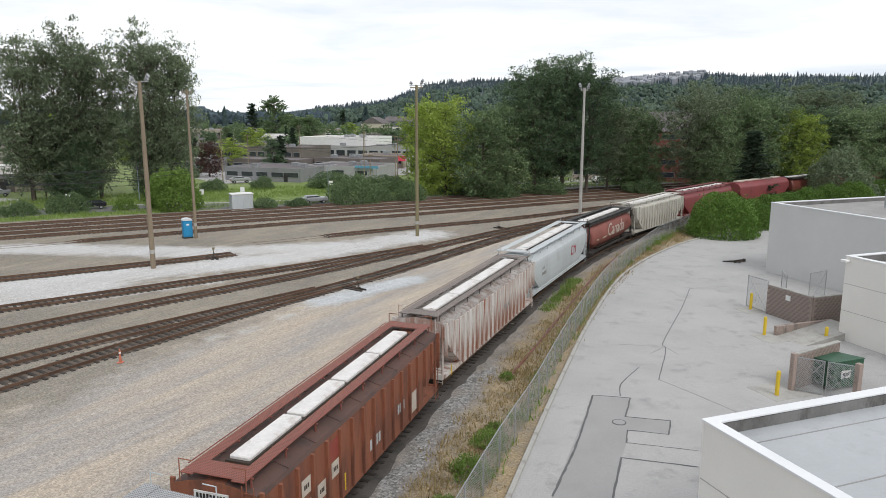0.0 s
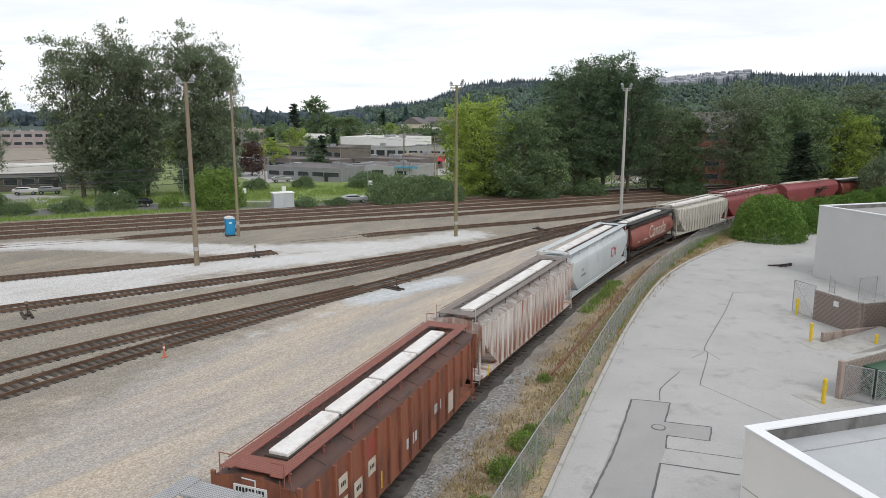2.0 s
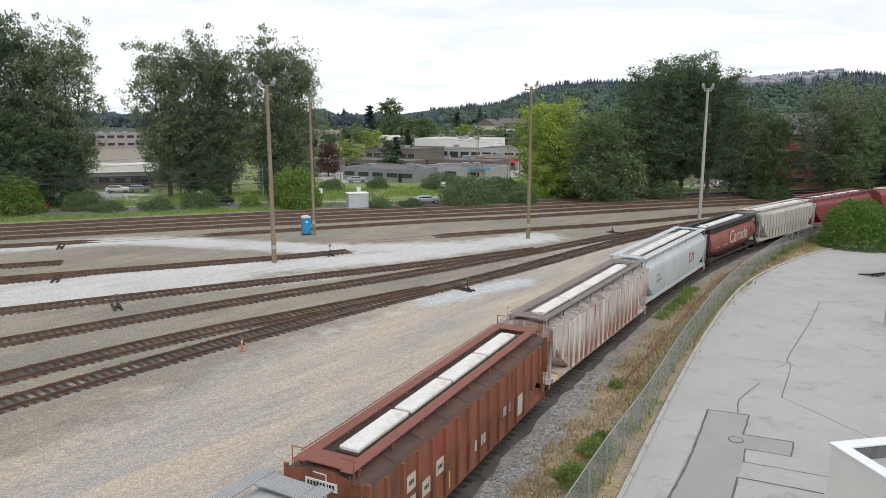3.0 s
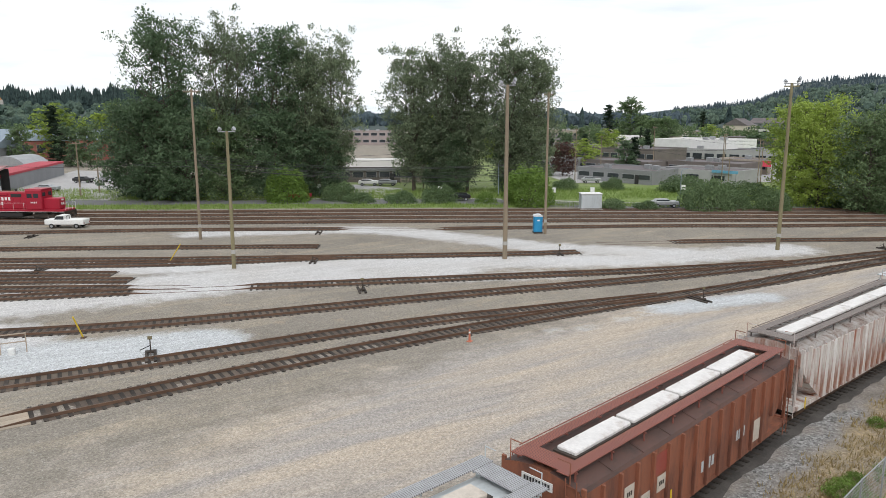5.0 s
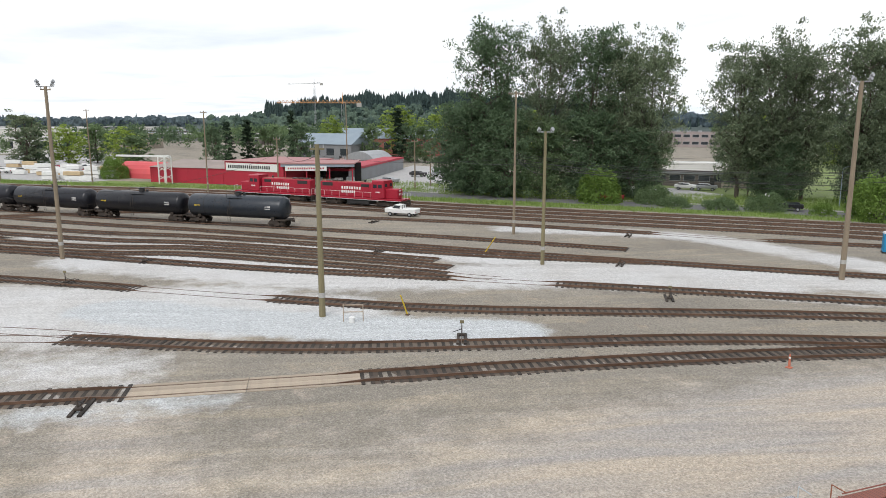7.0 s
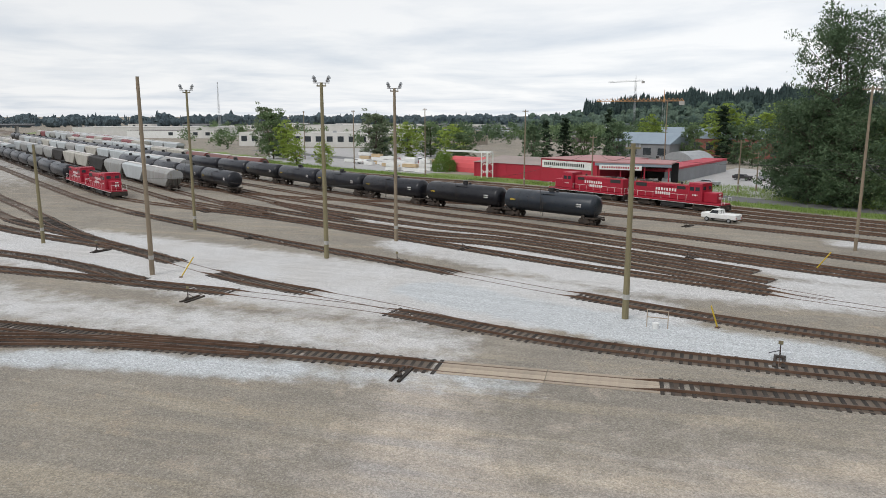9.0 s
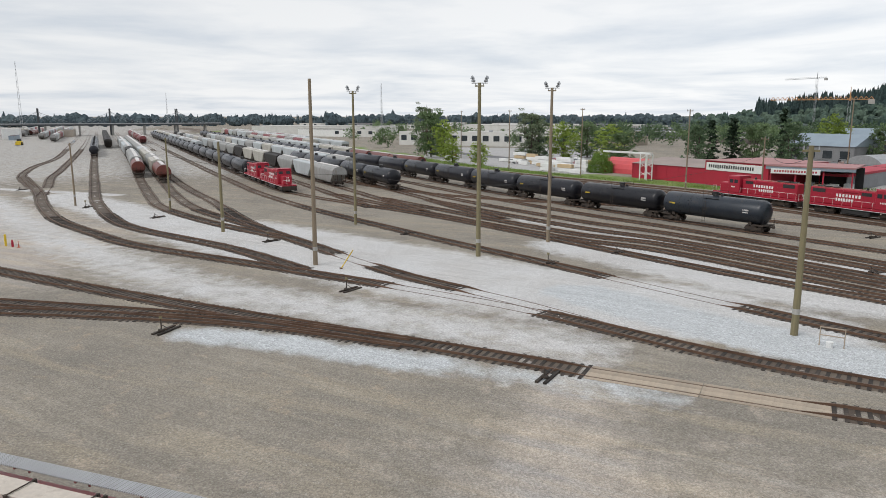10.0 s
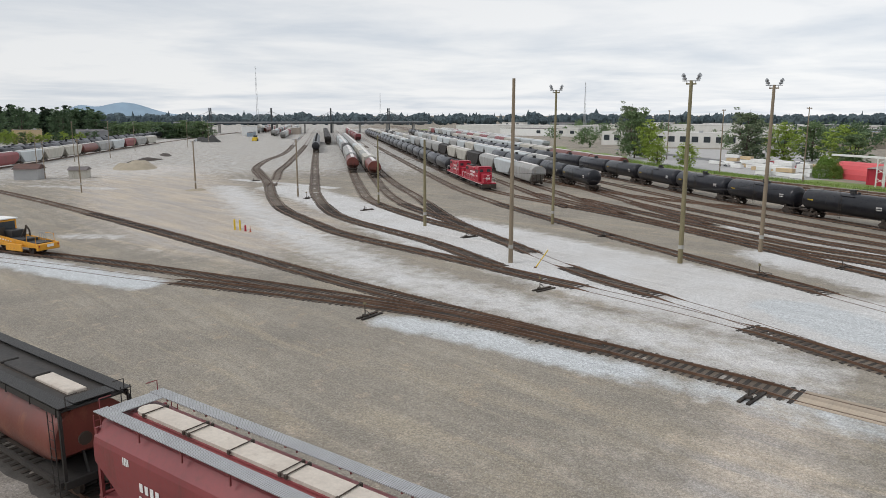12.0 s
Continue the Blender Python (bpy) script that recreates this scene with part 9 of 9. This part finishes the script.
bm = bmesh.new()
radii = [640, 800, 1000, 1200, 1400, 1500, 1700, 2000, 2300, 2700]
grid = []
for i in range(0, 221):
    az = -70 + i
    grid.append([bm.verts.new((-math.sin(radians(az)) * r, math.cos(radians(az)) * r, hill_height(az, r))) for r in radii])
for a, b in zip(grid, grid[1:]):
    for j in range(len(radii) - 1):
        bm.faces.new((a[j], b[j], b[j + 1], a[j + 1]))
bmesh.ops.recalc_face_normals(bm, faces=bm.faces[:])
M["forest_floor"] = surface("forested_hillside", (0.034, 0.054, 0.050), (0.046, 0.07, 0.062), 0.05, 0.004, 0.95, 0, 0.0)
tagged(link("hills", bm, M["forest_floor"], smooth=True), "forested hills behind the town", "hill", kind="structure")


def far_wood(label, n, az0, az1, r0, r1, h0, h1, mat, seed, on_hill=True, cone=True):
    """Many far trees in one mesh: jagged tiered cones or uneven rounded crowns."""
    rng = np.random.default_rng(seed)
    bm = bmesh.new()
    bmesh.ops.create_icosphere(bm, subdivisions=2, radius=1.0)
    ball = np.array([v.co for v in bm.verts])
    ball_f = np.array([[v.index for v in f.verts] for f in bm.faces])
    bm.free()
    ring = np.linspace(0, 2 * np.pi, 6, endpoint=False)
    verts, faces, at_ = [], [], 0
    for _ in range(n):
        az, r = rng.uniform(az0, az1), math.sqrt(rng.uniform(r0 * r0, r1 * r1))
        x, y = -math.sin(radians(az)) * r, math.cos(radians(az)) * r
        z = hill_height(az, r) if on_hill and r > 640 else 0.0
        h = rng.uniform(h0, h1) * (1 + 0.5 * noise.noise(Vector((az * 0.8, r * 0.004, seed))))
        if cone:
            w = h * rng.uniform(0.16, 0.24)
            vs, fs = [], []
            for lo, hi, k in ((0.0, 0.5, 1.0), (0.3, 0.78, 0.72), (0.6, 1.0, 0.45)):
                m = len(vs)
                rr = w * k * rng.uniform(0.7, 1.25, 6)
                vs += [(rr[i] * math.cos(ring[i]), rr[i] * math.sin(ring[i]), h * lo + rng.uniform(-0.04, 0.06) * h) for i in range(6)] + [(rng.normal() * 0.05 * w, 0, h * hi)]
                fs += [(m + i, m + (i + 1) % 6, m + 6) for i in range(6)]
            vs, fs = np.array(vs), np.array(fs)
        else:
            w = h * rng.uniform(0.38, 0.55)
            bump = 1 + rng.normal(size=(len(ball), 1)) * 0.17
            vs, fs = ball * bump * np.array([w, w, h * 0.55]) + np.array([0, 0, h * 0.5]), ball_f
        verts.append(vs + np.array([x, y, z]))
        faces.append(fs + at_)
        at_ += len(vs)
    me = bpy.data.meshes.new("woodland")
    me.from_pydata(np.vstack(verts).tolist(), [], np.vstack(faces).tolist())
    me.materials.append(M[mat])
    return tagged(new("woodland", me), label, "woodland", kind="stuff")


def wood_colour(name, dark, light, scale):
    """Far woods: colour by the single tree, with mottling inside each crown."""
    m, nt, bs = nodes_of(name)
    geo = nt.nodes.new("ShaderNodeNewGeometry")
    col = mixc(nt, geo.outputs["Random Per Island"], dark, light)
    mott = noise_out(nt, scale, 4.0, 0.75)
    col = mixc(nt, 1.0, col, mixc(nt, band(nt, mott, 0.35, 0.65), (0.55,) * 3, (1.4,) * 3), "MULTIPLY")
    nt.links.new(col, bs.inputs["Base Color"])
    bs.inputs["Roughness"].default_value = 0.9
    bs.inputs["Specular IOR Level"].default_value = 0.1
    return m


# haze_wood: the pale blue of aerial haze is mixed into the leaf colour
M["haze_wood"] = wood_colour("haze_tinted_far_forest", (0.058, 0.080, 0.096), (0.080, 0.108, 0.120), 0.22)
M["slope_wood"] = wood_colour("mixed_slope_woods", (0.054, 0.082, 0.068), (0.092, 0.128, 0.095), 0.3)
M["ridge_wood"] = wood_colour("dark_ridge_conifers", (0.030, 0.048, 0.048), (0.055, 0.080, 0.074), 0.3)
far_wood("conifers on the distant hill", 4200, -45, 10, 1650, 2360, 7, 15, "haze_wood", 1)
far_wood("mixed woods on the lower slope", 1900, -45, 10, 880, 1700, 7, 12, "slope_wood", 2, cone=False)
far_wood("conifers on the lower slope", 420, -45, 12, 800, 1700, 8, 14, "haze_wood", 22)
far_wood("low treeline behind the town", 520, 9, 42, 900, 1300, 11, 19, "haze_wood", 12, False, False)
far_wood("conifers in the treeline behind the town", 260, 5, 42, 800, 1250, 12, 22, "ridge_wood", 13, False)
far_wood("conifers on the ridge behind the store", 2000, 38, 66, 1150, 1520, 13, 27, "ridge_wood", 3)
far_wood("woods below the ridge", 420, 36, 70, 700, 1150, 8, 13, "slope_wood", 4, cone=False)
# horizon treeline: base colours made paler and bluer as painted haze
M["horizon_wood"] = wood_colour("haze_tinted_horizon_woods", (0.062, 0.084, 0.098), (0.088, 0.115, 0.125), 0.3)
far_wood("low treeline on the horizon with haze painted in", 1100, 64, 150, 1000, 1500, 7, 14, "horizon_wood", 5, False, False)
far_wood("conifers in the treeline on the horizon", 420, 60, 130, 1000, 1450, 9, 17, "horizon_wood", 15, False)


def leafy_wood(label, n, az0, az1, r0, r1, h0, h1, mat, seed, per=240):
    """Broadleaf trees between far roofs: leaf sprays in rounded crowns, all in one mesh."""
    rng = np.random.default_rng(seed)
    spots = []
    for _ in range(n):
        az, r = radians(rng.uniform(az0, az1)), rng.uniform(r0, r1)
        h = rng.uniform(h0, h1)
        w = h * rng.uniform(0.34, 0.52)
        knobs = rng.normal(size=(9, 3))
        knobs = knobs / np.linalg.norm(knobs, axis=1)[:, None] * rng.uniform(0.4, 0.75, (9, 1))
        d = knobs[rng.integers(0, 9, per)] + rng.normal(size=(per, 3)) * 0.24
        spots.append(d * np.array([w, w, h * 0.46]) + np.array([-math.sin(az) * r, math.cos(az) * r, h * 0.55]))
    p = np.vstack(spots)
    p = p[p[:, 2] > 0.3]
    me = leaves_mesh("woodland", p, 0.62, M[mat], rng, 0.0, True)
    return tagged(new("woodland", me), label, "woodland", kind="stuff")


leafy_wood("town trees between the roofs", 190, -10, 32, 300, 700, 5, 11, "leaf_maple", 6)
leafy_wood("trees between buildings beyond the store", 170, 50, 97, 330, 680, 6, 11, "leaf_maple", 7)
leafy_wood("dark trees between buildings beyond the store", 70, 48, 80, 300, 560, 7, 13, "leaf_dark", 8)

# houses on the hill
rng_h = random.Random(3)
verts, faces = [], []
for _ in range(120):
    az, r = rng_h.uniform(-19.5, -12.5), rng_h.uniform(1800, 2240)
    x, y, z = -math.sin(radians(az)) * r, math.cos(radians(az)) * r, hill_height(az, r) + 6
    w, dd, h = rng_h.uniform(8, 14), 9, rng_h.uniform(4, 7)
    k = len(verts)
    for sx, sy, sz in ((-1, -1, 0), (1, -1, 0), (1, 1, 0), (-1, 1, 0), (-1, -1, 1), (1, -1, 1), (1, 1, 1), (-1, 1, 1)):
        verts.append((x + sx * w / 2, y + sy * dd / 2, z + (h if sz else -8)))
    verts += [(x - w / 2, y, z + h + 3), (x + w / 2, y, z + h + 3)]
    faces += [[k + i for i in f] for f in ((0, 1, 5, 4), (1, 2, 6, 9, 5), (2, 3, 7, 6), (3, 0, 4, 8, 7), (4, 5, 9, 8), (6, 7, 8, 9))]
me = bpy.data.meshes.new("hillside_houses")
me.from_pydata(verts, [], faces)
# wall greys tinted blue, distance haze included in the colour
M["far_house"] = surface("haze_tinted_house_walls", (0.34, 0.35, 0.37), (0.2, 0.22, 0.25), 0.2, 0.05, 0.9, 0, 0)
me.materials.append(M["far_house"])
tagged(new("hillside_houses", me), "pale houses spread over the hillside", "houses", kind="stuff")

# mountain far off, the blue of aerial haze painted into its colour
bm = bmesh.new()
ridge = []
for i in range(41):
    az = 123.3 + 10.5 * i / 40
    k = i / 40
    hgt = 70 * math.exp(-((k - 0.52) / 0.22) ** 2) + 40 * math.exp(-((k - 0.80) / 0.09) ** 2) + 5
    r = 4200
    ridge.append((bm.verts.new((-math.sin(radians(az)) * r, math.cos(radians(az)) * r, -5)), bm.verts.new((-math.sin(radians(az)) * (r + 150), math.cos(radians(az)) * (r + 150), hgt)),
                  bm.verts.new((-math.sin(radians(az)) * (r + 500), math.cos(radians(az)) * (r + 500), -5))))
for a, b in zip(ridge, ridge[1:]):
    bm.faces.new((a[0], b[0], b[1], a[1]))
    bm.faces.new((a[1], b[1], b[2], a[2]))
bmesh.ops.recalc_face_normals(bm, faces=bm.faces[:])
M["far_blue"] = surface("haze_blue_mountain", (0.22, 0.31, 0.40), (0.25, 0.34, 0.42), 0.01, 0.002, 1.0, 0, 0)
tagged(link("mountain", bm, M["far_blue"], smooth=True), "low mountain on the horizon painted haze-blue", "mountain", kind="structure")
